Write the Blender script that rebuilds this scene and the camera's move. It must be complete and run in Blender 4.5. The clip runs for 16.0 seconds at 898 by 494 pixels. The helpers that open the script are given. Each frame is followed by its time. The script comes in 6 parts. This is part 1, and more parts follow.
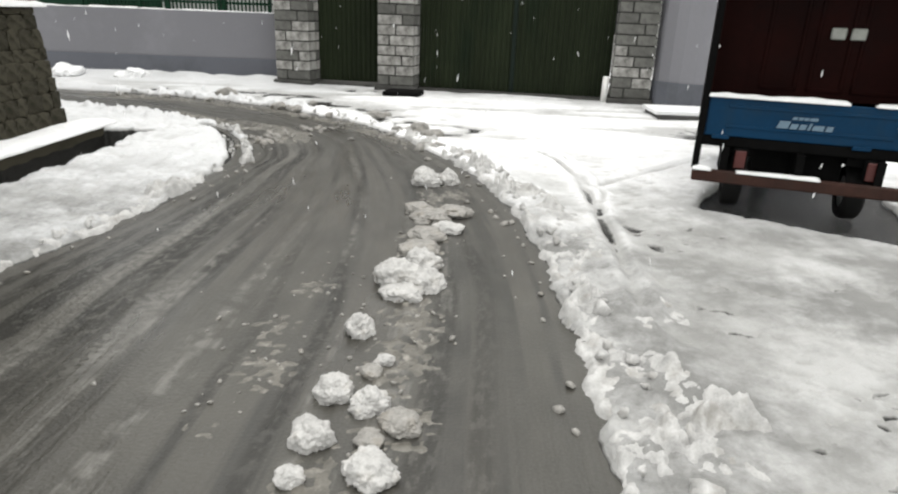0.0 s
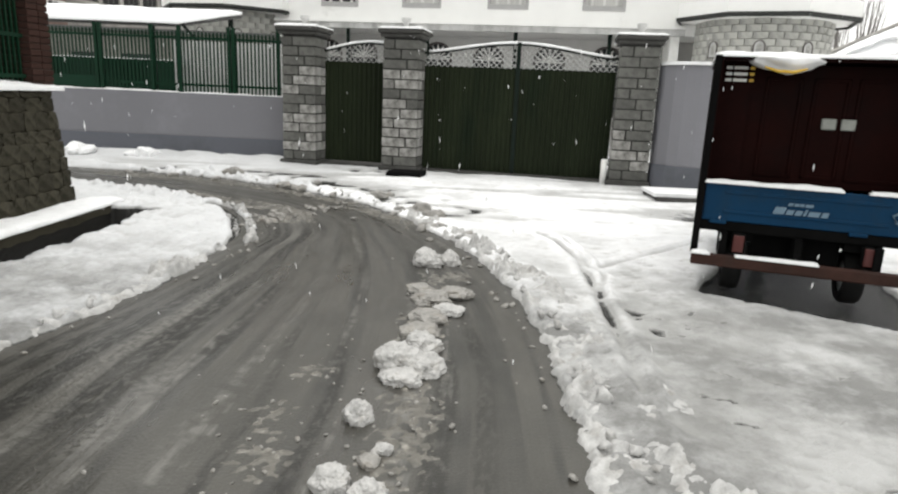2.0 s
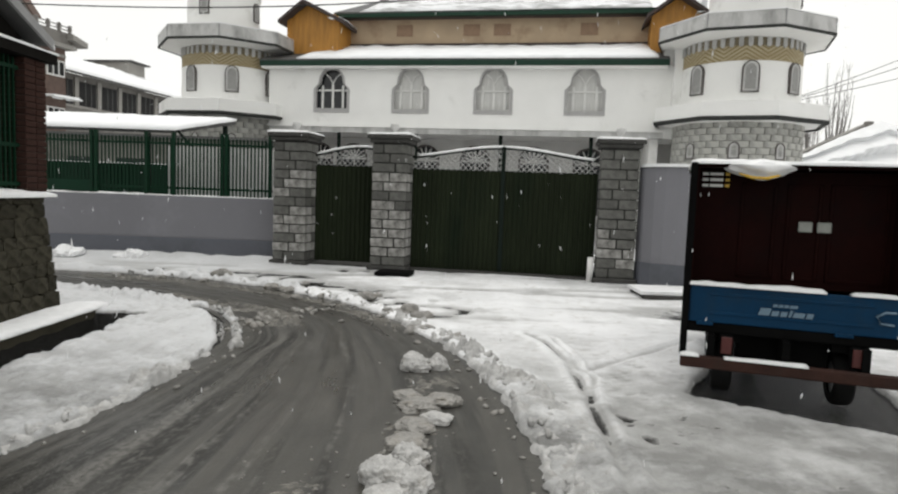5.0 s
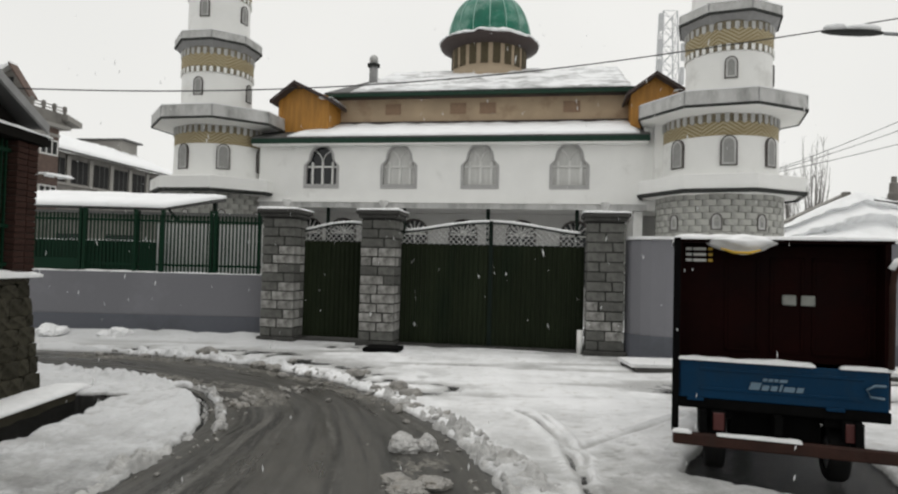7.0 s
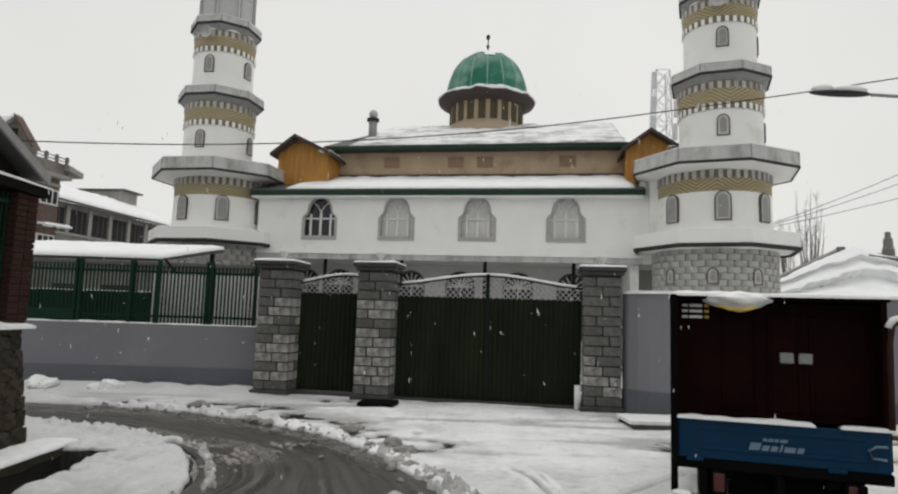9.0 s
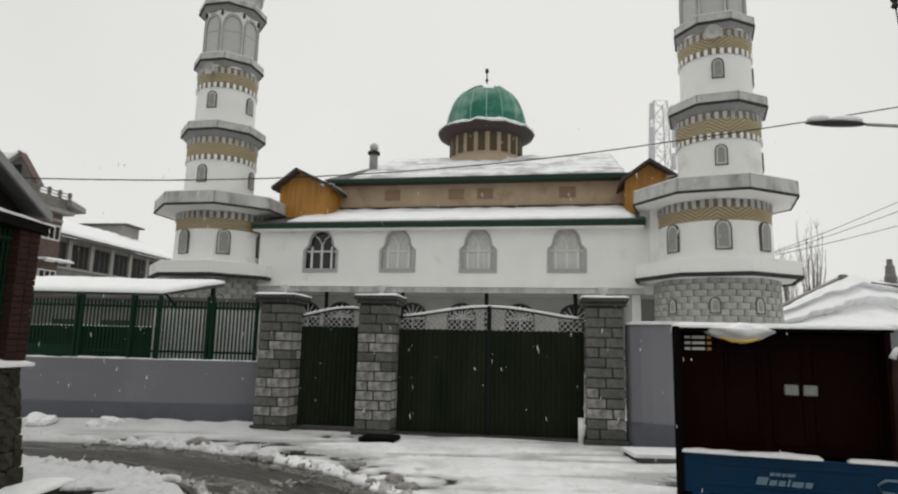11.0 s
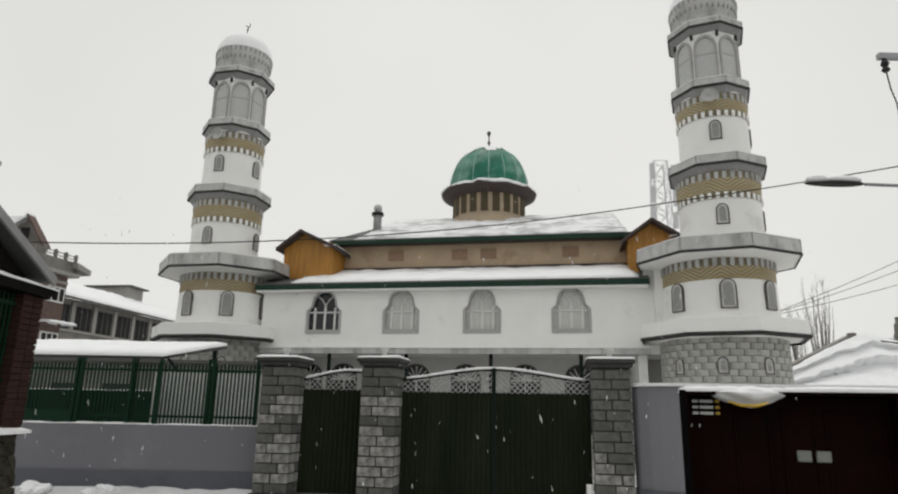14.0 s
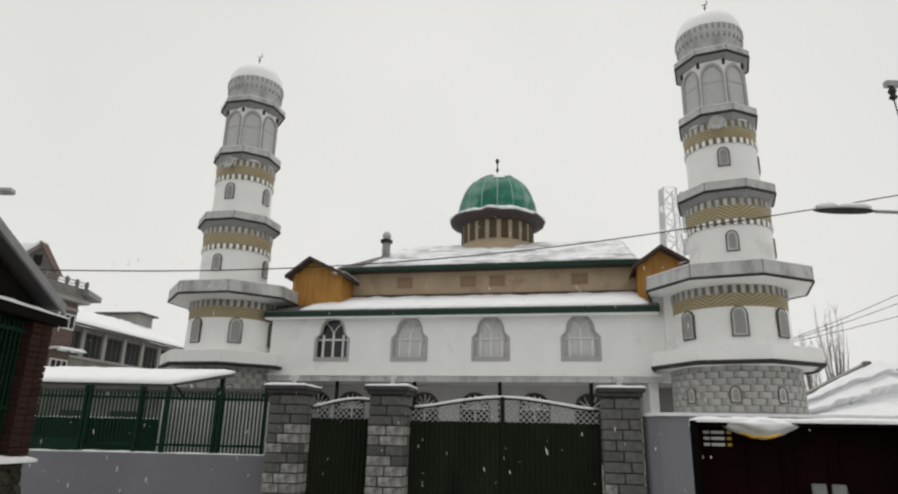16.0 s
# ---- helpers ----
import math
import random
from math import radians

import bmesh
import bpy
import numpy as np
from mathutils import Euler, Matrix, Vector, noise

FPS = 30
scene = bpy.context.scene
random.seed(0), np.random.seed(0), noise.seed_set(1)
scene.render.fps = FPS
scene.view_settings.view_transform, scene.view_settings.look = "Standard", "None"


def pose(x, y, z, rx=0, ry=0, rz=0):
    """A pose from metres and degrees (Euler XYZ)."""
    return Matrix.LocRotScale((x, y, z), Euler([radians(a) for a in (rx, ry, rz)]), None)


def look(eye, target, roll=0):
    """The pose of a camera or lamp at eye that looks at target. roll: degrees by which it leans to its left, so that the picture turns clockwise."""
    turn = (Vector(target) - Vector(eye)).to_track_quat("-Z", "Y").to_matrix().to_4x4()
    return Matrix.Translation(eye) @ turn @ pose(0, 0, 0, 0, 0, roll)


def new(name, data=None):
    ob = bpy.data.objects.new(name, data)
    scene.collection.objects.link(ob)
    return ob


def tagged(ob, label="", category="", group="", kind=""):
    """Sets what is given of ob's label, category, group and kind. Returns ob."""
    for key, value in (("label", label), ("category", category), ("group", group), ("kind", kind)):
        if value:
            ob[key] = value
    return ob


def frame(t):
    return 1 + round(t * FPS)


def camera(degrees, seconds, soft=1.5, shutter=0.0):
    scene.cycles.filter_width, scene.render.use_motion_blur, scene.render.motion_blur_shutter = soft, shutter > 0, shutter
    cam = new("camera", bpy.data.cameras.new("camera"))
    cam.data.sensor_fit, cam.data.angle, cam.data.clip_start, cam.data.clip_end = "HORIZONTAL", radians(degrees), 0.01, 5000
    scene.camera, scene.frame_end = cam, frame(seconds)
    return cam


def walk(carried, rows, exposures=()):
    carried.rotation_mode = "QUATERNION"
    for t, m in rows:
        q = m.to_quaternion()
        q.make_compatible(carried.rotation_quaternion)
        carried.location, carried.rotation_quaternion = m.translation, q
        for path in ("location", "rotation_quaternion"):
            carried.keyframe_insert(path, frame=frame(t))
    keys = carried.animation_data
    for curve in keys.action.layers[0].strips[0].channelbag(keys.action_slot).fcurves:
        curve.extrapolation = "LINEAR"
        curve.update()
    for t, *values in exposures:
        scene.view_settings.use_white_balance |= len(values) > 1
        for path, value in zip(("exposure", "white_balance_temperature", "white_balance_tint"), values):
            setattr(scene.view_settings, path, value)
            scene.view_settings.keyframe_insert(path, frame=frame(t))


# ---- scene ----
# ---- camera ----
cam = camera(69.69, 16.0, soft=2.2)
ROWS = [
    (0.0, -0.000, 0.000, 1.600, 0.43, -20.04, 2.14),
    (0.5, -0.001, -0.004, 1.615, 0.41, -18.09, 2.35),
    (1.0, -0.001, -0.003, 1.636, 0.63, -16.20, 2.28),
    (1.5, -0.003, -0.001, 1.645, 0.79, -14.66, 2.25),
    (2.0, -0.002, -0.002, 1.652, 0.80, -13.33, 2.53),
    (2.5, 0.001, 0.001, 1.666, 0.64, -11.77, 2.71),
    (3.0, 0.001, 0.002, 1.684, 0.48, -9.87, 2.29),
    (3.5, 0.005, 0.004, 1.695, 0.45, -8.34, 2.59),
    (4.0, 0.005, 0.005, 1.704, 0.36, -7.21, 2.63),
    (6.5, 0.027, -0.015, 1.770, -0.15, -0.26, 1.11),
    (7.0, 0.027, -0.023, 1.781, -0.57, 1.54, 1.44),
    (7.5, 0.037, -0.025, 1.795, -0.87, 3.08, 1.65),
    (8.0, 0.038, -0.026, 1.803, -1.13, 4.21, 1.74),
    (8.5, 0.034, -0.037, 1.812, -0.85, 5.25, 1.87),
    (9.0, 0.035, -0.037, 1.812, -0.69, 6.11, 1.82),
    (11.5, 0.047, -0.043, 1.843, -0.59, 9.70, 1.15),
    (12.0, 0.047, -0.040, 1.848, -0.70, 10.65, 1.05),
    (12.5, 0.056, -0.040, 1.856, -0.69, 11.47, 1.14),
    (13.0, 0.055, -0.048, 1.863, -0.45, 12.24, 1.17),
    (13.5, 0.060, -0.043, 1.867, -0.18, 13.22, 1.09),
    (14.0, 0.061, -0.049, 1.871, -0.03, 14.11, 1.05),
    (14.5, 0.067, -0.048, 1.874, 0.11, 14.92, 1.06),
    (15.0, 0.070, -0.051, 1.880, 0.42, 15.52, 1.05),
    (15.5, 0.073, -0.055, 1.886, 0.62, 15.97, 1.11),
    (16.0, 0.079, -0.052, 1.885, 0.85, 16.47, 1.26),
]


def eye_row(x, y, z, yaw, pitch, roll):
    a, b = radians(yaw), radians(pitch)
    way = Vector((-math.sin(a) * math.cos(b), math.cos(a) * math.cos(b), math.sin(b)))
    return look(Vector((x, y, z)), Vector((x, y, z)) + way, roll)


EXPOSURES = [(0.0, 1.03), (1.0, 0.96), (2.5, 0.82), (3.5, 0.68), (4.2, 0.52), (6.5, 0.16), (9.0, -0.03), (16.0, -0.03)]
walk(cam, [(r[0], eye_row(*r[1:])) for r in ROWS], EXPOSURES)

# ---- world: overcast, snowing ----
world = bpy.data.worlds.new("overcast_sky")
scene.world = world
world.use_nodes = True
wt = world.node_tree
wt.nodes.clear()
sky = wt.nodes.new("ShaderNodeTexSky")
sky.sky_type, sky.sun_disc = "NISHITA", False
sky.sun_elevation, sky.sun_rotation = radians(80), radians(-16)
grey = wt.nodes.new("ShaderNodeHueSaturation")
grey.inputs["Saturation"].default_value = 0.05
grey.inputs["Value"].default_value = 0.1
cloud = wt.nodes.new("ShaderNodeTexNoise")
cloud.inputs["Scale"].default_value, cloud.inputs["Detail"].default_value = 1.3, 3
ramp = wt.nodes.new("ShaderNodeValToRGB")
ramp.color_ramp.elements[0].color, ramp.color_ramp.elements[1].color = (0.75, 0.75, 0.728, 1), (0.855, 0.85, 0.82, 1)
ramp.color_ramp.elements[0].position, ramp.color_ramp.elements[1].position = 0.3, 0.7
mixer = wt.nodes.new("ShaderNodeMix")
mixer.data_type = "RGBA"
mixer.inputs[0].default_value = 0.9
back = wt.nodes.new("ShaderNodeBackground")
back.inputs["Strength"].default_value = 1.0
wout = wt.nodes.new("ShaderNodeOutputWorld")
wt.links.new(sky.outputs[0], grey.inputs["Color"])
wt.links.new(cloud.outputs["Fac"], ramp.inputs[0])
wt.links.new(grey.outputs[0], mixer.inputs[6])
wt.links.new(ramp.outputs[0], mixer.inputs[7])
wt.links.new(mixer.outputs[2], back.inputs["Color"])
wt.links.new(back.outputs[0], wout.inputs["Surface"])
sun_data = bpy.data.lights.new("sun", "SUN")
sun_data.energy, sun_data.angle, sun_data.color = 0.8, radians(40), (1.0, 0.98, 0.95)
sun = new("sun", sun_data)
sun.matrix_world = look((0, 0, 40), (2, -7, 0))


# ---- materials ----
def node_mat(name):
    m = bpy.data.materials.new(name)
    m.use_nodes = True
    return m, m.node_tree, m.node_tree.nodes["Principled BSDF"]


def mat(name, colour, rough=0.7, metal=0.0, spread=0.15, size=6.0, fine=60.0, bump=0.15, stain=None, stain_amount=0.0, stain_size=1.2, per_object=0.0, stretch=(1, 1, 1), rough_spread=0.1, spec=0.35):
    """Base colour with two scales of variation, an optional stain colour, relief and uneven gloss."""
    m, t, b = node_mat(name)
    N, L = t.nodes.new, t.links.new
    tc = N("ShaderNodeTexCoord")
    mp = N("ShaderNodeMapping")
    mp.inputs["Scale"].default_value = stretch
    L(tc.outputs["Object"], mp.inputs["Vector"])
    n1, n2 = N("ShaderNodeTexNoise"), N("ShaderNodeTexNoise")
    n1.inputs["Scale"].default_value, n1.inputs["Detail"].default_value = size, 5
    n2.inputs["Scale"].default_value, n2.inputs["Detail"].default_value = fine, 3
    L(mp.outputs[0], n1.inputs["Vector"])
    L(mp.outputs[0], n2.inputs["Vector"])
    add = N("ShaderNodeMath")
    add.operation = "ADD"
    L(n1.outputs["Fac"], add.inputs[0])
    half = N("ShaderNodeMath")
    half.operation, half.inputs[1].default_value = "MULTIPLY", 0.5
    L(n2.outputs["Fac"], half.inputs[0])
    L(half.outputs[0], add.inputs[1])
    last = add.outputs[0]
    if per_object:
        info = N("ShaderNodeObjectInfo")
        ma = N("ShaderNodeMath")
        ma.operation, ma.inputs[1].default_value = "MULTIPLY_ADD", per_object
        L(info.outputs["Random"], ma.inputs[0])
        L(last, ma.inputs[2])
        last = ma.outputs[0]
    r = N("ShaderNodeValToRGB")
    lo = [max(0, c * (1 - spread)) for c in colour]
    hi = [min(1, c * (1 + spread)) for c in colour]
    r.color_ramp.elements[0].position, r.color_ramp.elements[1].position = 0.45, 1.05 + per_object
    if r.color_ramp.elements[1].position > 1:
        mr = N("ShaderNodeMapRange")
        mr.inputs["From Min"].default_value, mr.inputs["From Max"].default_value = 0.4, 1.1 + per_object
        L(last, mr.inputs["Value"])
        last = mr.outputs[0]
        r.color_ramp.elements[0].position, r.color_ramp.elements[1].position = 0.0, 1.0
    r.color_ramp.elements[0].color, r.color_ramp.elements[1].color = (*lo, 1), (*hi, 1)
    L(last, r.inputs[0])
    out = r.outputs[0]
    if stain:
        n3 = N("ShaderNodeTexNoise")
        n3.inputs["Scale"].default_value, n3.inputs["Detail"].default_value, n3.inputs["Roughness"].default_value = stain_size, 6, 0.65
        L(mp.outputs[0], n3.inputs["Vector"])
        sr = N("ShaderNodeMapRange")
        sr.inputs["From Min"].default_value, sr.inputs["From Max"].default_value = 0.62 - 0.3 * stain_amount, 0.78 - 0.2 * stain_amount
        L(n3.outputs["Fac"], sr.inputs["Value"])
        mx = N("ShaderNodeMix")
        mx.data_type = "RGBA"
        L(sr.outputs[0], mx.inputs[0])
        L(out, mx.inputs[6])
        mx.inputs[7].default_value = (*stain, 1)
        out = mx.outputs[2]
    L(out, b.inputs["Base Color"])
    rr = N("ShaderNodeMapRange")
    rr.inputs["To Min"].default_value, rr.inputs["To Max"].default_value = max(0.03, rough - rough_spread), min(1, rough + rough_spread)
    L(n1.outputs["Fac"], rr.inputs["Value"])
    L(rr.outputs[0], b.inputs["Roughness"])
    b.inputs["Metallic"].default_value = metal
    b.inputs["Specular IOR Level"].default_value = spec
    if bump:
        bp = N("ShaderNodeBump")
        bp.inputs["Strength"].default_value, bp.inputs["Distance"].default_value = bump, 0.01
        L(add.outputs[0], bp.inputs["Height"])
        L(bp.outputs[0], b.inputs["Normal"])
    return m


SNOW = mat("snow", (0.8, 0.805, 0.81), 0.6, spread=0.09, size=9, fine=80, bump=0.9)
ROOF_SNOW = mat("roof_snow", (0.85, 0.86, 0.87), 0.6, spread=0.04, size=2, fine=20, bump=0.25)
THIN_SNOW = mat("thin_patchy_roof_snow", (0.82, 0.83, 0.84), 0.55, spread=0.05, size=2, fine=20, bump=0.3, stain=(0.22, 0.22, 0.22), stain_amount=0.5, stain_size=1.1, stretch=(0.45, 1.5, 1))
LUMP_SNOW = mat("clumped_road_snow", (0.42, 0.416, 0.405), 0.6, spread=0.3, size=16, fine=90, bump=0.8, stain=(0.33, 0.31, 0.28), stain_amount=0.18, stain_size=10)
DIRTY_SNOW = mat("dirty_snow", (0.26, 0.252, 0.235), 0.5, spread=0.3, size=14, fine=70, bump=0.6, stain=(0.2, 0.18, 0.15), stain_amount=0.3, stain_size=9)
SLUSH = mat("brown_grey_slush", (0.11, 0.104, 0.09), 0.35, spread=0.4, size=12, fine=60, bump=0.7, stain=(0.3, 0.285, 0.255), stain_amount=0.3, stain_size=11)
WHITE = mat("white_wall_paint", (0.86, 0.86, 0.84), 0.7, spread=0.04, size=1.2, fine=30, bump=0.06, stain=(0.66, 0.655, 0.63), stain_amount=0.12, stain_size=0.7)
PARAPET = mat("weathered_white_parapet", (0.52, 0.52, 0.51), 0.75, spread=0.14, size=2.5, fine=30, bump=0.1, stain=(0.29, 0.29, 0.28), stain_amount=0.5, stain_size=1.6, stretch=(1, 1, 0.4))
DARK_TRIM = mat("dark_trim", (0.035, 0.037, 0.035), 0.7, spec=0.2, spread=0.3)
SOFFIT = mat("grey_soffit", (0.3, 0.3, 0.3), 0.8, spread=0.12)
GREY_PANEL = mat("grey_lattice_panel", (0.3, 0.3, 0.29), 0.7, spread=0.12, size=8)
SURROUND = mat("grey_window_surround", (0.4, 0.395, 0.39), 0.8, spread=0.1)
WINDOW_EDGE = mat("dark_window_edge", (0.09, 0.08, 0.075), 0.7, spread=0.2)
GREEN_TRIM = mat("dark_green_eave_paint", (0.016, 0.045, 0.03), 0.6, spec=0.2, spread=0.2, size=3)
BEIGE = mat("beige_wall_paint", (0.43, 0.33, 0.225), 0.8, spread=0.12, size=1.5, stain=(0.3, 0.21, 0.14), stain_amount=0.25)
BROWN_PANEL = mat("brown_vent_panel", (0.27, 0.18, 0.12), 0.8, spread=0.15)
OCHRE = mat("ochre_varnished_boards", (0.4, 0.19, 0.035), 0.5, spread=0.25, size=2, fine=25, stretch=(4, 4, 0.6))
DOME_GREEN = mat("green_dome_sheet", (0.008, 0.15, 0.095), 0.4, 0.0, spread=0.3, size=1.5, fine=20, bump=0.05, stain=(0.2, 0.36, 0.3), stain_amount=0.4, stain_size=0.9)
DOME_RIB = mat("pale_green_rib", (0.3, 0.5, 0.43), 0.5, spread=0.1)
DRUM = mat("drum_tan_paint", (0.44, 0.35, 0.25), 0.75, spread=0.1, size=2)
MAROON_EAVE = mat("dark_brown_eave", (0.06, 0.046, 0.043), 0.7, spread=0.2)
DRUM_DARK = mat("olive_brown_recess", (0.075, 0.06, 0.033), 0.8, spread=0.3)
PORCH = mat("pale_grey_porch_paint", (0.56, 0.555, 0.54), 0.8, spread=0.07, size=1.5)
PALE_WIRE = mat("pale_frosted_wire", (0.4, 0.4, 0.39), 0.6, spread=0.2)
GLASS_DARK = mat("dark_window_glass", (0.02, 0.022, 0.024), 0.12, spread=0.3, bump=0.0, rough_spread=0.05)
CURTAIN = mat("pale_curtained_glass", (0.58, 0.58, 0.56), 0.25, spread=0.12, size=3, fine=12, stretch=(8, 8, 0.5), bump=0.02)
FRAME_WHITE = mat("white_window_frame", (0.72, 0.72, 0.7), 0.5, spread=0.05)
BLOCK = mat("pale_dressed_stone", (0.27, 0.266, 0.252), 0.85, spread=0.4, size=7, fine=45, bump=0.7, per_object=0.8, stain=(0.1, 0.097, 0.09), stain_amount=0.5, stain_size=2.6)
BLOCK_DARK = mat("damp_grey_stone", (0.095, 0.095, 0.088), 0.85, spec=0.2, spread=0.4, size=7, fine=45, bump=0.5, per_object=0.6, stain=(0.07, 0.07, 0.065), stain_amount=0.3, stain_size=3)
MORTAR = mat("dark_mortar", (0.035, 0.035, 0.033), 0.9, spec=0.15, spread=0.3, size=12)
CONCRETE = mat("damp_concrete", (0.055, 0.054, 0.051), 0.85, spec=0.2, spread=0.25, size=4, stain=(0.07, 0.07, 0.065), stain_amount=0.45, stain_size=2)
LILAC = mat("pale_lilac_grey_wall_paint", (0.18, 0.18, 0.196), 0.75, spread=0.05, size=0.8, fine=25, bump=0.06, stain=(0.22, 0.22, 0.24), stain_amount=0.3, stain_size=0.6)
LILAC_LOW = mat("slate_grey_plinth_paint", (0.105, 0.11, 0.128), 0.7, spread=0.1, size=1, fine=25, bump=0.06, stain=(0.085, 0.09, 0.1), stain_amount=0.4, stain_size=1.3)
GATE_GREEN = mat("olive_green_gate_paint", (0.0155, 0.0205, 0.011), 0.6, 0.0, spec=0.06, spread=0.35, size=1.6, fine=22, bump=0.06, stretch=(1, 1, 0.25), stain=(0.01, 0.016, 0.009), stain_amount=0.3)
GATE_FRAME = mat("dark_gate_frame_paint", (0.01, 0.015, 0.011), 0.6, spec=0.15, spread=0.2)
FENCE_GREEN = mat("bright_green_fence_paint", (0.004, 0.026, 0.0125), 0.55, spec=0.15, spread=0.25, size=4)
FENCE_SHEET = mat("green_fence_sheet", (0.0045, 0.026, 0.0135), 0.6, spec=0.15, spread=0.2, size=2)
POST_DARK = mat("dark_green_post_paint", (0.005, 0.0105, 0.0075), 0.6, spec=0.15, spread=0.2)
RUBBLE = mat("mossy_dark_rubble_stone", (0.037, 0.034, 0.025), 0.95, spec=0.1, spread=0.6, size=5, fine=30, bump=0.8, per_object=0.7, stain=(0.014, 0.015, 0.01), stain_amount=0.45, stain_size=2.5)
RUBBLE_JOINT = mat("dark_wall_core", (0.022, 0.021, 0.017), 0.95, spec=0.1, spread=0.4, size=8)
# Brown-red brick, its base darkened to stand in for the eave's shade.
BRICK = mat("red_brick", (0.034, 0.018, 0.0145), 0.9, spec=0.08, spread=0.35, size=10, bump=0.3, per_object=0.8)
BRICK_JOINT = mat("brick_joint", (0.07, 0.055, 0.048), 0.9, spread=0.2)
HOUSE_BRICK = mat("brown_house_brickwork", (0.125, 0.088, 0.074), 0.9, spread=0.25, size=3, fine=18)
HOUSE_GREY = mat("grey_house_render", (0.21, 0.2, 0.185), 0.85, spread=0.18, size=1, fine=12, stain=(0.13, 0.12, 0.11), stain_amount=0.4)
HOUSE_CONC = mat("pale_house_concrete", (0.3, 0.29, 0.27), 0.85, spread=0.15, size=1)
SHED_DARK = mat("dark_stained_timber", (0.01, 0.009, 0.008), 0.85, spec=0.05, spread=0.35, size=4, stretch=(6, 6, 0.6))
TIN = mat("dull_roof_tin", (0.09, 0.09, 0.088), 0.65, 0.0, spread=0.2, size=2)
MAROON = mat("dark_maroon_body_paint", (0.0095, 0.0022, 0.0018), 0.6, 0.0, spec=0.04, spread=0.4, size=2.2, fine=25, bump=0.08, stain=(0.006, 0.003, 0.003), stain_amount=0.4, stain_size=1.5)
TRUCK_BLUE = mat("blue_truck_paint", (0.002, 0.03, 0.074), 0.5, 0.0, spec=0.12, spread=0.2, size=2, fine=30, bump=0.05, stain=(0.008, 0.03, 0.06), stain_amount=0.35, stain_size=3)
TRUCK_BLACK = mat("black_underbody", (0.004, 0.004, 0.004), 0.8, spec=0.04, spread=0.4)
RUST = mat("rusty_brown_steel", (0.035, 0.016, 0.012), 0.75, 0.0, spec=0.2, spread=0.4, size=8, stain=(0.03, 0.018, 0.014), stain_amount=0.4, stain_size=6)
TYRE = mat("tyre_rubber", (0.01, 0.01, 0.01), 0.85, spec=0.15, spread=0.3)
RED_LAMP = mat("dull_red_lamp_lens", (0.075, 0.02, 0.018), 0.3, spread=0.2)
PLATE_PALE = mat("pale_small_pane", (0.24, 0.25, 0.23), 0.3, spread=0.2, size=12)
YELLOW = mat("yellow_tarp", (0.6, 0.38, 0.05), 0.5, spread=0.2)
LETTER = mat("silver_lettering", (0.13, 0.2, 0.26), 0.4, spread=0.05)
STEEL = mat("galvanised_steel", (0.32, 0.33, 0.34), 0.45, 0.5, spread=0.15)
CABLE = mat("black_cable", (0.02, 0.02, 0.02), 0.6, spread=0.2)
# Bark lightened in its colour to stand for distance haze.
BARK = mat("haze_paled_bark", (0.2, 0.19, 0.18), 0.9, spread=0.3)
# Far haze is put into the mast's pale base colour.
MAST = mat("haze_paled_mast_steel", (0.55, 0.56, 0.57), 0.7, 0.0, spread=0.1)
MORTAR_PALE = mat("pale_mortar", (0.26, 0.26, 0.24), 0.9, spread=0.2)
HOUSE_GLASS = mat("dull_dark_glass", (0.018, 0.018, 0.018), 0.6, spread=0.4, spec=0.15)
STONE_COURSE = mat("grey_ashlar", (0.36, 0.36, 0.335), 0.85, spread=0.3, size=5, fine=30, bump=0.4, per_object=0.7, stain=(0.17, 0.17, 0.16), stain_amount=0.3)


# ---- mesh helpers ----
def part(name, bm, material, parent=None, label="", smooth=False):
    me = bpy.data.meshes.new(name)
    bm.normal_update()
    bm.to_mesh(me)
    bm.free()
    me.materials.append(material)
    if smooth:
        for p in me.polygons:
            p.use_smooth = True
    ob = new(name, me)
    if parent:
        ob.parent = parent
    if label:
        ob["label"] = label
    return ob


def shared(name, me, parent, m):
    ob = new(name, me)
    ob.parent = parent
    ob.matrix_basis = m
    return ob


def mesh_of(bm, name, material):
    me = bpy.data.meshes.new(name)
    bm.normal_update()
    bm.to_mesh(me)
    bm.free()
    me.materials.append(material)
    return me


def thing(name, m, label, category, group="", kind=""):
    ob = new(name)
    ob.matrix_basis = m
    ob.empty_display_size = 0.1
    return tagged(ob, label, category, group, kind)


def box(bm, x0, x1, y0, y1, z0, z1, bevel=0.0):
    m = Matrix.Translation(((x0 + x1) / 2, (y0 + y1) / 2, (z0 + z1) / 2)) @ Matrix.Diagonal((x1 - x0, y1 - y0, z1 - z0, 1))
    r = bmesh.ops.create_cube(bm, size=1, matrix=m)
    if bevel:
        es = {e for v in r["verts"] for e in v.link_edges}
        bmesh.ops.bevel(bm, geom=list(es), offset=bevel, segments=1, affect="EDGES")
    return bm


def bmbox(*a, **k):
    return box(bmesh.new(), *a, **k)


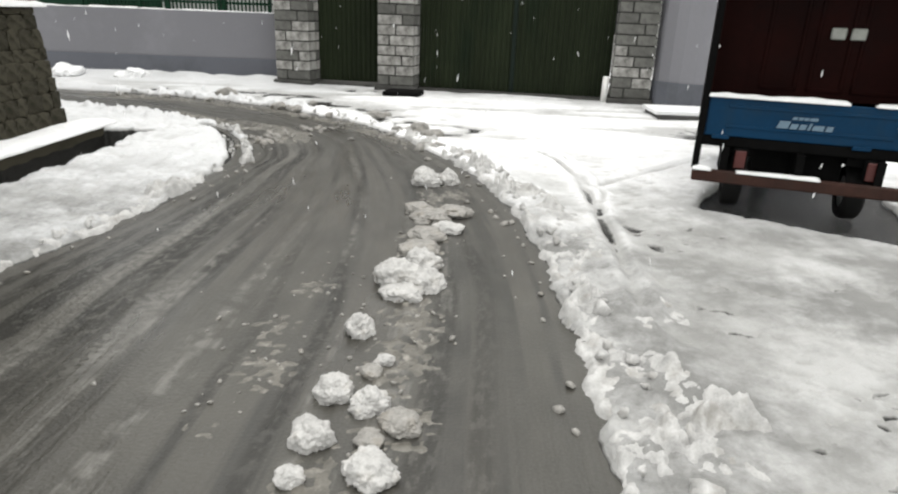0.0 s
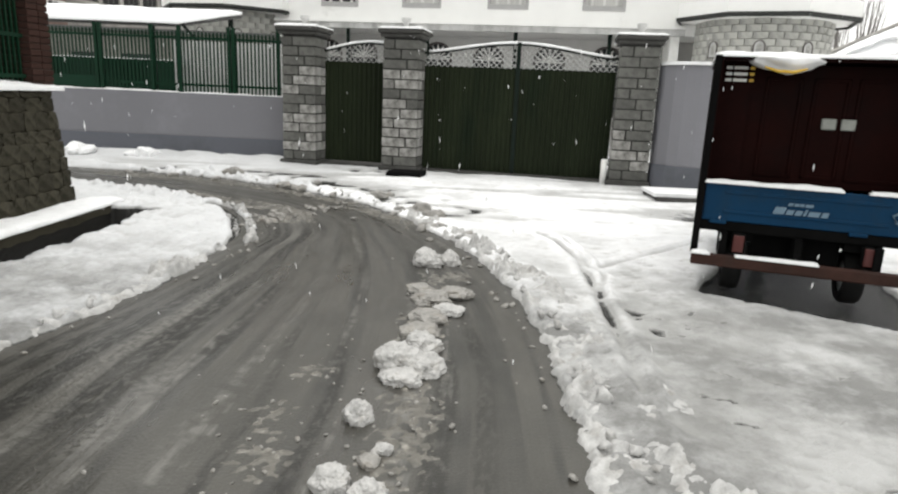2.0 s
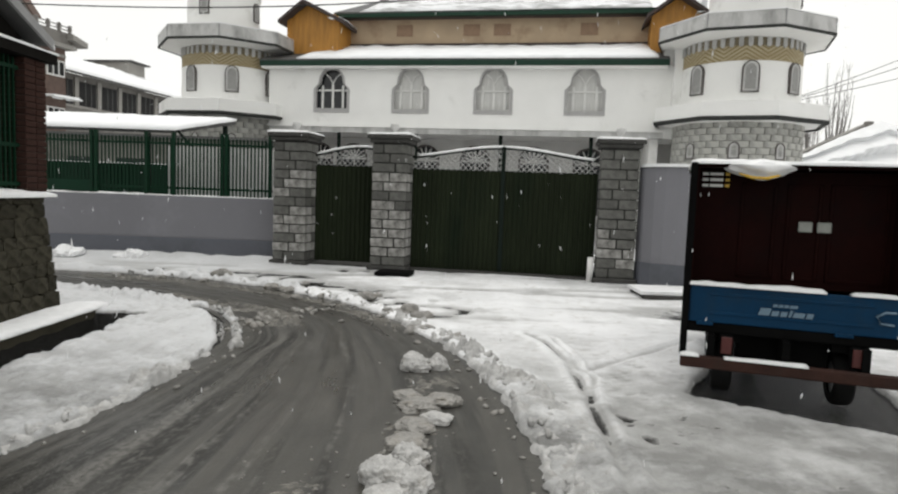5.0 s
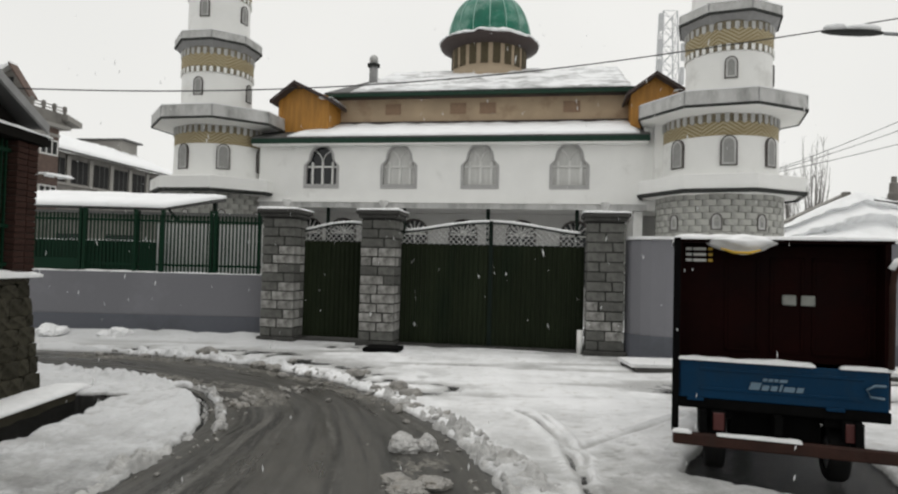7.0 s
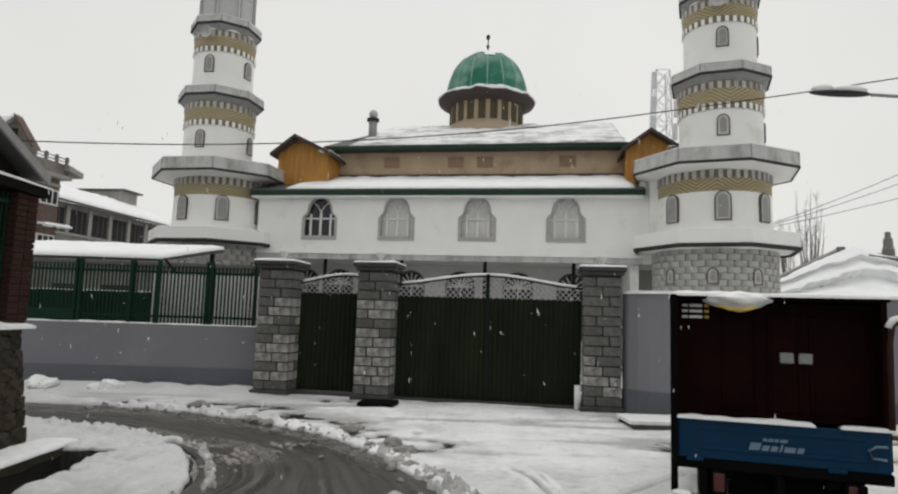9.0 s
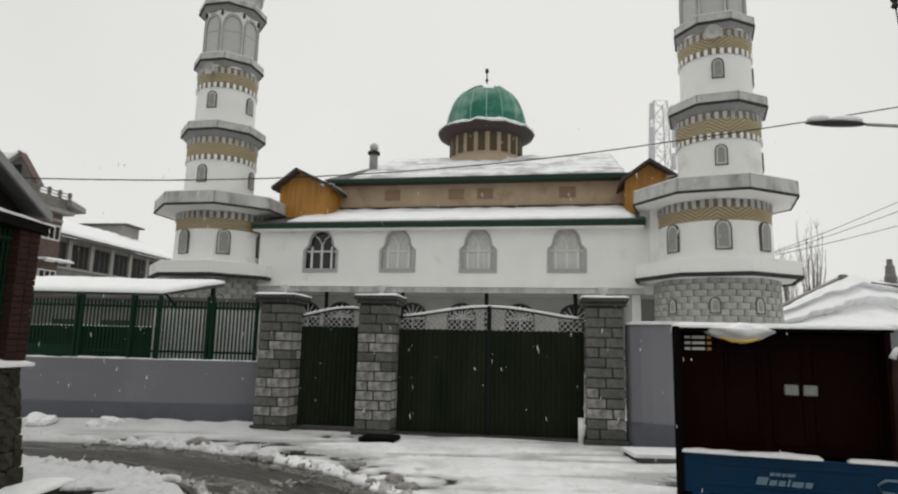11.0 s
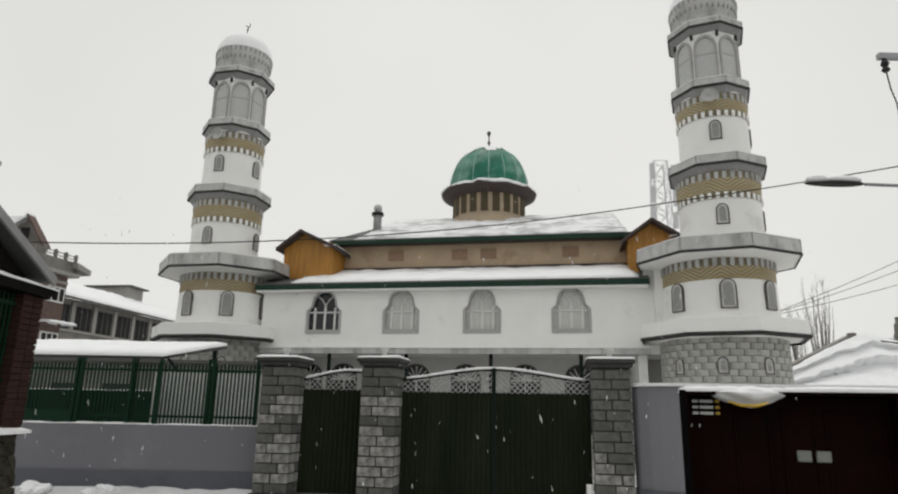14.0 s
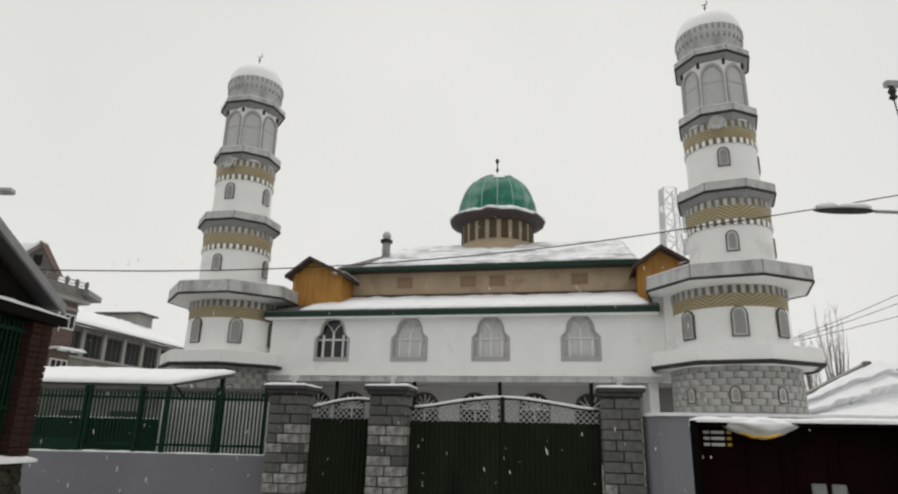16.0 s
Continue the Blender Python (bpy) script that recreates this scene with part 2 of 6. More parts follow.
def lathe(bm, profile, segs, turn=0.0, close=False):
    """Turned form from (radius, z); u runs round in metres, v is z."""
    uv = bm.loops.layers.uv.verify()
    rings = []
    for r, z in profile:
        rings.append([bm.verts.new((r * math.cos(turn + 2 * math.pi * i / segs), r * math.sin(turn + 2 * math.pi * i / segs), z)) for i in range(segs)])
    for k in range(len(rings) - 1):
        for i in range(segs):
            j = (i + 1) % segs
            f = bm.faces.new((rings[k][i], rings[k][j], rings[k + 1][j], rings[k + 1][i]))
            r = max(profile[k][0], profile[k + 1][0])
            for loop, (ii, kk) in zip(f.loops, ((i, k), (i + 1, k), (i + 1, k + 1), (i, k + 1))):
                loop[uv].uv = (2 * math.pi * ii / segs * r, profile[kk][1])
    if close:
        for ring, z in ((rings[0], profile[0][1]), (rings[-1], profile[-1][1])):
            if profile[0 if ring is rings[0] else -1][0] > 1e-4:
                bm.faces.new(ring)
    return bm


def tube(bm, pts, r, segs=6):
    pts = [Vector(p) for p in pts]
    rings = []
    for i, p in enumerate(pts):
        d = (pts[min(i + 1, len(pts) - 1)] - pts[max(i - 1, 0)]).normalized()
        q = d.to_track_quat("Z", "Y").to_matrix()
        rr = r[i] if isinstance(r, (list, tuple)) else r
        rings.append([bm.verts.new(p + q @ Vector((rr * math.cos(2 * math.pi * k / segs), rr * math.sin(2 * math.pi * k / segs), 0))) for k in range(segs)])
    for a, b in zip(rings, rings[1:]):
        for k in range(segs):
            bm.faces.new((a[k], a[(k + 1) % segs], b[(k + 1) % segs], b[k]))
    bm.faces.new(rings[0][::-1])
    bm.faces.new(rings[-1])
    return bm


def plate(bm, loops, y0, y1):
    """A sheet in the x-z plane with an outline and holes, y0 to y1 thick."""
    edges = []
    for pts in loops:
        vs = [bm.verts.new((x, y0, z)) for x, z in pts]
        edges += [bm.edges.new((vs[i], vs[(i + 1) % len(vs)])) for i in range(len(vs))]
    faces = [g for g in bmesh.ops.triangle_fill(bm, use_beauty=True, edges=edges)["geom"] if isinstance(g, bmesh.types.BMFace)]
    ext = bmesh.ops.extrude_face_region(bm, geom=faces)["geom"]
    bmesh.ops.translate(bm, verts=[g for g in ext if isinstance(g, bmesh.types.BMVert)], vec=(0, y1 - y0, 0))
    bmesh.ops.recalc_face_normals(bm, faces=bm.faces)
    return bm


def arch(x, z0, w, h, rise, n=10):
    """Outline of an opening with a pointed-round head."""
    pts = [(x - w / 2, z0), (x + w / 2, z0)]
    for i in range(n + 1):
        a = math.pi * i / n
        pts.append((x + w / 2 * math.cos(a), z0 + h - rise + rise * math.sin(a) ** 0.9))
    return pts


def rectangle(x0, x1, z0, z1):
    return [(x0, z0), (x1, z0), (x1, z1), (x0, z1)]


def blanket(bm, x0, x1, y0, y1, z, h, step=0.12, seed=0.0, rough=0.5, slope=0.0):
    """A layer of snow with soft uneven edges on a level or sloping top."""
    nx, ny = max(2, int((x1 - x0) / step)), max(2, int((y1 - y0) / step))
    def top(i, j):
        u, v = i / nx, j / ny
        e = min(u * nx, (1 - u) * nx, v * ny, (1 - v) * ny)
        k = min(1.0, (e + 0.25) / 1.6) ** 0.5
        p = Vector((x0 + (x1 - x0) * u, y0 + (y1 - y0) * v, seed))
        return h * k * (1 + rough * noise.noise(p * 2.3) + 0.35 * rough * noise.noise(p * 9))
    g, b = [], []
    for i in range(nx + 1):
        g.append([])
        b.append([])
        for j in range(ny + 1):
            x, y = x0 + (x1 - x0) * i / nx, y0 + (y1 - y0) * j / ny
            w = 0.25 * step
            dx, dy = w * noise.noise(Vector((x * 3, y * 3, seed + 5))), w * noise.noise(Vector((x * 3, y * 3, seed + 9)))
            zz = z + slope * (y - y0)
            g[i].append(bm.verts.new((x + dx, y + dy, zz + max(0.01, top(i, j)))))
            b[i].append(bm.verts.new((x + dx, y + dy, zz - 0.004)) if i in (0, nx) or j in (0, ny) else None)
    for i in range(nx):
        for j in range(ny):
            bm.faces.new((g[i][j], g[i + 1][j], g[i + 1][j + 1], g[i][j + 1]))
    for i in range(nx):
        for j, s in ((0, 1), (ny, -1)):
            q = (b[i][j], b[i + 1][j], g[i + 1][j], g[i][j])
            bm.faces.new(q if s > 0 else q[::-1])
    for j in range(ny):
        for i, s in ((0, -1), (nx, 1)):
            q = (b[i][j], b[i][j + 1], g[i][j + 1], g[i][j])
            bm.faces.new(q if s > 0 else q[::-1])
    return bm


# ---- ground, road and snow ----
INNER = [(-2.95, -30), (-2.95, -4), (-2.9, 2), (-2.75, 3.6), (-2.6, 4.2), (-2.5, 4.7), (-2.45, 5.3), (-2.4, 5.8), (-2.38, 6.3), (-2.24, 6.75), (-2.28, 7.15), (-2.53, 7.9), (-2.88, 8.5), (-3.3, 9.0), (-4.44, 9.45), (-5.41, 10.05), (-7, 10.4), (-9, 10.6), (-14, 10.7), (-30, 10.4)]
OUTER = [(0.75, -30), (0.65, -4), (0.6, 1.5), (0.62, 2.6), (0.65, 3.3), (0.62, 4.3), (0.5, 5.3), (0.05, 6.9), (-0.4, 7.75), (-0.8, 8.7), (-1.3, 9.3), (-1.8, 9.85), (-2.83, 10.6), (-4.07, 11.35), (-5.2, 11.65), (-6.4, 11.9), (-9, 12.2), (-14, 12.3), (-30, 12.0)]


def along(line, n):
    """n points at even steps of a softened line."""
    p = np.array(line, float)
    for _ in range(2):
        q = [p[0]]
        for a, b in zip(p, p[1:]):
            q += [a * 0.75 + b * 0.25, a * 0.25 + b * 0.75]
        p = np.array(q + [p[-1]])
    d = np.concatenate([[0], np.cumsum(np.hypot(*np.diff(p, axis=0).T))])
    s = np.linspace(0, 1, n) * d[-1]
    return np.stack([np.interp(s, d, p[:, 0]), np.interp(s, d, p[:, 1])], 1)


def road_mesh():
    n, m = 240, 24
    a, b = along(INNER, n), along(OUTER, n)
    me = bpy.data.meshes.new("road")
    verts, uvs, faces = [], [], []
    mid = (a + b) / 2
    v = np.concatenate([[0], np.cumsum(np.hypot(*np.diff(mid, axis=0).T))])
    for i in range(n):
        for j in range(m + 1):
            u = -0.12 + 1.24 * j / m
            p = a[i] * (1 - u) + b[i] * u
            verts.append((p[0], p[1], 0.0))
            uvs.append((u * 3.4, v[i]))
    for i in range(n - 1):
        for j in range(m):
            k = i * (m + 1) + j
            faces.append((k, k + 1, k + m + 2, k + m + 1))
    me.from_pydata(verts, [], faces)
    layer = me.uv_layers.new(name="along")
    for loop in me.loops:
        layer.data[loop.index].uv = uvs[loop.vertex_index]
    return me


def road_mat():
    m, t, b = node_mat("wet_slushy_asphalt")
    N, L = t.nodes.new, t.links.new
    uv, tc = N("ShaderNodeUVMap"), N("ShaderNodeTexCoord")
    uv.uv_map = "along"
    def stretched(sx, sy, detail=4, rough=0.6):
        mp, n = N("ShaderNodeMapping"), N("ShaderNodeTexNoise")
        mp.inputs["Scale"].default_value = (sx, sy, 1)
        n.inputs["Scale"].default_value, n.inputs["Detail"].default_value, n.inputs["Roughness"].default_value = 1, detail, rough
        L(uv.outputs[0], mp.inputs["Vector"])
        L(mp.outputs[0], n.inputs["Vector"])
        return n.outputs["Fac"]
    def plain(s, detail=4):
        n = N("ShaderNodeTexNoise")
        n.inputs["Scale"].default_value, n.inputs["Detail"].default_value = s, detail
        L(tc.outputs["Object"], n.inputs["Vector"])
        return n.outputs["Fac"]
    def rng(x, a, c, lo=0.0, hi=1.0):
        r = N("ShaderNodeMapRange")
        r.inputs["From Min"].default_value, r.inputs["From Max"].default_value = a, c
        r.inputs["To Min"].default_value, r.inputs["To Max"].default_value = lo, hi
        L(x, r.inputs["Value"])
        return r.outputs[0]
    def mul(a, c):
        r = N("ShaderNodeMath")
        r.operation = "MULTIPLY"
        L(a, r.inputs[0])
        L(c, r.inputs[1])
        return r.outputs[0]
    def mix(f, a, c):
        r = N("ShaderNodeMix")
        r.data_type = "RGBA"
        L(f, r.inputs[0])
        for k, w in ((6, a), (7, c)):
            if isinstance(w, tuple):
                r.inputs[k].default_value = (*w, 1)
            else:
                L(w, r.inputs[k])
        return r.outputs[2]
    base = mix(rng(plain(1.6), 0.35, 0.65), (0.032, 0.030, 0.025), (0.06, 0.056, 0.047))
    base = mix(rng(plain(90, 2), 0.4, 0.75), base, (0.062, 0.06, 0.053))
    tracks = mul(rng(stretched(5.5, 0.13), 0.5, 0.58), rng(plain(1.6), 0.4, 0.56))
    base = mix(rng(tracks, 0, 1, 0, 0.75), base, (0.018, 0.0175, 0.015))
    side = N("ShaderNodeSeparateXYZ")
    L(uv.outputs[0], side.inputs[0])
    sway = rng(stretched(0.0, 0.22, 2), 0.3, 0.7, -0.12, 0.12)
    def lane(c, w, soft):
        a, d, e = N("ShaderNodeMath"), N("ShaderNodeMath"), N("ShaderNodeMath")
        a.operation, d.operation, e.operation = "ADD", "SUBTRACT", "ABSOLUTE"
        L(side.outputs[0], a.inputs[0])
        L(sway, a.inputs[1])
        L(a.outputs[0], d.inputs[0])
        d.inputs[1].default_value = c
        L(d.outputs[0], e.inputs[0])
        return rng(e.outputs[0], w + soft, w)
    tread = rng(stretched(24, 11, 4), 0.4, 0.5)
    worn = None
    for c, w, k in ((0.16, 0.03, 0.8), (0.33, 0.05, 0.9), (0.55, 0.06, 1.0), (0.9, 0.07, 1.0), (1.0, 0.03, 0.9), (1.3, 0.05, 0.9), (1.75, 0.02, 0.8), (2.1, 0.025, 0.7), (2.72, 0.05, 0.6), (2.95, 0.04, 0.6)):
        f = mul(mul(lane(c, w, 0.03), tread), rng(stretched(1.0, 0.45), 0.36, 0.56, 0, k))
        base = mix(f, base, (0.018, 0.0172, 0.015))
        if worn is None:
            worn = f
        else:
            top = N("ShaderNodeMath")
            top.operation = "MAXIMUM"
            L(worn, top.inputs[0])
            L(f, top.inputs[1])
            worn = top.outputs[0]
    for c, w, k in ((0.74, 0.05, 0.6), (1.12, 0.06, 0.7), (1.5, 0.04, 0.45)):
        f = mul(mul(lane(c, w, 0.04), rng(plain(20, 4), 0.4, 0.6)), rng(stretched(1.0, 0.4), 0.46, 0.62, 0, k))
        base = mix(f, base, (0.17, 0.165, 0.15))
    smear = mul(rng(stretched(4.6, 0.2, 6, 0.7), 0.55, 0.64), rng(plain(8, 6), 0.44, 0.6))
    base = mix(rng(smear, 0, 1, 0, 0.6), base, (0.18, 0.175, 0.16))
    L(base, b.inputs["Base Color"])
    L(rng(stretched(1.4, 0.3), 0.35, 0.65, 0.22, 0.55), b.inputs["Roughness"])
    L(rng(worn, 0.0, 0.9, 0.5, 0.24), b.inputs["Specular IOR Level"])
    bp, h = N("ShaderNodeBump"), N("ShaderNodeMath")
    h.operation = "ADD"
    L(plain(55, 5), h.inputs[0])
    L(rng(stretched(5.0, 0.16), 0.4, 0.7, 0, 1.5), h.inputs[1])
    bp.inputs["Strength"].default_value, bp.inputs["Distance"].default_value = 0.35, 0.008
    L(h.outputs[0], bp.inputs["Height"])
    L(bp.outputs[0], b.inputs["Normal"])
    return m


road = new("road", road_mesh())
road.data.materials.append(road_mat())
tagged(road, "wet grey asphalt road with slush streaks and tyre tracks", "road", kind="structure")


def dist_to(line, X, Y):
    """Distance to a line and the side on which a place lies (left: plus)."""
    best, side = np.full(X.shape, 1e9), np.zeros(X.shape)
    for (ax, ay), (bx, by) in zip(line, line[1:]):
        dx, dy = bx - ax, by - ay
        t = np.clip(((X - ax) * dx + (Y - ay) * dy) / (dx * dx + dy * dy + 1e-12), 0, 1)
        d = np.hypot(X - ax - t * dx, Y - ay - t * dy)
        s = np.sign(dx * (Y - ay) - dy * (X - ax))
        near = d < best
        best, side = np.where(near, d, best), np.where(near, s, side)
    return best, side


def fnoise(X, Y, f, seed):
    """Value noise, -1 to 1, at f waves a metre."""
    r = np.random.RandomState(seed).uniform(-1, 1, (256, 256))
    x, y = X * f + 1000, Y * f + 1000
    i, j = np.floor(x).astype(int), np.floor(y).astype(int)
    u, v = x - i, y - j
    u, v = u * u * (3 - 2 * u), v * v * (3 - 2 * v)
    g = lambda a, c: r[a % 256, c % 256]
    return (g(i, j) * (1 - u) + g(i + 1, j) * u) * (1 - v) + (g(i, j + 1) * (1 - u) + g(i + 1, j + 1) * u) * v


def smooth(x, a, b):
    t = np.clip((x - a) / (b - a), 0, 1)
    return t * t * (3 - 2 * t)


def axis(lo, hi, fine, far):
    a = list(np.arange(lo, hi + 1e-6, fine))
    s, x, up = fine, hi, []
    while x < far:
        s *= 1.35
        x += s
        up.append(x)
    s, x, dn = fine, lo, []
    while x > -far:
        s *= 1.35
        x -= s
        dn.append(x)
    return np.array(dn[::-1] + a + up)


RUT = [(1.1, 3.4), (1.14, 3.86), (1.19, 4.58), (1.23, 5.33), (1.27, 6.56), (1.17, 7.36), (0.99, 7.81)]
RUT_2 = [(1.25, 5.3), (1.4, 5.95), (1.33, 6.25), (1.34, 6.82), (1.25, 7.6), (1.06, 7.75)]
RUT_3 = [(1.36, 6.2), (1.82, 6.65), (2.5, 7.3), (3.0, 7.8)]
WHEEL_TRACK = [(-2.22, 6.3), (-2.36, 6.6), (-2.49, 7.1), (-2.82, 8.0), (-3.2, 8.6), (-3.5, 8.85)]
BOOT_PRINTS = [(1.34, 3.83, 0.2), (1.22, 3.05, 0.5), (1.24, 2.4, 0.3), (0.95, 5.05, 0.9), (1.5, 4.5, 0.2), (1.42, 4.95, 0.4)]
TRENCH = (-4.55, -3.97, 1.0, 8.25)


def ground_mesh():
    xs, ys = axis(-5.6, 4.4, 0.026, 1500), axis(1.4, 14.4, 0.03, 1500)
    X, Y = np.meshgrid(xs, ys, indexing="ij")
    di, si = dist_to([tuple(p) for p in along(INNER, 70)], X, Y)
    do, so = dist_to([tuple(p) for p in along(OUTER, 70)], X, Y)
    left, right = di * si, -do * so
    wob = 0.07 * fnoise(X, Y, 1.7, 1) + 0.06 * fnoise(X, Y, 5, 2) + 0.025 * fnoise(X, Y, 13, 3)
    out = np.maximum(left, right) + wob
    on_left = left > right
    lump = np.abs(fnoise(X, Y, 5, 4)) * 0.55 + np.abs(fnoise(X, Y, 10, 5)) * 0.5 + np.abs(fnoise(X, Y, 19, 15)) * 0.3
    fine = fnoise(X, Y, 22, 6)
    roll = fnoise(X, Y, 0.8, 7)
    # ploughed berm at the road's edge, flat trodden snow behind it
    near = smooth(Y, 9.5, 4.5)
    w = np.where(on_left, 0.32, 0.3 + 0.28 * near)
    far = smooth(Y, 7.8, 9.2) * (1 - smooth(Y, 12.6, 13.6)) * smooth(right, 0.0, 0.05)
    berm = smooth(out, 0.0, 0.07) * (1 - smooth(out, w * 0.65, w * 1.25))
    cover = smooth(out, 0.0, 0.1)
    h = -0.05 + cover * (0.095 + 0.011 * roll + 0.008 * fnoise(X, Y, 3.1, 8))
    bank = smooth(Y, 1.2, 1.6) * (1 - smooth(Y, 8.6, 9.2))
    h += (1 - 0.85 * bank) * berm * np.where(on_left, 0.06, 0.06 + 0.06 * near) * (-0.1 + 2.1 * lump ** 1.25) + berm * 0.014 * fine
    h += cover * on_left * smooth(left, 0.1, 0.35) * smooth(-X, 1.5, 2.2) * (1 - smooth(Y, 9.0, 10.0)) * (0.045 * (lump - 0.42) + 0.004 * fine)
    yard = smooth(right, 0.5, 0.9)
    h -= 0.017 * smooth(right, 0.45, 0.7) * smooth(Y, 7.0, 4.0) * (0.6 + 0.6 * fnoise(X, Y, 0.9, 17))
    # thin, wet and broken cover along the outer bend, tyre-swept streaks before the gates
    h -= far * (1 - smooth(right, 0.7, 2.1)) * (0.045 * np.maximum(0, fnoise(X, Y, 1.6, 41) + 0.05) + 0.06 * np.maximum(0, fnoise(X, Y, 4.2, 42) - 0.1))
    h -= smooth(Y, 8.0, 8.6) * (1 - smooth(Y, 13.2, 13.8)) * smooth(right, 0.8, 1.3) * 0.05 * np.maximum(0, fnoise(X * 0.3, Y * 1.5, 2.0, 43) - 0.12)
    h += far * (1 - smooth(right, 0.25, 0.9)) * 0.07 * np.maximum(0, fnoise(X, Y, 5.5, 44)) * np.abs(fnoise(X, Y, 13, 45) + 0.4)
    h += yard * 0.004 * fnoise(X, Y, 9, 9)
    prints = np.random.RandomState(11)
    for k in range(330):
        if k % 6 == 0:
            cx, cy = prints.uniform(1.2, 4.3), prints.uniform(1.8, 6.6)
        px, py = cx + prints.normal(0, 0.2), cy + prints.normal(0, 0.16)
        a, c = prints.uniform(-0.5, 0.5), prints.uniform(0.03, 0.065)
        u, v = (X - px) * math.cos(a) + (Y - py) * math.sin(a), -(X - px) * math.sin(a) + (Y - py) * math.cos(a)
        h -= yard * 0.027 * np.exp(-((u / c) ** 2 + (v / 0.026) ** 2) ** 1.8)
    for line, wd, dp in ((RUT, 0.045, 0.031), (RUT_2, 0.028, 0.024), (RUT_3, 0.045, 0.022)):
        d, _ = dist_to(line, X, Y)
        h += -dp * np.exp(-(d / wd) ** 2) + 0.75 * dp * np.exp(-((d - 2.2 * wd) / wd) ** 2)
    for px, py, a in BOOT_PRINTS:
        u, v = (X - px) * math.cos(a) + (Y - py) * math.sin(a), -(X - px) * math.sin(a) + (Y - py) * math.cos(a)
        h -= 0.024 * np.exp(-((u / 0.06) ** 2 + (v / 0.11) ** 2) ** 2)
    track = 1 - smooth(dist_to(WHEEL_TRACK, X, Y)[0] + 0.25 * wob, 0.05, 0.11)
    h = h * (1 - track) - 0.03 * track
    # wet trodden slush before the side gate
    trod = np.exp(-((X + 2.0) / 0.75) ** 2 - ((Y - 13.35) / 0.3) ** 2) + 0.7 * np.exp(-((X + 1.3) / 0.5) ** 2 - ((Y - 12.7) / 0.25) ** 2)
    h -= 0.055 * trod * (0.55 + 0.6 * fnoise(X, Y, 4.5, 46))
    # bare wet ground beneath the parked cargo carrier
    rim = 0.14 * fnoise(X, Y, 1.6, 50) + 0.05 * fnoise(X, Y, 7, 51)
    u, v = ((X - 2.11) * 0.9455 - (Y - 5.67) * 0.3256), ((X - 2.11) * 0.3256 + (Y - 5.67) * 0.9455)
    edge = np.minimum(np.minimum(v + 0.1 + 0.22 * u, u - 0.27 * (v + 0.1)), np.minimum(1.8 - u, 2.6 - v)) - 0.4 * rim
    under = smooth(edge, -0.02, 0.07)
    h = h * (1 - under) + under * (-0.014 + 0.003 * roll)
    # open drain
    x0, x1, y0, y1 = TRENCH
    rag = 0.07 * fnoise(X, Y, 4, 12) + 0.04 * fnoise(X, Y, 11, 13)
    hole = smooth(X, x0 - 0.02, x0 + 0.02) * (1 - smooth(X + rag, x1 - 0.03, x1 + 0.03)) * (1 - smooth(Y + 0.5 * rag, y1 - 0.03, y1 + 0.03))
    h = h * (1 - hole) - 0.6 * hole
    # soft bank along the foot of the boundary wall
    foot = np.exp(-((Y - 14.35) / 0.35) ** 2) * smooth(-X, 3.2, 4.4) * (1 - smooth(-X, 20, 25))
    h += foot * (0.09 + 0.07 * np.abs(fnoise(X, Y, 2.3, 14))) * (out > 0.1)
    nx, ny = len(xs), len(ys)
    verts = np.stack([X, Y, h], -1).reshape(-1, 3)
    i, j = np.meshgrid(np.arange(nx - 1), np.arange(ny - 1), indexing="ij")
    k = (i * ny + j).ravel()
    faces = np.stack([k, k + ny, k + ny + 1, k + 1], 1)
    me = bpy.data.meshes.new("ground")
    me.vertices.add(len(verts))
    me.vertices.foreach_set("co", verts.ravel())
    me.loops.add(len(faces) * 4)
    me.polygons.add(len(faces))
    me.loops.foreach_set("vertex_index", faces.ravel())
    me.polygons.foreach_set("loop_start", np.arange(len(faces)) * 4)
    me.update(calc_edges=True)
    me.polygons.foreach_set("use_smooth", np.ones(len(faces), bool))
    return me


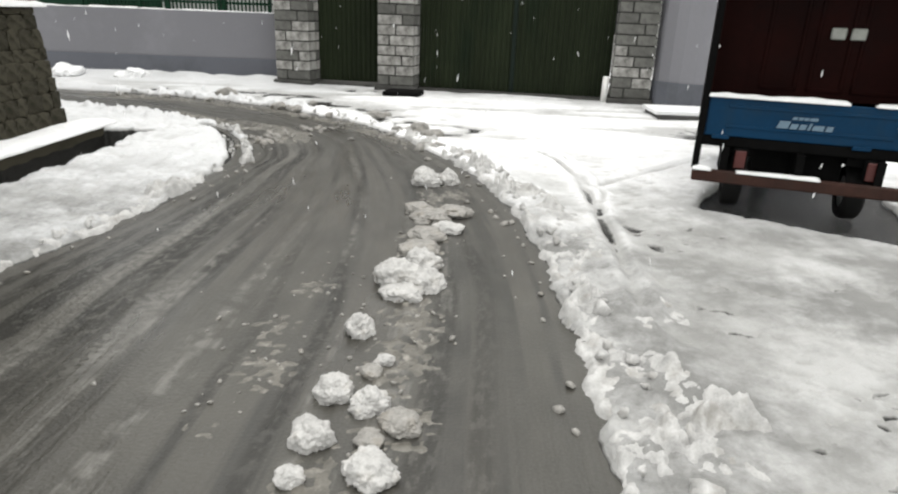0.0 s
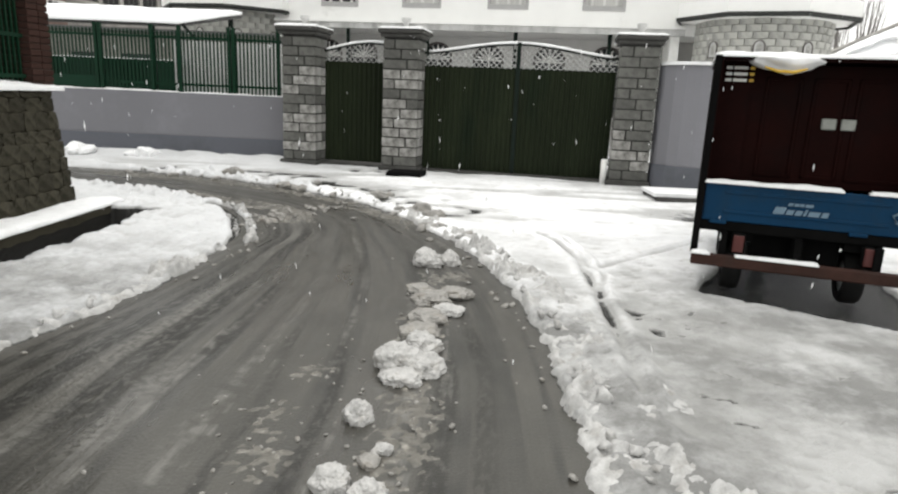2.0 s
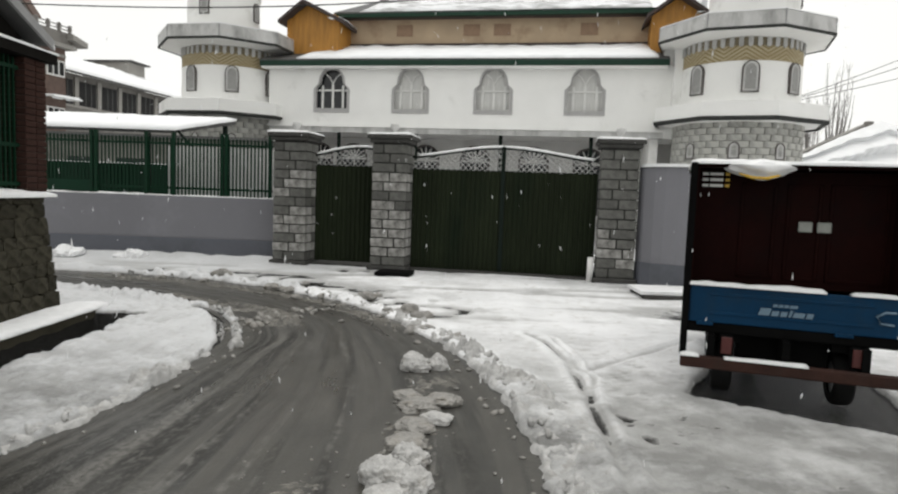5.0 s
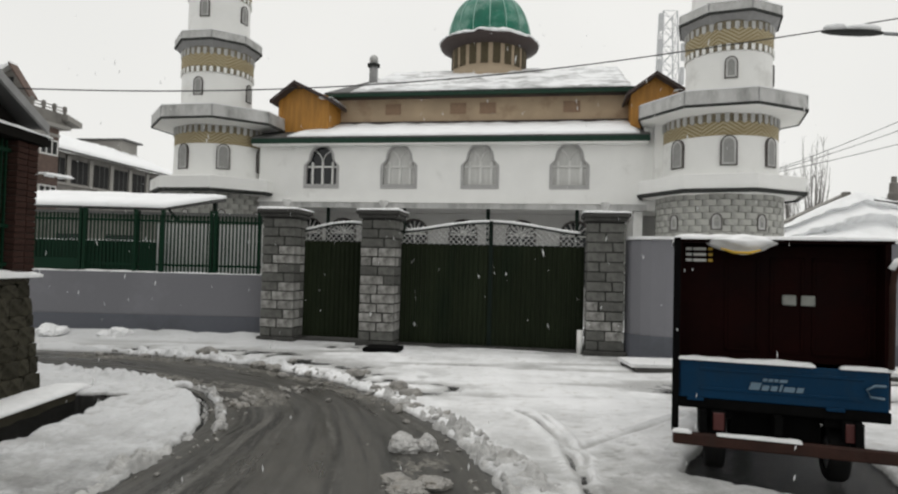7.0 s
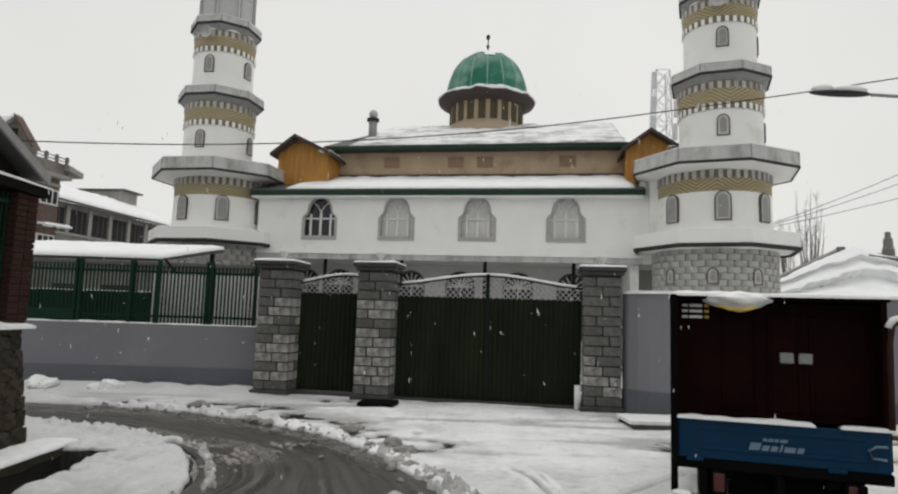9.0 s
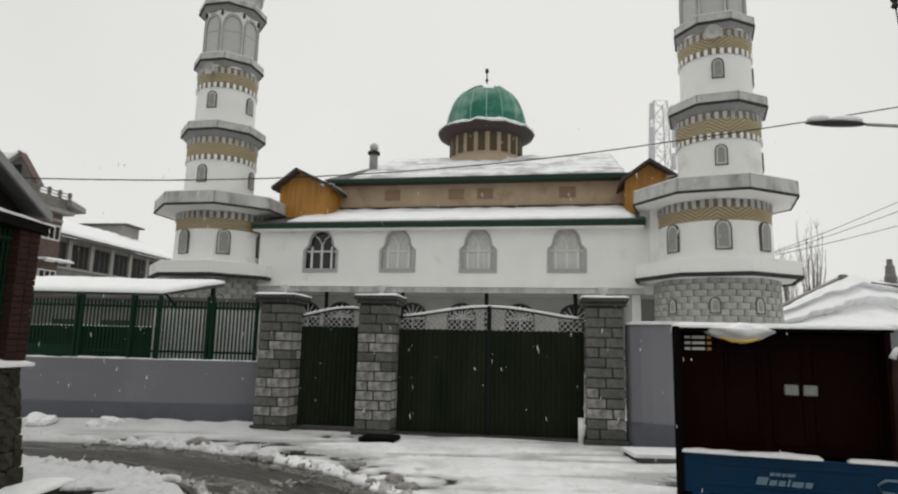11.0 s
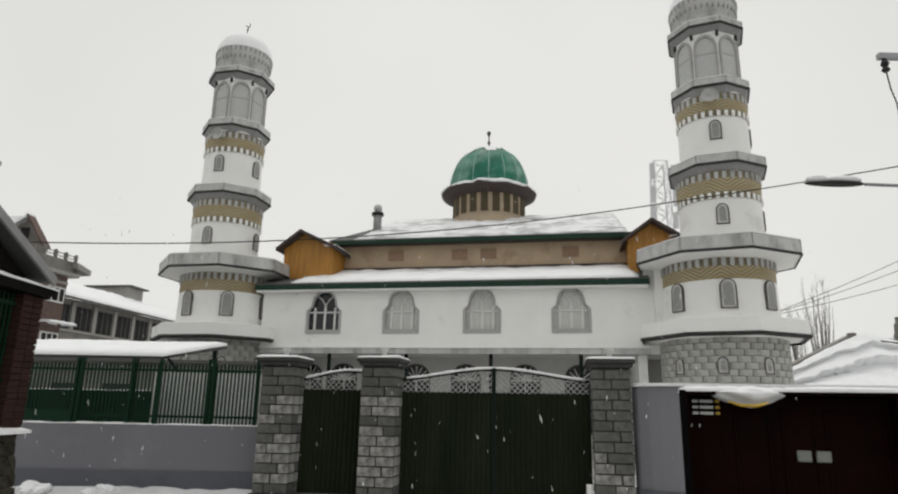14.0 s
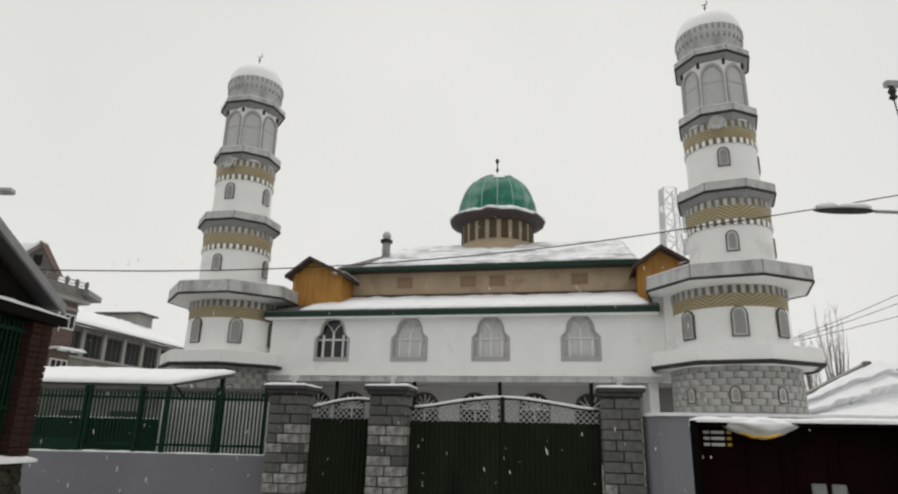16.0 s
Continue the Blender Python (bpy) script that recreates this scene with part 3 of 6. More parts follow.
def ground_mat():
    """Snow, dirtier in patches and greyer by position; bare wet asphalt where the cover is thin."""
    m, t, b = node_mat("trodden_snow_ground")
    N, L = t.nodes.new, t.links.new
    tc = N("ShaderNodeTexCoord")
    def plain(s, d=5, r=0.6):
        n = N("ShaderNodeTexNoise")
        n.inputs["Scale"].default_value, n.inputs["Detail"].default_value, n.inputs["Roughness"].default_value = s, d, r
        L(tc.outputs["Object"], n.inputs["Vector"])
        return n.outputs["Fac"]
    def rng(x, a, c, lo=0.0, hi=1.0):
        r = N("ShaderNodeMapRange")
        r.inputs["From Min"].default_value, r.inputs["From Max"].default_value = a, c
        r.inputs["To Min"].default_value, r.inputs["To Max"].default_value = lo, hi
        L(x, r.inputs["Value"])
        return r.outputs[0]
    def mix(f, a, c):
        r = N("ShaderNodeMix")
        r.data_type = "RGBA"
        L(f, r.inputs[0])
        for k, w in ((6, a), (7, c)):
            if isinstance(w, tuple):
                r.inputs[k].default_value = (*w, 1)
            else:
                L(w, r.inputs[k])
        return r.outputs[2]
    sep = N("ShaderNodeSeparateXYZ")
    L(tc.outputs["Object"], sep.inputs[0])
    col = mix(rng(plain(0.9), 0.4, 0.62), (0.88, 0.885, 0.895), (0.76, 0.765, 0.77))
    col = mix(rng(plain(7), 0.55, 0.75), col, (0.6, 0.59, 0.57))
    col = mix(rng(plain(26, 3), 0.66, 0.78, 0, 0.5), col, (0.4, 0.37, 0.33))
    # Nearer ground goes greyer: wet slush, plus darkening against the raised early exposure.
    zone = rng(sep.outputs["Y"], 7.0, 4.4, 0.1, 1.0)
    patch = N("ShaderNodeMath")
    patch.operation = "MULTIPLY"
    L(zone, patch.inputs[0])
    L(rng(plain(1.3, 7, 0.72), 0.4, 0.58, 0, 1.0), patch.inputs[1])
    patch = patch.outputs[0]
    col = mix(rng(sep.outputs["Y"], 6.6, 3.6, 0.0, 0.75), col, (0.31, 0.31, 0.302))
    # Snow left of x = -2.2 is greyer and slightly blue.
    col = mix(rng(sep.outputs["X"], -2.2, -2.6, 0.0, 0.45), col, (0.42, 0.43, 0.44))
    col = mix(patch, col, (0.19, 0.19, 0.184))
    wob = N("ShaderNodeMath")
    wob.operation = "MULTIPLY_ADD"
    wob.inputs[1].default_value = 0.02
    L(plain(12), wob.inputs[0])
    L(sep.outputs["Z"], wob.inputs[2])
    # Low thin snow greys as slush; this also paints the berm's crevices darker.
    col = mix(rng(wob.outputs[0], 0.03, 0.054, 0.7, 0.0), col, (0.3, 0.3, 0.29))
    col = mix(rng(wob.outputs[0], 0.01, 0.022), (0.016, 0.0155, 0.014), col)
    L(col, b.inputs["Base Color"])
    L(rng(wob.outputs[0], 0.015, 0.035, 0.13, 0.55), b.inputs["Roughness"])
    b.inputs["Specular IOR Level"].default_value = 0.3
    bp = N("ShaderNodeBump")
    bp.inputs["Strength"].default_value, bp.inputs["Distance"].default_value = 0.9, 0.022
    L(plain(24, 6), bp.inputs["Height"])
    L(bp.outputs[0], b.inputs["Normal"])
    return m


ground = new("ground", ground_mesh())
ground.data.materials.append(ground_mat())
tagged(ground, "trodden white snow cover with footprints and ploughed edges", "ground", kind="structure")


def perlin(X, Y, f, seed):
    """Gradient noise, about -0.7 to 0.7."""
    r = np.random.RandomState(seed).uniform(0, 2 * np.pi, (256, 256))
    x, y = X * f + 1000, Y * f + 1000
    i, j = np.floor(x).astype(int), np.floor(y).astype(int)
    u, v = x - i, y - j
    def g(a, c):
        t = r[(i + a) % 256, (j + c) % 256]
        return np.cos(t) * (u - a) + np.sin(t) * (v - c)
    p, q = u ** 3 * (u * (6 * u - 15) + 10), v ** 3 * (v * (6 * v - 15) + 10)
    return (g(0, 0) * (1 - p) + g(1, 0) * p) * (1 - q) + (g(0, 1) * (1 - p) + g(1, 1) * p) * q


def snow_bank(name, line, y0, y1, width, step, high, sign, seed, label):
    """Ploughed bank of broken snow along an edge of the road."""
    p = along(line, 3000)
    keep = (p[:, 1] > y0) & (p[:, 1] < y1) & (p[:, 0] > -4.5)
    p = p[keep]
    d = np.concatenate([[0], np.cumsum(np.hypot(*np.diff(p, axis=0).T))])
    n = int(d[-1] / step)
    s = np.linspace(0, d[-1], n)
    c = np.stack([np.interp(s, d, p[:, 0]), np.interp(s, d, p[:, 1])], 1)
    t = np.gradient(c, axis=0)
    t /= np.hypot(t[:, 0], t[:, 1])[:, None]
    m = int((width + 0.2) / step)
    a = np.linspace(-0.12, width + 0.08, m)
    A = np.broadcast_to(a, (n, m))
    X = c[:, :1] + sign * t[:, 1:] * A
    Y = c[:, 1:] - sign * t[:, :1] * A
    wide = width * (0.8 + 0.45 * perlin(X * 0 + s[:, None], Y * 0, 1.1, seed)) * (0.55 + 0.45 * smooth(Y, 9.0, 5.0)) * (1 + 0.25 * smooth(Y, 2.7, 2.1))
    e = A + 0.09 * perlin(X, Y, 3.5, seed + 1) + 0.05 * perlin(X, Y, 9, seed + 2) + 0.02 * perlin(X, Y, 22, seed + 3)
    shape = smooth(e, 0.0, 0.06) * (1 - smooth(e, wide * 0.55, wide))
    clump = 1.3 * np.abs(perlin(X, Y, 4.2, seed + 4)) + 1.35 * np.abs(perlin(X, Y, 9.5, seed + 5)) + 0.55 * np.abs(perlin(X, Y, 21, seed + 6)) + 0.2 * np.abs(perlin(X, Y, 44, seed + 7))
    heap = 0.45 + 1.5 * perlin(X, Y, 2.1, seed + 8)
    shape = shape * (1 - 0.5 * smooth(perlin(X, Y, 2.6, seed + 11) - 0.1 * smooth(Y, 6.0, 4.0), 0.05, 0.28)) * smooth(dist_to(RUT, X, Y)[0], 0.07, 0.14) * smooth(dist_to(WHEEL_TRACK, X, Y)[0], 0.06, 0.12)
    Z = -0.03 + shape * (0.05 + high * np.maximum(0.3, heap) * (-0.1 + 1.35 * clump)) + 0.004 * perlin(X, Y, 60, seed + 9)
    ends = np.minimum(s, s[-1] - s)[:, None]
    Z = np.where(ends < 0.15, -0.03 + (Z + 0.03) * ends / 0.15, Z)
    verts = np.stack([X, Y, Z], -1).reshape(-1, 3)
    i, j = np.meshgrid(np.arange(n - 1), np.arange(m - 1), indexing="ij")
    k = (i * m + j).ravel()
    faces = np.stack([k, k + m, k + m + 1, k + 1], 1)
    if sign > 0:
        faces = faces[:, ::-1]
    me = bpy.data.meshes.new(name)
    me.from_pydata(verts.tolist(), [], faces[:, ::-1].tolist())
    me.polygons.foreach_set("use_smooth", np.ones(len(faces), bool))
    me.materials.append(BANK)
    return tagged(new(name, me), label, "snow bank", "snow banks", "stuff")


BANK = mat("broken_ploughed_snow", (0.42, 0.418, 0.41), 0.6, spread=0.28, size=11, fine=90, bump=0.9, stain=(0.27, 0.26, 0.24), stain_amount=0.35, stain_size=6)
snow_bank("snow_bank", OUTER, 1.3, 9.4, 0.92, 0.012, 0.095, 1, 30, "ploughed bank of broken white snow beside the road")
snow_bank("snow_bank", INNER, 2.2, 9.6, 0.4, 0.014, 0.075, -1, 50, "low ploughed snow ridge along the road's inner edge")


def snow_lump(size, seed, flat=0.7, dirty=False, material=LUMP_SNOW):
    bm = bmesh.new()
    bmesh.ops.create_icosphere(bm, subdivisions=5, radius=1)
    for v in bm.verts:
        p = v.co.copy()
        k = 0.9 + 0.34 * noise.noise(p * 1.1 + Vector((seed, 0, 0))) + 0.13 * noise.noise(p * 2.3 + Vector((0, seed, 0))) + 0.17 * abs(noise.noise(p * 4.2 + Vector((0, 0, seed)))) + 0.1 * noise.noise(p * 9 + Vector((0, 0, seed))) + 0.03 * noise.noise(p * 19)
        v.co = Vector((p.x * k, p.y * k, max(-0.35, p.z * k) * flat * 1.25)) * size
    for f in bm.faces:
        f.smooth = True
    return mesh_of(bm, "snow_lump", DIRTY_SNOW if dirty else material)


LUMPS = [(-0.47, 3.02, 0.085, 0.85, 0), (-0.5, 2.44, 0.1, 0.6, 0), (-0.33, 2.36, 0.1, 0.55, 0), (-0.53, 2.11, 0.095, 0.7, 0), (-0.27, 1.92, 0.11, 0.5, 0), (-0.19, 2.23, 0.1, 0.4, 1), (-0.31, 2.72, 0.055, 0.6, 0), (-0.36, 2.62, 0.06, 0.4, 1), (-0.3, 2.12, 0.07, 0.35, 1), (-0.56, 1.88, 0.06, 0.5, 0), (-0.28, 6.2, 0.15, 0.6, 0), (-0.08, 6.25, 0.11, 0.7, 0), (-0.33, 3.72, 0.14, 0.6, 0), (-0.17, 3.66, 0.12, 0.55, 0), (-0.28, 3.52, 0.12, 0.3, 0), (-0.22, 4.02, 0.13, 0.5, 0), (-0.2, 4.6, 0.12, 0.3, 1), (-0.05, 4.75, 0.11, 0.35, 0), (-0.2, 5.05, 0.13, 0.3, 1), (0.0, 5.2, 0.12, 0.35, 1), (-0.3, 5.3, 0.1, 0.3, 1), (-0.24, 4.3, 0.12, 0.25, 1), (-4.15, 5.3, 0.05, 0.9, 0), (-6.9, 14.05, 0.26, 0.5, 0), (-7.2, 14.0, 0.17, 0.5, 0), (-8.3, 13.95, 0.27, 0.55, 0), (-4.15, 11.72, 0.17, 0.6, 1), (-2.27, 6.82, 0.07, 0.8, 0), (-2.95, 10.75, 0.12, 0.5, 1), (-2.6, 10.5, 0.11, 0.5, 1), (-0.55, 9.05, 0.12, 0.6, 1), (-0.35, 8.55, 0.13, 0.55, 1), (-1.3, 10.1, 0.13, 0.5, 1)]
for n, (x, y, s, fl, dirty) in enumerate(LUMPS):
    ob = new("snow_lump", snow_lump(s * (0.95 if y < 3.4 else 1.25 if dirty else 1.1), n * 3.7, fl, bool(dirty), SNOW if y > 9 else LUMP_SNOW))
    ob.matrix_basis = pose(x, y, 0.3 * s * fl - (0.0 if y < 13 else -0.03), 0, 0, 47 * n)
    tagged(ob, "lump of dirty half-melted snow on the wet road" if dirty else "clump of fresh white snow lying on the road", "snow lump", "snow lumps on the road")


def slush_patch(line, reach, seed, rise):
    """Thin broken slush lying on the asphalt along a line."""
    xs = np.arange(min(p[0] for p in line) - reach, max(p[0] for p in line) + reach, 0.018)
    ys = np.arange(min(p[1] for p in line) - reach, max(p[1] for p in line) + reach, 0.018)
    X, Y = np.meshgrid(xs, ys, indexing="ij")
    d, _ = dist_to(line, X, Y)
    k = 1 - smooth(d + 0.12 * perlin(X, Y, 2.5, seed), 0.25 * reach, 0.9 * reach)
    Z = -0.012 + k * (0.007 + rise * (0.45 * perlin(X, Y, 3.2, seed + 1) + 0.5 * np.abs(perlin(X, Y, 8, seed + 2)) + 0.5 * perlin(X, Y, 17, seed + 3) + 0.35 * perlin(X, Y, 31, seed + 4)))
    m = len(ys)
    i, j = np.meshgrid(np.arange(len(xs) - 1), np.arange(m - 1), indexing="ij")
    q = (i * m + j).ravel()
    faces = np.stack([q, q + m, q + m + 1, q + 1], 1)
    z = Z.ravel()
    faces = faces[z[faces].max(axis=1) > -0.004]
    used, faces = np.unique(faces, return_inverse=True)
    me = bpy.data.meshes.new("slush_patch")
    me.from_pydata(np.stack([X, Y, Z], -1).reshape(-1, 3)[used].tolist(), [], faces.reshape(-1, 4).tolist())
    me.polygons.foreach_set("use_smooth", np.ones(len(me.polygons), bool))
    me.materials.append(SLUSH)
    tagged(new("slush_patch", me), "thin brown-grey slush smeared on the wet asphalt", "slush", "slush patches", "stuff")


slush_patch([(-0.5, 1.7), (-0.25, 2.3), (-0.25, 3.1), (-0.22, 4.0), (-0.15, 5.2), (-0.12, 6.2)], 0.42, 60, 0.03)
slush_patch([(-0.95, 2.2), (-0.85, 2.6), (-1.0, 3.0), (-0.8, 3.6)], 0.28, 70, 0.024)
slush_patch([(-4.5, 9.75), (-3.2, 9.2), (-2.3, 8.6), (-2.1, 8.1)], 0.5, 80, 0.06)
slush_patch([(-6.5, 11.6), (-4.2, 11.1), (-2.9, 10.35), (-1.7, 9.5), (-0.7, 8.2)], 0.3, 90, 0.05)


def slush_crumbs():
    """Small crumbs of slush on the asphalt and along the ploughed edges."""
    rnd = random.Random(5)
    bm = bmesh.new()
    a, b = along(INNER, 400), along(OUTER, 400)
    spots = []
    for _ in range(90):
        spots.append((rnd.gauss(-0.25, 0.13), rnd.uniform(1.6, 6.4), rnd.uniform(0.005, 0.02)))
    for _ in range(70):
        spots.append((rnd.gauss(-0.85, 0.3), rnd.uniform(2.2, 4.2), rnd.uniform(0.004, 0.016)))
    for _ in range(420):
        i = rnd.randint(120, 330)
        line, s = (a, 1) if rnd.random() < 0.45 else (b, -1)
        d = abs(rnd.gauss(0, 0.16)) * s
        p, q = line[i], (b if s > 0 else a)[i]
        w = (q - p) / max(1e-6, np.hypot(*(q - p)))
        spots.append((p[0] + w[0] * abs(d), p[1] + w[1] * abs(d), rnd.uniform(0.008, 0.034)))
    for _ in range(260):
        i = rnd.randint(0, 399)
        p, q = b[i], a[i]
        if 7.2 < p[1] < 13.4 and p[0] > -9:
            w = (p - q) / max(1e-6, np.hypot(*(p - q)))
            d = rnd.gauss(0.15, 0.3)
            spots.append((p[0] + w[0] * d, p[1] + w[1] * d, rnd.uniform(0.03, 0.1)))
    for _ in range(60):
        f = rnd.random()
        spots.append((-2.55 + 0.9 * f * rnd.random() + rnd.gauss(0, 0.07), 7.5 + 1.6 * f + rnd.gauss(0, 0.12), rnd.uniform(0.015, 0.06)))
    for x, y, s in spots:
        m = pose(x, y, s * 0.2, rnd.uniform(0, 40), rnd.uniform(0, 40), rnd.uniform(0, 360)) @ Matrix.Diagonal((s * rnd.uniform(0.8, 1.6), s, s * 0.6, 1))
        r = bmesh.ops.create_icosphere(bm, subdivisions=1, radius=1, matrix=m)
        for v in r["verts"]:
            v.co += Vector((rnd.uniform(-1, 1), rnd.uniform(-1, 1), rnd.uniform(-0.5, 0.5))) * s * 0.25
    ob = part("slush_crumbs", bm, DIRTY_SNOW, smooth=True)
    tagged(ob, "scattered crumbs of grey slush on the wet road", "slush", kind="stuff")


slush_crumbs()


def berm_clumps():
    """Broken clumps of ploughed snow heaped along the road's edges."""
    rnd = random.Random(9)
    kinds = []
    for k in range(6):
        b = bmesh.new()
        bmesh.ops.create_icosphere(b, subdivisions=2, radius=1)
        for v in b.verts:
            p = v.co.copy()
            v.co = p * (0.65 + 0.9 * abs(noise.noise(p * 1.6 + Vector((k * 3, 0, 0)))) + 0.45 * noise.noise(p * 4 + Vector((0, k * 5, 0))))
        b.verts.ensure_lookup_table()
        kinds.append(([tuple(v.co) for v in b.verts], [[v.index for v in f.verts] for f in b.faces]))
        b.free()
    a, b = along(INNER, 900), along(OUTER, 900)
    verts, faces = [], []
    for n in range(560):
        right = n < 400
        line, other = (b, a) if right else (a, b)
        i = rnd.randint(0, 899)
        p, q = line[i], other[i]
        if not (1.5 < p[1] < 12.6 and p[0] > -7):
            continue
        w = (p - q) / max(1e-6, np.hypot(*(p - q)))
        near = max(0.0, min(1.0, (9.5 - p[1]) / 5)) if right else 0.35
        d = 0.05 + abs(rnd.gauss(0, 0.12 + 0.13 * near))
        s = rnd.uniform(0.012, 0.03) * (1.0 + 0.9 * near * rnd.random())
        m = pose(p[0] + w[0] * d, p[1] + w[1] * d, 0.055 + 0.05 * near * rnd.random() * max(0, 1 - d / 0.4), rnd.uniform(0, 360), rnd.uniform(0, 360), 0) @ Matrix.Diagonal((s * 1.4, s * 1.2, s, 1))
        vs, fs = kinds[n % 6]
        o = len(verts)
        verts += [tuple(m @ Vector(v)) for v in vs]
        faces += [[o + k for k in f] for f in fs]
    me = bpy.data.meshes.new("snow_clumps")
    me.from_pydata(verts, [], faces)
    me.polygons.foreach_set("use_smooth", np.ones(len(faces), bool))
    me.materials.append(BANK)
    tagged(new("snow_clumps", me), "broken clumps of ploughed white snow along the road", "snow clumps", kind="stuff")


berm_clumps()
# kerb wall of the drain
drain = thing("drain_kerb", pose(0, 0, 0), "dark wet stone kerb wall of an open drain with snow on top", "drain kerb", kind="structure")
part("kerb", bmbox(-5.0, -4.56, 1.0, 8.5, -0.62, 0.06, bevel=0.02), RUBBLE, drain)
part("end_wall", bmbox(-4.55, -3.4, 8.27, 8.5, -0.62, -0.02), CONCRETE, drain)
part("snow_cap", blanket(bmesh.new(), -5.05, -4.54, 1.0, 8.55, 0.06, 0.06, 0.08, 3.0), SNOW, drain, "layer of white snow", True)


def sheet(bm, quad, thick=0.06):
    vs = [bm.verts.new(p) for p in quad]
    f = bm.faces.new(vs)
    r = bmesh.ops.extrude_face_region(bm, geom=[f])["geom"]
    bmesh.ops.translate(bm, verts=[g for g in r if isinstance(g, bmesh.types.BMVert)], vec=(0, 0, -thick))
    bmesh.ops.recalc_face_normals(bm, faces=bm.faces)
    return bm


def moved(bm, m):
    bmesh.ops.transform(bm, matrix=m, verts=bm.verts)
    return bm


# ---- gateway: pillars and gates ----
GATE = pose(-1.3, 13.6, 0, 0, 0, -9.5)


def block_mesh(w, d, h, material, seed):
    rnd = random.Random(seed)
    bm = bmbox(-w / 2, w / 2, -d / 2, d / 2, -h / 2, h / 2, bevel=0.012)
    for v in bm.verts:
        v.co += Vector((rnd.uniform(-1, 1), rnd.uniform(-1, 1), rnd.uniform(-1, 1))) * 0.006
    return mesh_of(bm, "stone_block", material)


HALF = [block_mesh(0.358, 0.36, 0.174, BLOCK, k) for k in range(3)] + [block_mesh(0.358, 0.36, 0.174, BLOCK_DARK, k) for k in range(3)]
LONG = [block_mesh(0.488, 0.36, 0.174, BLOCK, k) for k in range(3)] + [block_mesh(0.488, 0.36, 0.174, BLOCK_DARK, k) for k in range(3)]
SHORT = [block_mesh(0.223, 0.36, 0.174, BLOCK, k) for k in range(3)] + [block_mesh(0.223, 0.36, 0.174, BLOCK_DARK, k) for k in range(3)]


def pillar(s, seed):
    rnd = random.Random(seed)
    p = thing("gate_pillar", GATE @ pose(s, 0.37, 0), "square gate pillar of pale and damp-dark stone blocks with snowy cap", "gate pillar", "gate pillars")
    part("core", bmbox(-0.35, 0.35, -0.35, 0.35, 0.0, 2.72), MORTAR, p)
    part("plinth", bmbox(-0.43, 0.43, -0.43, 0.43, -0.05, 0.13, bevel=0.02), CONCRETE, p)
    part("capital", bmbox(-0.42, 0.42, -0.42, 0.42, 2.72, 2.8, bevel=0.015), CONCRETE, p)
    part("cap_slab", bmbox(-0.47, 0.47, -0.47, 0.47, 2.8, 2.89, bevel=0.02), CONCRETE, p)
    part("snow_cap", blanket(bmesh.new(), -0.47, 0.47, -0.47, 0.47, 2.89, 0.05, 0.07, seed, 0.4), SNOW, p, "white snow layer", True)
    bm = lathe(bmesh.new(), [(0.05, 2.9), (0.05, 3.02), (0.09, 3.06), (0.1, 3.13), (0.0, 3.14)], 12, close=False)
    part("finial", bm, PARAPET, p, smooth=True)
    z, k = 0.225, 0
    while z < 2.66:
        dark = z > 2.15 or z < 0.3
        for y in (-0.19, 0.19):
            if k % 2:
                row = ((-0.1925, HALF), (0.1925, HALF))
            else:
                row = ((-0.1275, LONG), (0.2575, SHORT)) if (k // 2) % 2 else ((-0.2575, SHORT), (0.1275, LONG))
            for x, kinds in row:
                edge = abs(x) > 0.2 or (seed == 1 and x < 0)
                pick = rnd.randrange(3) + (3 if dark or rnd.random() < (0.7 if seed == 3 else 0.16) or (edge and rnd.random() < 0.45) else 0)
                shared("stone_block", kinds[pick], p, pose(x + rnd.uniform(-0.004, 0.004), y + rnd.uniform(-0.008, 0.008), z))
        z += 0.197
        k += 1
    return p


for s, seed in ((-2.26, 1), (-0.04, 2), (4.66, 3)):
    pillar(s, seed)


def ribbed(bm, x0, x1, z0, z1, y, pitch=0.105, depth=0.028):
    """Trapezoid-profiled sheet metal."""
    x, pts = x0, []
    while x < x1 - 1e-4:
        for f, d in ((0.0, 0), (0.3, 0), (0.42, 1), (0.78, 1), (0.9, 0)):
            pts.append((min(x + f * pitch, x1), y - d * depth))
        x += pitch
    pts.append((x1, y))
    rows = [[bm.verts.new((px, py, z)) for px, py in pts] for z in (z0, z1)]
    rows += [[bm.verts.new((px, py + 0.012, z)) for px, py in pts] for z in (z0, z1)]
    for i in range(len(pts) - 1):
        bm.faces.new((rows[0][i], rows[0][i + 1], rows[1][i + 1], rows[1][i]))
        bm.faces.new((rows[2][i + 1], rows[2][i], rows[3][i], rows[3][i + 1]))
        bm.faces.new((rows[1][i], rows[1][i + 1], rows[3][i + 1], rows[3][i]))
    return bm


def swell(u):
    return math.sin(math.pi * min(1, max(0, u))) ** 1.6


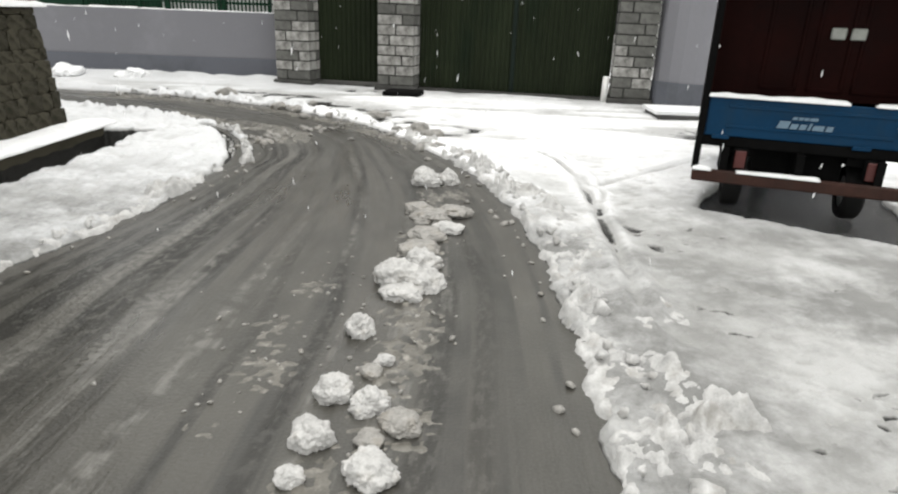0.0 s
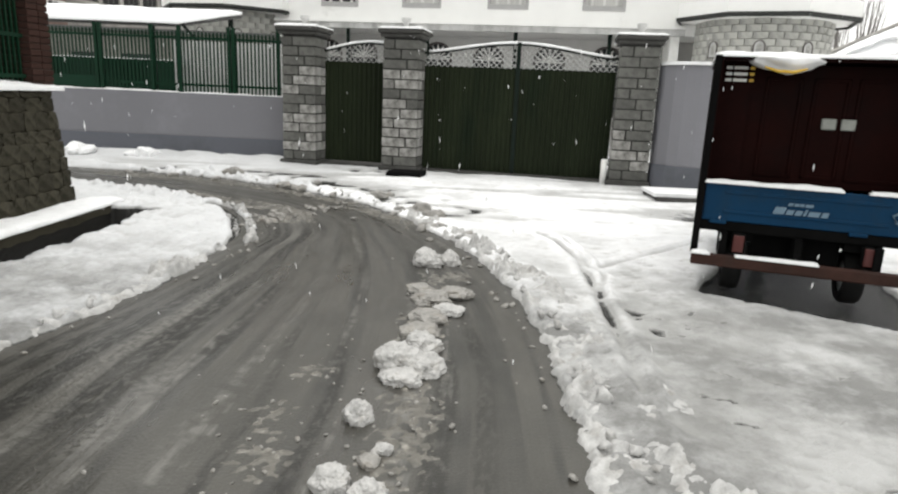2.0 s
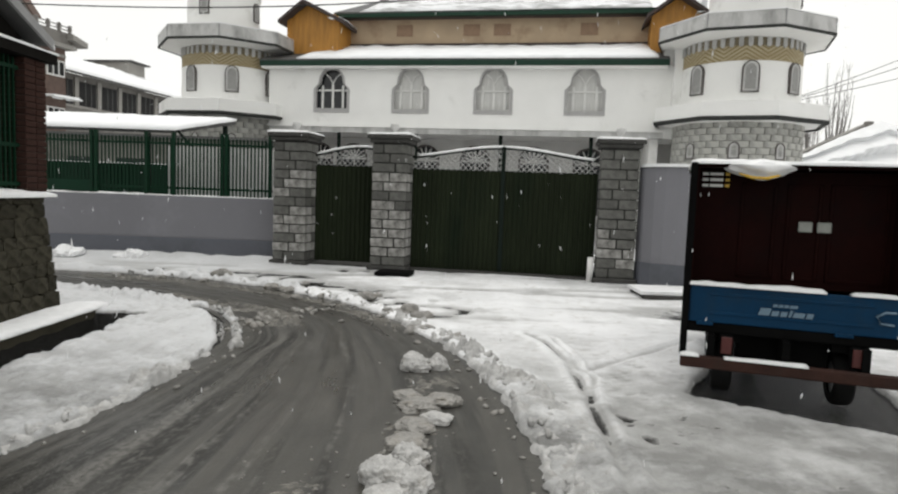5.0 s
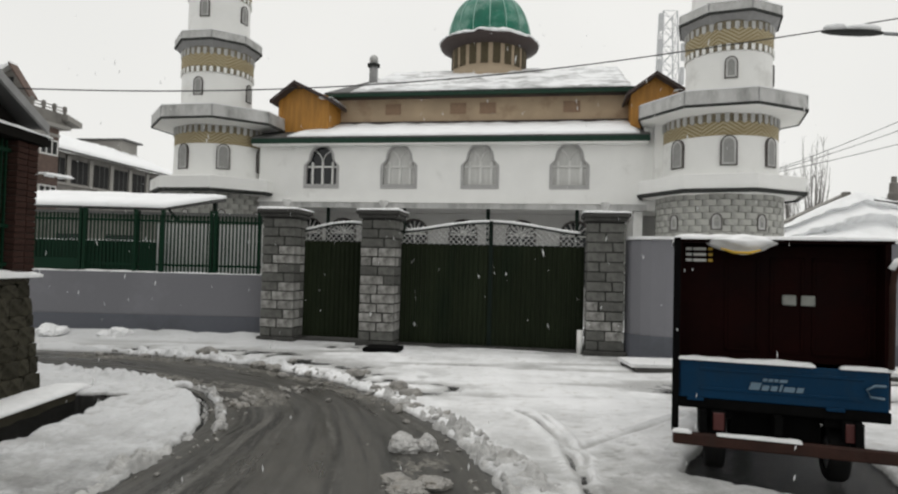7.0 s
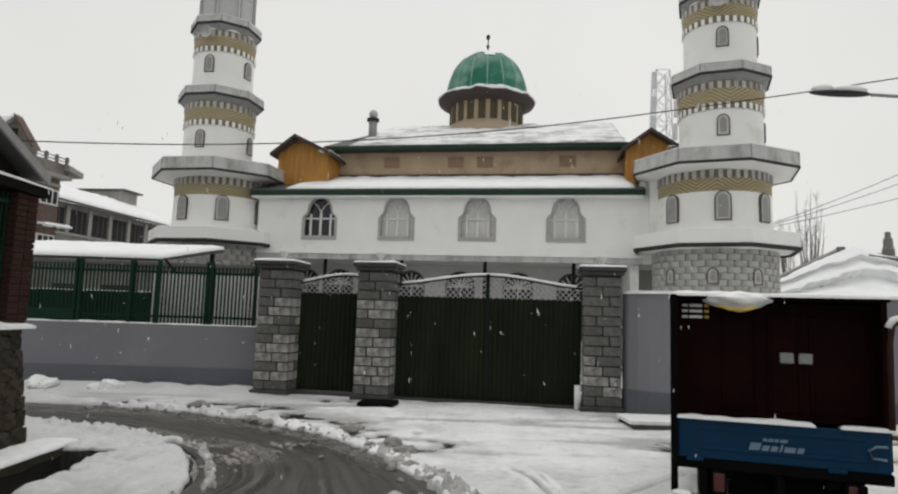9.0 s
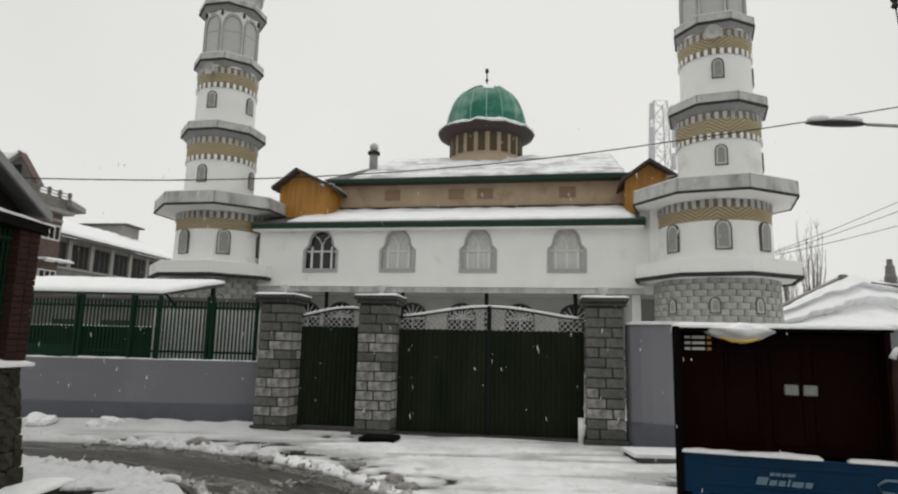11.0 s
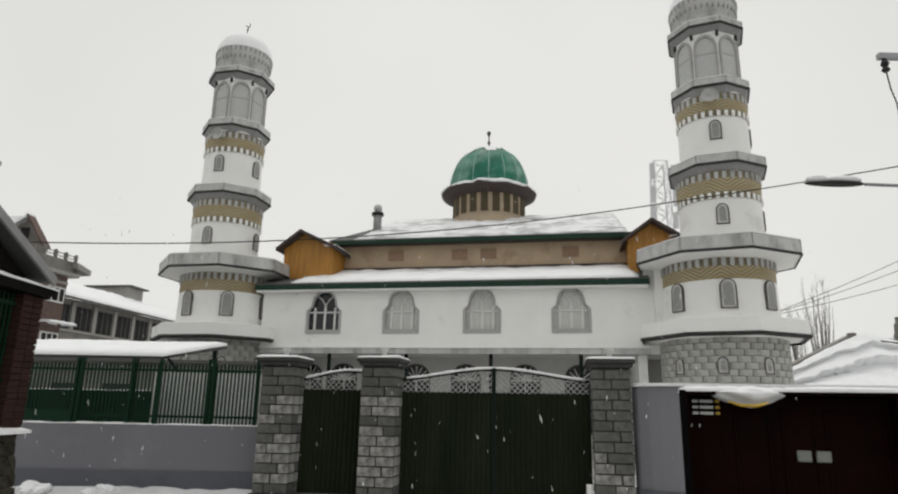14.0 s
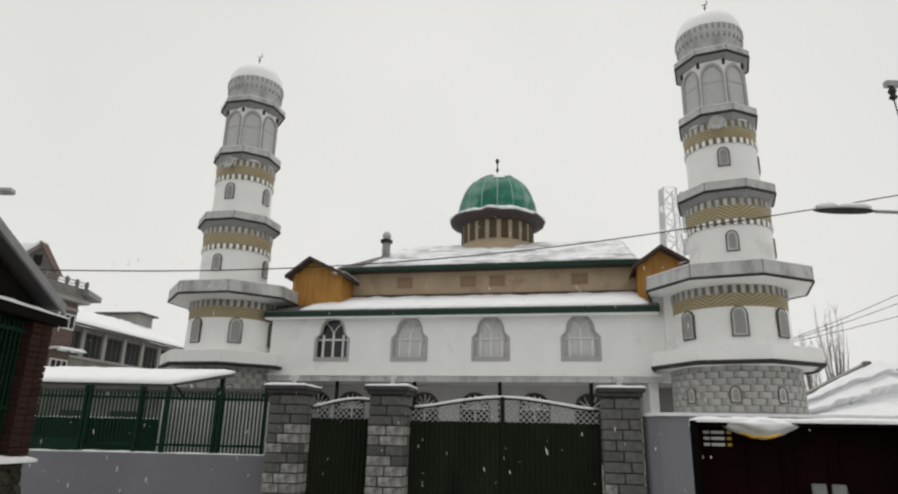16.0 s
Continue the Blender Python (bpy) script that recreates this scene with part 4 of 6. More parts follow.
def lattice(bm, x0, x1, z0, top, y, step=0.12, r=0.01):
    """Diagonal mesh of flat wires under a curved top."""
    span = x1 - x0
    n = int((span + 0.7) / step)
    for k in range(n):
        for d in (1, -1):
            xa = x0 + k * step if d < 0 else x0 + k * step - 0.6
            pts = []
            for q in range(13):
                x, z = xa + (d * 0.6 * q / 12 if d > 0 else -0.6 * q / 12), z0 + 0.6 * q / 12
                if x0 <= x <= x1 and z <= top(x):
                    pts.append((x, y, z))
            if len(pts) > 1:
                tube(bm, [pts[0], pts[-1]], r, 4)
    return bm


def gate(name, x0, x1, z0, z1, leaves, top, label):
    g = thing(name, GATE @ pose(0, 0.4, 0), label, "gate")
    w = (x1 - x0) / leaves
    for k in range(leaves):
        a, b = x0 + k * w + 0.012, x0 + (k + 1) * w - 0.012
        leaf = part("leaf", ribbed(bmesh.new(), a, b, z0, z1, 0.0), GATE_GREEN, g)
        bm = bmesh.new()
        for fa in ((a, a + 0.05, z0, z1 + 0.02), (b - 0.05, b, z0, z1 + 0.02), (a, b, z0 + 0.02, z0 + 0.07), (a, b, z1 - 0.03, z1 + 0.02), (a, b, 1.15, 1.2)):
            box(bm, fa[0], fa[1], 0.015, 0.055, fa[2], fa[3])
        part("leaf_frame", bm, GATE_FRAME, leaf)
        part("wire_lattice", lattice(bmesh.new(), a, b, z1, top, 0.02), PALE_WIRE, leaf, "pale diagonal wire lattice")
    pts = [(x0 + (x1 - x0) * i / 40, 0.02, top(x0 + (x1 - x0) * i / 40)) for i in range(41)]
    part("curved_top_rail", tube(bmesh.new(), pts, 0.022, 8), GATE_FRAME, g, smooth=True)
    part("snow_on_rail", tube(bmesh.new(), [(x, y, z + 0.035) for x, y, z in pts[1:-1]], [0.028 + 0.01 * noise.noise(Vector((p[0] * 4, 0, 1))) for p in pts[1:-1]], 8), SNOW, g, "strip of white snow", True)
    return g


main_gate = gate("main_gate", 0.36, 4.27, 0.09, 2.2, 2, lambda x: 2.46 + 0.22 * swell((x - 0.36) / 3.91), "wide double gate of olive green ribbed metal, shut")
side_gate = gate("side_gate", -1.83, -0.46, 0.13, 2.22, 1, lambda x: 2.42 + 0.2 * swell(0.08 + 0.55 * (x + 1.83) / 1.37), "narrow olive green ribbed metal gate, shut")
part("middle_post", bmbox(2.28, 2.36, -0.05, -0.005, 0.09, 2.72), POST_DARK, main_gate)
sill = thing("gate_threshold", GATE @ pose(0, 0, 0), "low concrete threshold under the gates", "threshold", kind="structure")
part("sill", bmbox(-1.86, 4.28, 0.2, 0.9, -0.05, 0.08, bevel=0.02), CONCRETE, sill)
pipe = thing("white_pipe", GATE @ pose(4.18, 0.1, 0), "short white plastic pipe standing at the pillar", "pipe")
part("pipe", tube(bmesh.new(), [(0, 0, 0.0), (0, 0, 0.52)], 0.06, 12), FRAME_WHITE, pipe, smooth=True)
hole = thing("manhole_cover", GATE @ pose(0.35, -0.75, 0.06), "dark open metal manhole cover lying in the snow", "manhole")
part("lid", bmbox(-0.36, 0.34, -0.3, 0.26, -0.02, 0.07, bevel=0.02), TRUCK_BLACK, hole)

# ---- boundary walls ----
wall_l = thing("wall_west", pose(0, 0, 0), "lilac-grey painted boundary wall with darker plinth", "wall", kind="structure")
part("wall", bmbox(-24, -4.02, 14.62, 14.85, 0.48, 1.43), LILAC, wall_l)
part("plinth", bmbox(-24, -4.02, 14.585, 14.88, -0.05, 0.48), LILAC_LOW, wall_l, "slate grey painted plinth")
part("snow_cap", blanket(bmesh.new(), -24, -4.02, 14.62, 14.85, 1.43, 0.03, 0.1, 8.0, 0.8), SNOW, wall_l, "thin line of snow", True)


def curved_wall(bm, pts, thick, z0, z1):
    a = np.array(pts, float)
    d = np.gradient(a, axis=0)
    n = np.stack([-d[:, 1], d[:, 0]], 1) / np.hypot(d[:, 0], d[:, 1])[:, None]
    b = a + n * thick
    grid = [[bm.verts.new((*p, z)) for p in l] for l, z in ((a, z0), (a, z1), (b, z1), (b, z0))]
    for k in range(3):
        for i in range(len(pts) - 1):
            bm.faces.new((grid[k][i], grid[k][i + 1], grid[k + 1][i + 1], grid[k + 1][i]))
    bm.faces.new([g[0] for g in grid][::-1])
    bm.faces.new([g[-1] for g in grid])
    return bm


RIGHT_WALL = [(3.72, 12.95), (3.78, 12.72), (3.9, 12.5), (4.06, 12.36), (4.3, 12.25), (5.5, 12.1), (8.0, 11.7), (12, 11.0), (24, 9.0)]
wall_r = thing("wall_east", pose(0, 0, 0), "tall lilac-grey boundary wall with rounded corner and snowy top", "wall", kind="structure")
part("wall", curved_wall(bmesh.new(), RIGHT_WALL, 0.22, 0.5, 2.36), LILAC, wall_r, smooth=False)
part("plinth", curved_wall(bmesh.new(), [(x - 0.02, y - 0.03) for x, y in RIGHT_WALL], 0.26, -0.05, 0.5), LILAC_LOW, wall_r, "slate grey painted plinth")
part("coping", curved_wall(bmesh.new(), [(x - 0.03, y - 0.04) for x, y in RIGHT_WALL], 0.3, 2.36, 2.42), SNOW, wall_r, "line of white snow")
kerb = thing("wall_kerb", pose(0, 0, 0), "low concrete step with snow at the wall foot", "kerb", kind="structure")
part("step", curved_wall(bmesh.new(), [(3.35, 10.95), (4.4, 10.95), (6, 10.8), (12, 10.0)], 0.9, -0.05, 0.1), CONCRETE, kerb)
part("snow_cap", curved_wall(bmesh.new(), [(3.3, 11.0), (4.4, 11.0), (6, 10.85), (12, 10.05)], 0.85, 0.1, 0.16), SNOW, kerb)

# ---- green fence on the west wall ----
fence = thing("fence", pose(0, 14.73, 0), "green painted metal bar fence along the wall top", "fence")
picket = mesh_of(bmbox(-0.019, 0.019, -0.008, 0.008, 1.45, 2.74), "picket", FENCE_GREEN)
x = -10.9
while x < -4.2:
    shared("picket", picket, fence, pose(x, 0, 0.02 * noise.noise(Vector((x * 5, 0, 0)))))
    x += 0.083
for z in (1.58, 2.58):
    part("rail", bmbox(-11, -4.1, -0.02, 0.02, z, z + 0.05), FENCE_GREEN, fence)
post = mesh_of(bmbox(-0.035, 0.035, -0.05, 0.05, 1.42, 2.86, bevel=0.006), "post", FENCE_GREEN)
for px in (-10.4, -8.2, -8.1, -6.96, -6.34, -5.24, -5.14, -4.15):
    shared("post", post, fence, pose(px, -0.03, 0))
part("sheet", bmbox(-11.0, -8.1, -0.03, -0.015, 1.44, 1.72), FENCE_SHEET, fence, "green sheet metal panel")

def skewed(bm, y0, k):
    for v in bm.verts:
        if v.co.x > -9:
            v.co.x += k * (v.co.y - y0) * min(1, (v.co.x + 9) / 2)
    return bm


# ---- open shed in the yard behind the fence ----
shed = thing("yard_shed", pose(0, 0, 0), "open-sided shed with thick snow on its low roof", "shed")
part("roof", sheet(bmesh.new(), [(-14, 16.3, 3.02), (-7.1, 16.3, 3.02), (-5.9, 17.6, 3.41), (-14, 17.6, 3.41)], 0.07), TIN, shed)
part("roof_snow", skewed(blanket(bmesh.new(), -14, -7.0, 16.2, 17.6, 3.02, 0.12, 0.12, 4.0, 0.3, 0.3), 16.2, 1.1 / 1.4), ROOF_SNOW, shed, "thick white snow", True)
for px in (-12.2, -9.1, -7.7):
    part("post", bmbox(px - 0.05, px + 0.05, 16.3, 16.4, 0, 3.02), POST_DARK, shed)
part("post", bmbox(-6.2, -6.1, 17.4, 17.5, 0, 3.3), POST_DARK, shed)
part("brace", tube(bmesh.new(), [(-6.2, 16.35, 2.2), (-6.95, 16.35, 3.02)], 0.035, 6), POST_DARK, shed)
screen = thing("yard_screen", pose(0, 0, 0), "dark green sheet screen with a snowy top edge", "screen")
part("sheet", moved(ribbed(bmesh.new(), -14, -7.4, 0, 2.2, 0), Matrix.Translation((0, 17.75, 0))), FENCE_SHEET, screen)
part("snow_edge", blanket(bmesh.new(), -14, -7.4, 17.72, 17.78, 2.2, 0.03, 0.06, 3.0, 0.5), SNOW, screen, "thin line of snow", True)
pale_wall = thing("yard_wall", pose(0, 0, 0), "pale weathered plaster wall in the yard behind the fence", "wall", kind="structure")
part("wall", bmbox(-7.0, -4.3, 15.9, 16.05, 0, 2.62), PARAPET, pale_wall)
low = thing("yard_outbuilding", pose(0, 0, 0), "low grey outbuilding with dark windows behind the shed", "outbuilding")
part("wall", bmbox(-16, -6.5, 22, 22.3, 0, 3.2), HOUSE_GREY, low)
for k in range(5):
    part("window", bmbox(-14.8 + 1.7 * k, -13.8 + 1.7 * k, 21.97, 22.0, 1.5, 2.5), GLASS_DARK, low)

part("roof", bmbox(-16.2, -6.3, 21.7, 25, 3.2, 3.3), TIN, low)

# ---- mosque ----
FRONT = pose(0, 23.6, 0, 0, 0, -10.5)
mosque = thing("mosque", FRONT, "white two-storey mosque with arched windows, snowy roofs and green dome", "mosque")


def ogee(x, z0, w=1.4, h=1.66):
    """Stepped window outline: low shoulders and a taller round-headed middle."""
    m, sh = w * 0.36, 0.92
    left = [(x - w / 2, z0), (x + w / 2, z0), (x + w / 2, z0 + sh - 0.06), (x + w / 2 - 0.05, z0 + sh), (x + m + 0.02, z0 + sh + 0.12), (x + m, z0 + sh + 0.22)]
    top = [(x + m * math.cos(math.pi * i / 10), z0 + sh + 0.22 + (h - sh - 0.22) * math.sin(math.pi * i / 10)) for i in range(1, 10)]
    right = [(x - m, z0 + sh + 0.22), (x - m - 0.02, z0 + sh + 0.12), (x - w / 2 + 0.05, z0 + sh), (x - w / 2, z0 + sh - 0.06)]
    return left + top + right


def grow(pts, k):
    cx, cz = sum(p[0] for p in pts) / len(pts), sum(p[1] for p in pts) / len(pts)
    return [(cx + (x - cx) * k, cz + (z - cz) * k) for x, z in pts]


WIN_X = (-4.73, -1.7, 1.34, 4.54)
holes = [ogee(x, 4.55) for x in WIN_X]
part("front_wall", plate(bmesh.new(), [rectangle(-7.25, 7.1, 4.08, 6.2)] + holes, 0.0, 0.3), WHITE, mosque)
for k, x in enumerate(WIN_X):
    w = part("window", plate(bmesh.new(), [ogee(x, 4.55), grow(ogee(x, 4.55), 0.86)], -0.03, 0.1), SURROUND, mosque, "grey stepped arch surround")
    part("pane", plate(bmesh.new(), [grow(ogee(x, 4.55), 0.9)], 0.16, 0.18), GLASS_DARK if k == 0 else CURTAIN, w, "dark glass" if k == 0 else "pale curtained glass")
    bm = bmesh.new()
    for dx in (-0.42, -0.02, 0.38):
        box(bm, x + dx - 0.015, x + dx + 0.065, 0.1, 0.155, 4.62, 5.56 if abs(dx) > 0.1 else 5.6)
    for z in (4.62, 5.35):
        box(bm, x - 0.6, x + 0.6, 0.1, 0.15, z, z + 0.06)
    for sgn in (-1, 1):
        tube(bm, [(x, 0.13, 5.62), (x + sgn * 0.12, 0.13, 5.85), (x + sgn * 0.3, 0.13, 6.0)], 0.022, 5)
    part("frame", bm, FRAME_WHITE, w, "white glazing bars")
part("fascia", bmbox(-7.2, 7.2, -0.06, 0.34, 3.82, 4.08), PARAPET, mosque, "grey-white concrete beam")
part("ledge", bmbox(-7.25, 7.25, -0.12, 0.34, 4.02, 4.1), WHITE, mosque)
part("side_wall", bmbox(-7.25, -6.95, 0.3, 14, 0, 6.2), WHITE, mosque)
part("side_wall", bmbox(6.8, 7.1, 0.3, 14, 0, 6.2), WHITE, mosque)
part("link_wall", bmbox(7.104, 8.7, 0.02, 3, 3.82, 7.2), WHITE, mosque)
part("tower_link", bmbox(7.4, 8.36, -0.42, 0.016, 4.75, 6.9), WHITE, mosque)
part("link_wall", bmbox(-9.0, -7.25, 0.8, 3, 0, 7.2), WHITE, mosque)
part("porch_side", bmbox(7.1, 9.2, 2.4, 2.8, 0, 3.9), PORCH, mosque)
part("porch_ceiling", bmbox(-6.9, 6.8, 0.35, 3.6, 3.9, 4.05), PORCH, mosque)
part("eave", bmbox(-7.45, 7.25, -0.4, 0.0, 6.2, 6.42, bevel=0.02), GREEN_TRIM, mosque, "dark green eave board")
part("eave_underside", bmbox(-7.4, 7.2, -0.36, 0.3, 6.14, 6.2), WHITE, mosque)
for x in (-4.45, -1.47, 1.66, 4.84):
    part("porch_column", tube(bmesh.new(), [(x, 0.12, 0), (x, 0.12, 3.82)], 0.07, 10), POST_DARK, mosque, "slim dark painted column", True)
PORCH_X = (-6.5, -4.97, -1.83, 0.27, 2.67, 4.85)
arches = [arch(x, 1.0, 1.24, 2.68, 0.62) for x in PORCH_X]
part("porch_wall", plate(bmesh.new(), [rectangle(-6.95, 6.8, 0, 3.95)] + [a for a in arches], 3.3, 3.6), PORCH, mosque, "grey back wall of the porch")
for x in PORCH_X:
    w = part("porch_window", plate(bmesh.new(), [arch(x, 1.0, 1.24, 2.68, 0.62), arch(x, 1.08, 1.08, 2.52, 0.54)], 3.27, 3.4), WINDOW_EDGE, mosque, "dark arched porch window")
    part("pane", plate(bmesh.new(), [arch(x, 1.02, 1.2, 2.64, 0.6)], 3.45, 3.47), GLASS_DARK, w)
    bm = bmesh.new()
    for q in range(7):
        a = math.pi * (q + 0.5) / 7
        tube(bm, [(x, 3.4, 3.05), (x + 0.53 * math.cos(a), 3.4, 3.05 + 0.53 * math.sin(a))], 0.03, 4)
    box(bm, x - 0.6, x + 0.6, 3.38, 3.42, 3.0, 3.07)
    box(bm, x - 0.02, x + 0.02, 3.38, 3.42, 1.05, 3.05)
    part("frame", bm, FRAME_WHITE, w, "white fan-shaped glazing bars")


part("lower_roof", sheet(bmesh.new(), [(-7.45, -0.4, 6.44), (7.25, -0.4, 6.44), (7.25, 2.6, 7.5), (-7.45, 2.6, 7.5)]), TIN, mosque)
part("lower_roof_snow", blanket(bmesh.new(), -6.0, 6.9, -0.35, 2.45, 6.46, 0.12, 0.2, 2.0, 0.5, 0.353), ROOF_SNOW, mosque, "white snow on the lower roof", True)
part("upper_wall", bmbox(-5.0, 7.2, 2.3, 2.6, 7.2, 8.62), BEIGE, mosque, "beige clerestory wall")
for x in (-2.6, 0.1, 1.3, 4.6):
    part("vent_panel", bmbox(x - 0.33, x + 0.33, 2.27, 2.31, 7.85, 8.3), BROWN_PANEL, mosque, "brown square vent panel")
part("upper_trim", bmbox(-4.9, 7.1, 2.22, 2.3, 7.4, 7.56), MAROON_EAVE, mosque)
part("upper_eave", bmbox(-5.3, 7.5, 1.75, 1.95, 8.5, 8.68), GREEN_TRIM, mosque, "dark green upper eave board")
part("upper_soffit", bmbox(-5.2, 7.4, 1.9, 2.6, 8.5, 8.56), MAROON_EAVE, mosque)
part("upper_roof", sheet(bmesh.new(), [(-5.4, 1.75, 8.68), (6.6, 1.75, 8.68), (6.6, 8.6, 11.5), (-3.9, 8.6, 11.5)]), TIN, mosque)
part("upper_roof_back", sheet(bmesh.new(), [(-3.9, 8.6, 11.5), (6.6, 8.6, 11.5), (6.6, 15, 8.7), (-5.4, 15, 8.7)]), TIN, mosque)
for sx, xa, xb in ((-1, -5.4, -3.9), (1, 6.64, 6.62)):
    part("hip_roof", sheet(bmesh.new(), [(xa, 1.75, 8.68), (xb, 8.6, 11.5), (xb, 8.61, 11.5), (xa, 15, 8.7)]), ROOF_SNOW, mosque)
part("upper_roof_snow", blanket(bmesh.new(), -4.3, 6.8, 1.8, 8.5, 8.69, 0.1, 0.22, 6.0, 1.1, 0.4117), THIN_SNOW, mosque, "patchy white snow on the upper roof", True)


def end_gable(x0, x1, xa):
    """Small ochre gable standing at an end of the clerestory."""
    g = part("end_gable", plate(bmesh.new(), [[(x0 + 0.25, 6.9), (x1 - 0.25, 6.9), (x1 - 0.25, 8.3), (xa, 8.75), (x0 + 0.25, 8.3)]], 0.9, 3.5), OCHRE, mosque, "ochre varnished timber gable")
    for a, b in (((x0, 8.1), (xa, 8.86)), ((xa, 8.86), (x1, 8.1))):
        part("gable_roof", sheet(bmesh.new(), [(a[0], 0.45, a[1]), (b[0], 0.45, b[1]), (b[0], 3.6, b[1]), (a[0], 3.6, a[1])], 0.12), MAROON_EAVE, g, "dark brown gable roof")
    part("gable_snow", blanket(bmesh.new(), x1 - 0.55, x1, 0.5, 3.4, 8.16, 0.06, 0.12, x0, 0.8), ROOF_SNOW, g, "", True)
    part("corner_board", bmbox(x0 + 0.2, x0 + 0.35, 0.86, 0.9, 6.6, 8.3), OCHRE, g)


end_gable(-7.15, -4.6, -6.15)
end_gable(6.5, 8.7, 7.55)
# dome on its drum
D = (0.55, 8.6)
DC = Matrix.Translation((D[0], D[1], 0))


dome = part("dome", moved(lathe(bmesh.new(), [(2.02 * math.cos(a), 13.05 + 2.27 * math.sin(a)) for a in np.linspace(-0.16, 1.57, 26)], 48), DC), DOME_GREEN, mosque, "green sheet-metal dome dusted with snow", True)
for k in range(16):
    a = 2 * math.pi * (k + 0.3) / 16
    pts = [(D[0] + 2.04 * math.cos(e) * math.cos(a), D[1] + 2.04 * math.cos(e) * math.sin(a), 13.05 + 2.28 * math.sin(e)) for e in np.linspace(-0.14, 1.5, 14)]
    part("rib", tube(bmesh.new(), pts, 0.025, 4), DOME_RIB, dome)
bm = bmesh.new()
bmesh.ops.create_uvsphere(bm, u_segments=64, v_segments=48, radius=1)
bmesh.ops.delete(bm, geom=[v for v in bm.verts if v.co.z < 0.86 - (0.2 * math.exp(-((v.co.x - 0.15) / 0.25) ** 2) + 0.12 * math.exp(-((v.co.x + 0.45) / 0.2) ** 2)) * (v.co.y < 0) + 0.14 * noise.noise(Vector((5 * v.co.x, 5 * v.co.y, 1.3)))], context="VERTS")
for v in bm.verts:
    v.co = Vector((D[0] + v.co.x * 2.05, D[1] + v.co.y * 2.05, 13.05 + v.co.z * 2.31))
part("dome_snow", bm, ROOF_SNOW, dome, "snow lying on the crown", True)
part("spike", moved(lathe(bmesh.new(), [(0.05, 15.2), (0.04, 15.6), (0.09, 15.7), (0.03, 15.8), (0.03, 16.05), (0.1, 16.15), (0.09, 16.3), (0.0, 16.36)], 10), DC), DARK_TRIM, dome)
part("drum", moved(lathe(bmesh.new(), [(1.95, 10.5), (1.95, 11.15), (1.83, 11.2), (1.83, 12.7)], 48), DC), DRUM, mosque, "tan round drum under the dome", True)
part("drum_eave", moved(lathe(bmesh.new(), [(1.84, 12.3), (2.42, 12.55), (2.46, 12.66), (2.0, 12.9)], 48), DC), MAROON_EAVE, mosque, "dark brown drum eave", True)
bm = bmesh.new()
lathe(bm, [(2.47, 12.66), (2.5, 12.73), (2.3, 12.84), (2.0, 12.95)], 64)
for v in bm.verts:
    v.co.z += 0.11 * noise.noise(v.co * 1.9) + 0.06 * noise.noise(v.co * 5)
part("drum_snow", moved(bm, DC), ROOF_SNOW, mosque, "ring of white snow", True)
for k in range(20):
    a = 2 * math.pi * k / 20
    m = DC @ Matrix.Rotation(a, 4, "Z")
    bm = plate(bmesh.new(), [arch(0, 11.35, 0.36, 1.1, 0.18, 8)], -1.86, -1.8)
    part("drum_window", moved(bm, m), DRUM_DARK, mosque, "dark narrow arched opening")
chimney = thing("roof_ventilator", FRONT @ pose(-4.1, 4.3, 9.5), "small round-capped roof ventilator with a snow cap", "ventilator")
part("stack", tube(bmesh.new(), [(0, 0, 0.0), (0, 0, 1.1)], 0.19, 14), SOFFIT, chimney, smooth=True)
part("collar", tube(bmesh.new(), [(0, 0, 1.0), (0, 0, 1.12)], 0.28, 14), DARK_TRIM, chimney, smooth=True)
part("cap", lathe(bmesh.new(), [(0.2 * math.sin(a) + 0.0001, 1.32 - 0.22 * math.cos(a)) for a in np.linspace(0, math.pi, 10)], 14), PARAPET, chimney, smooth=True)


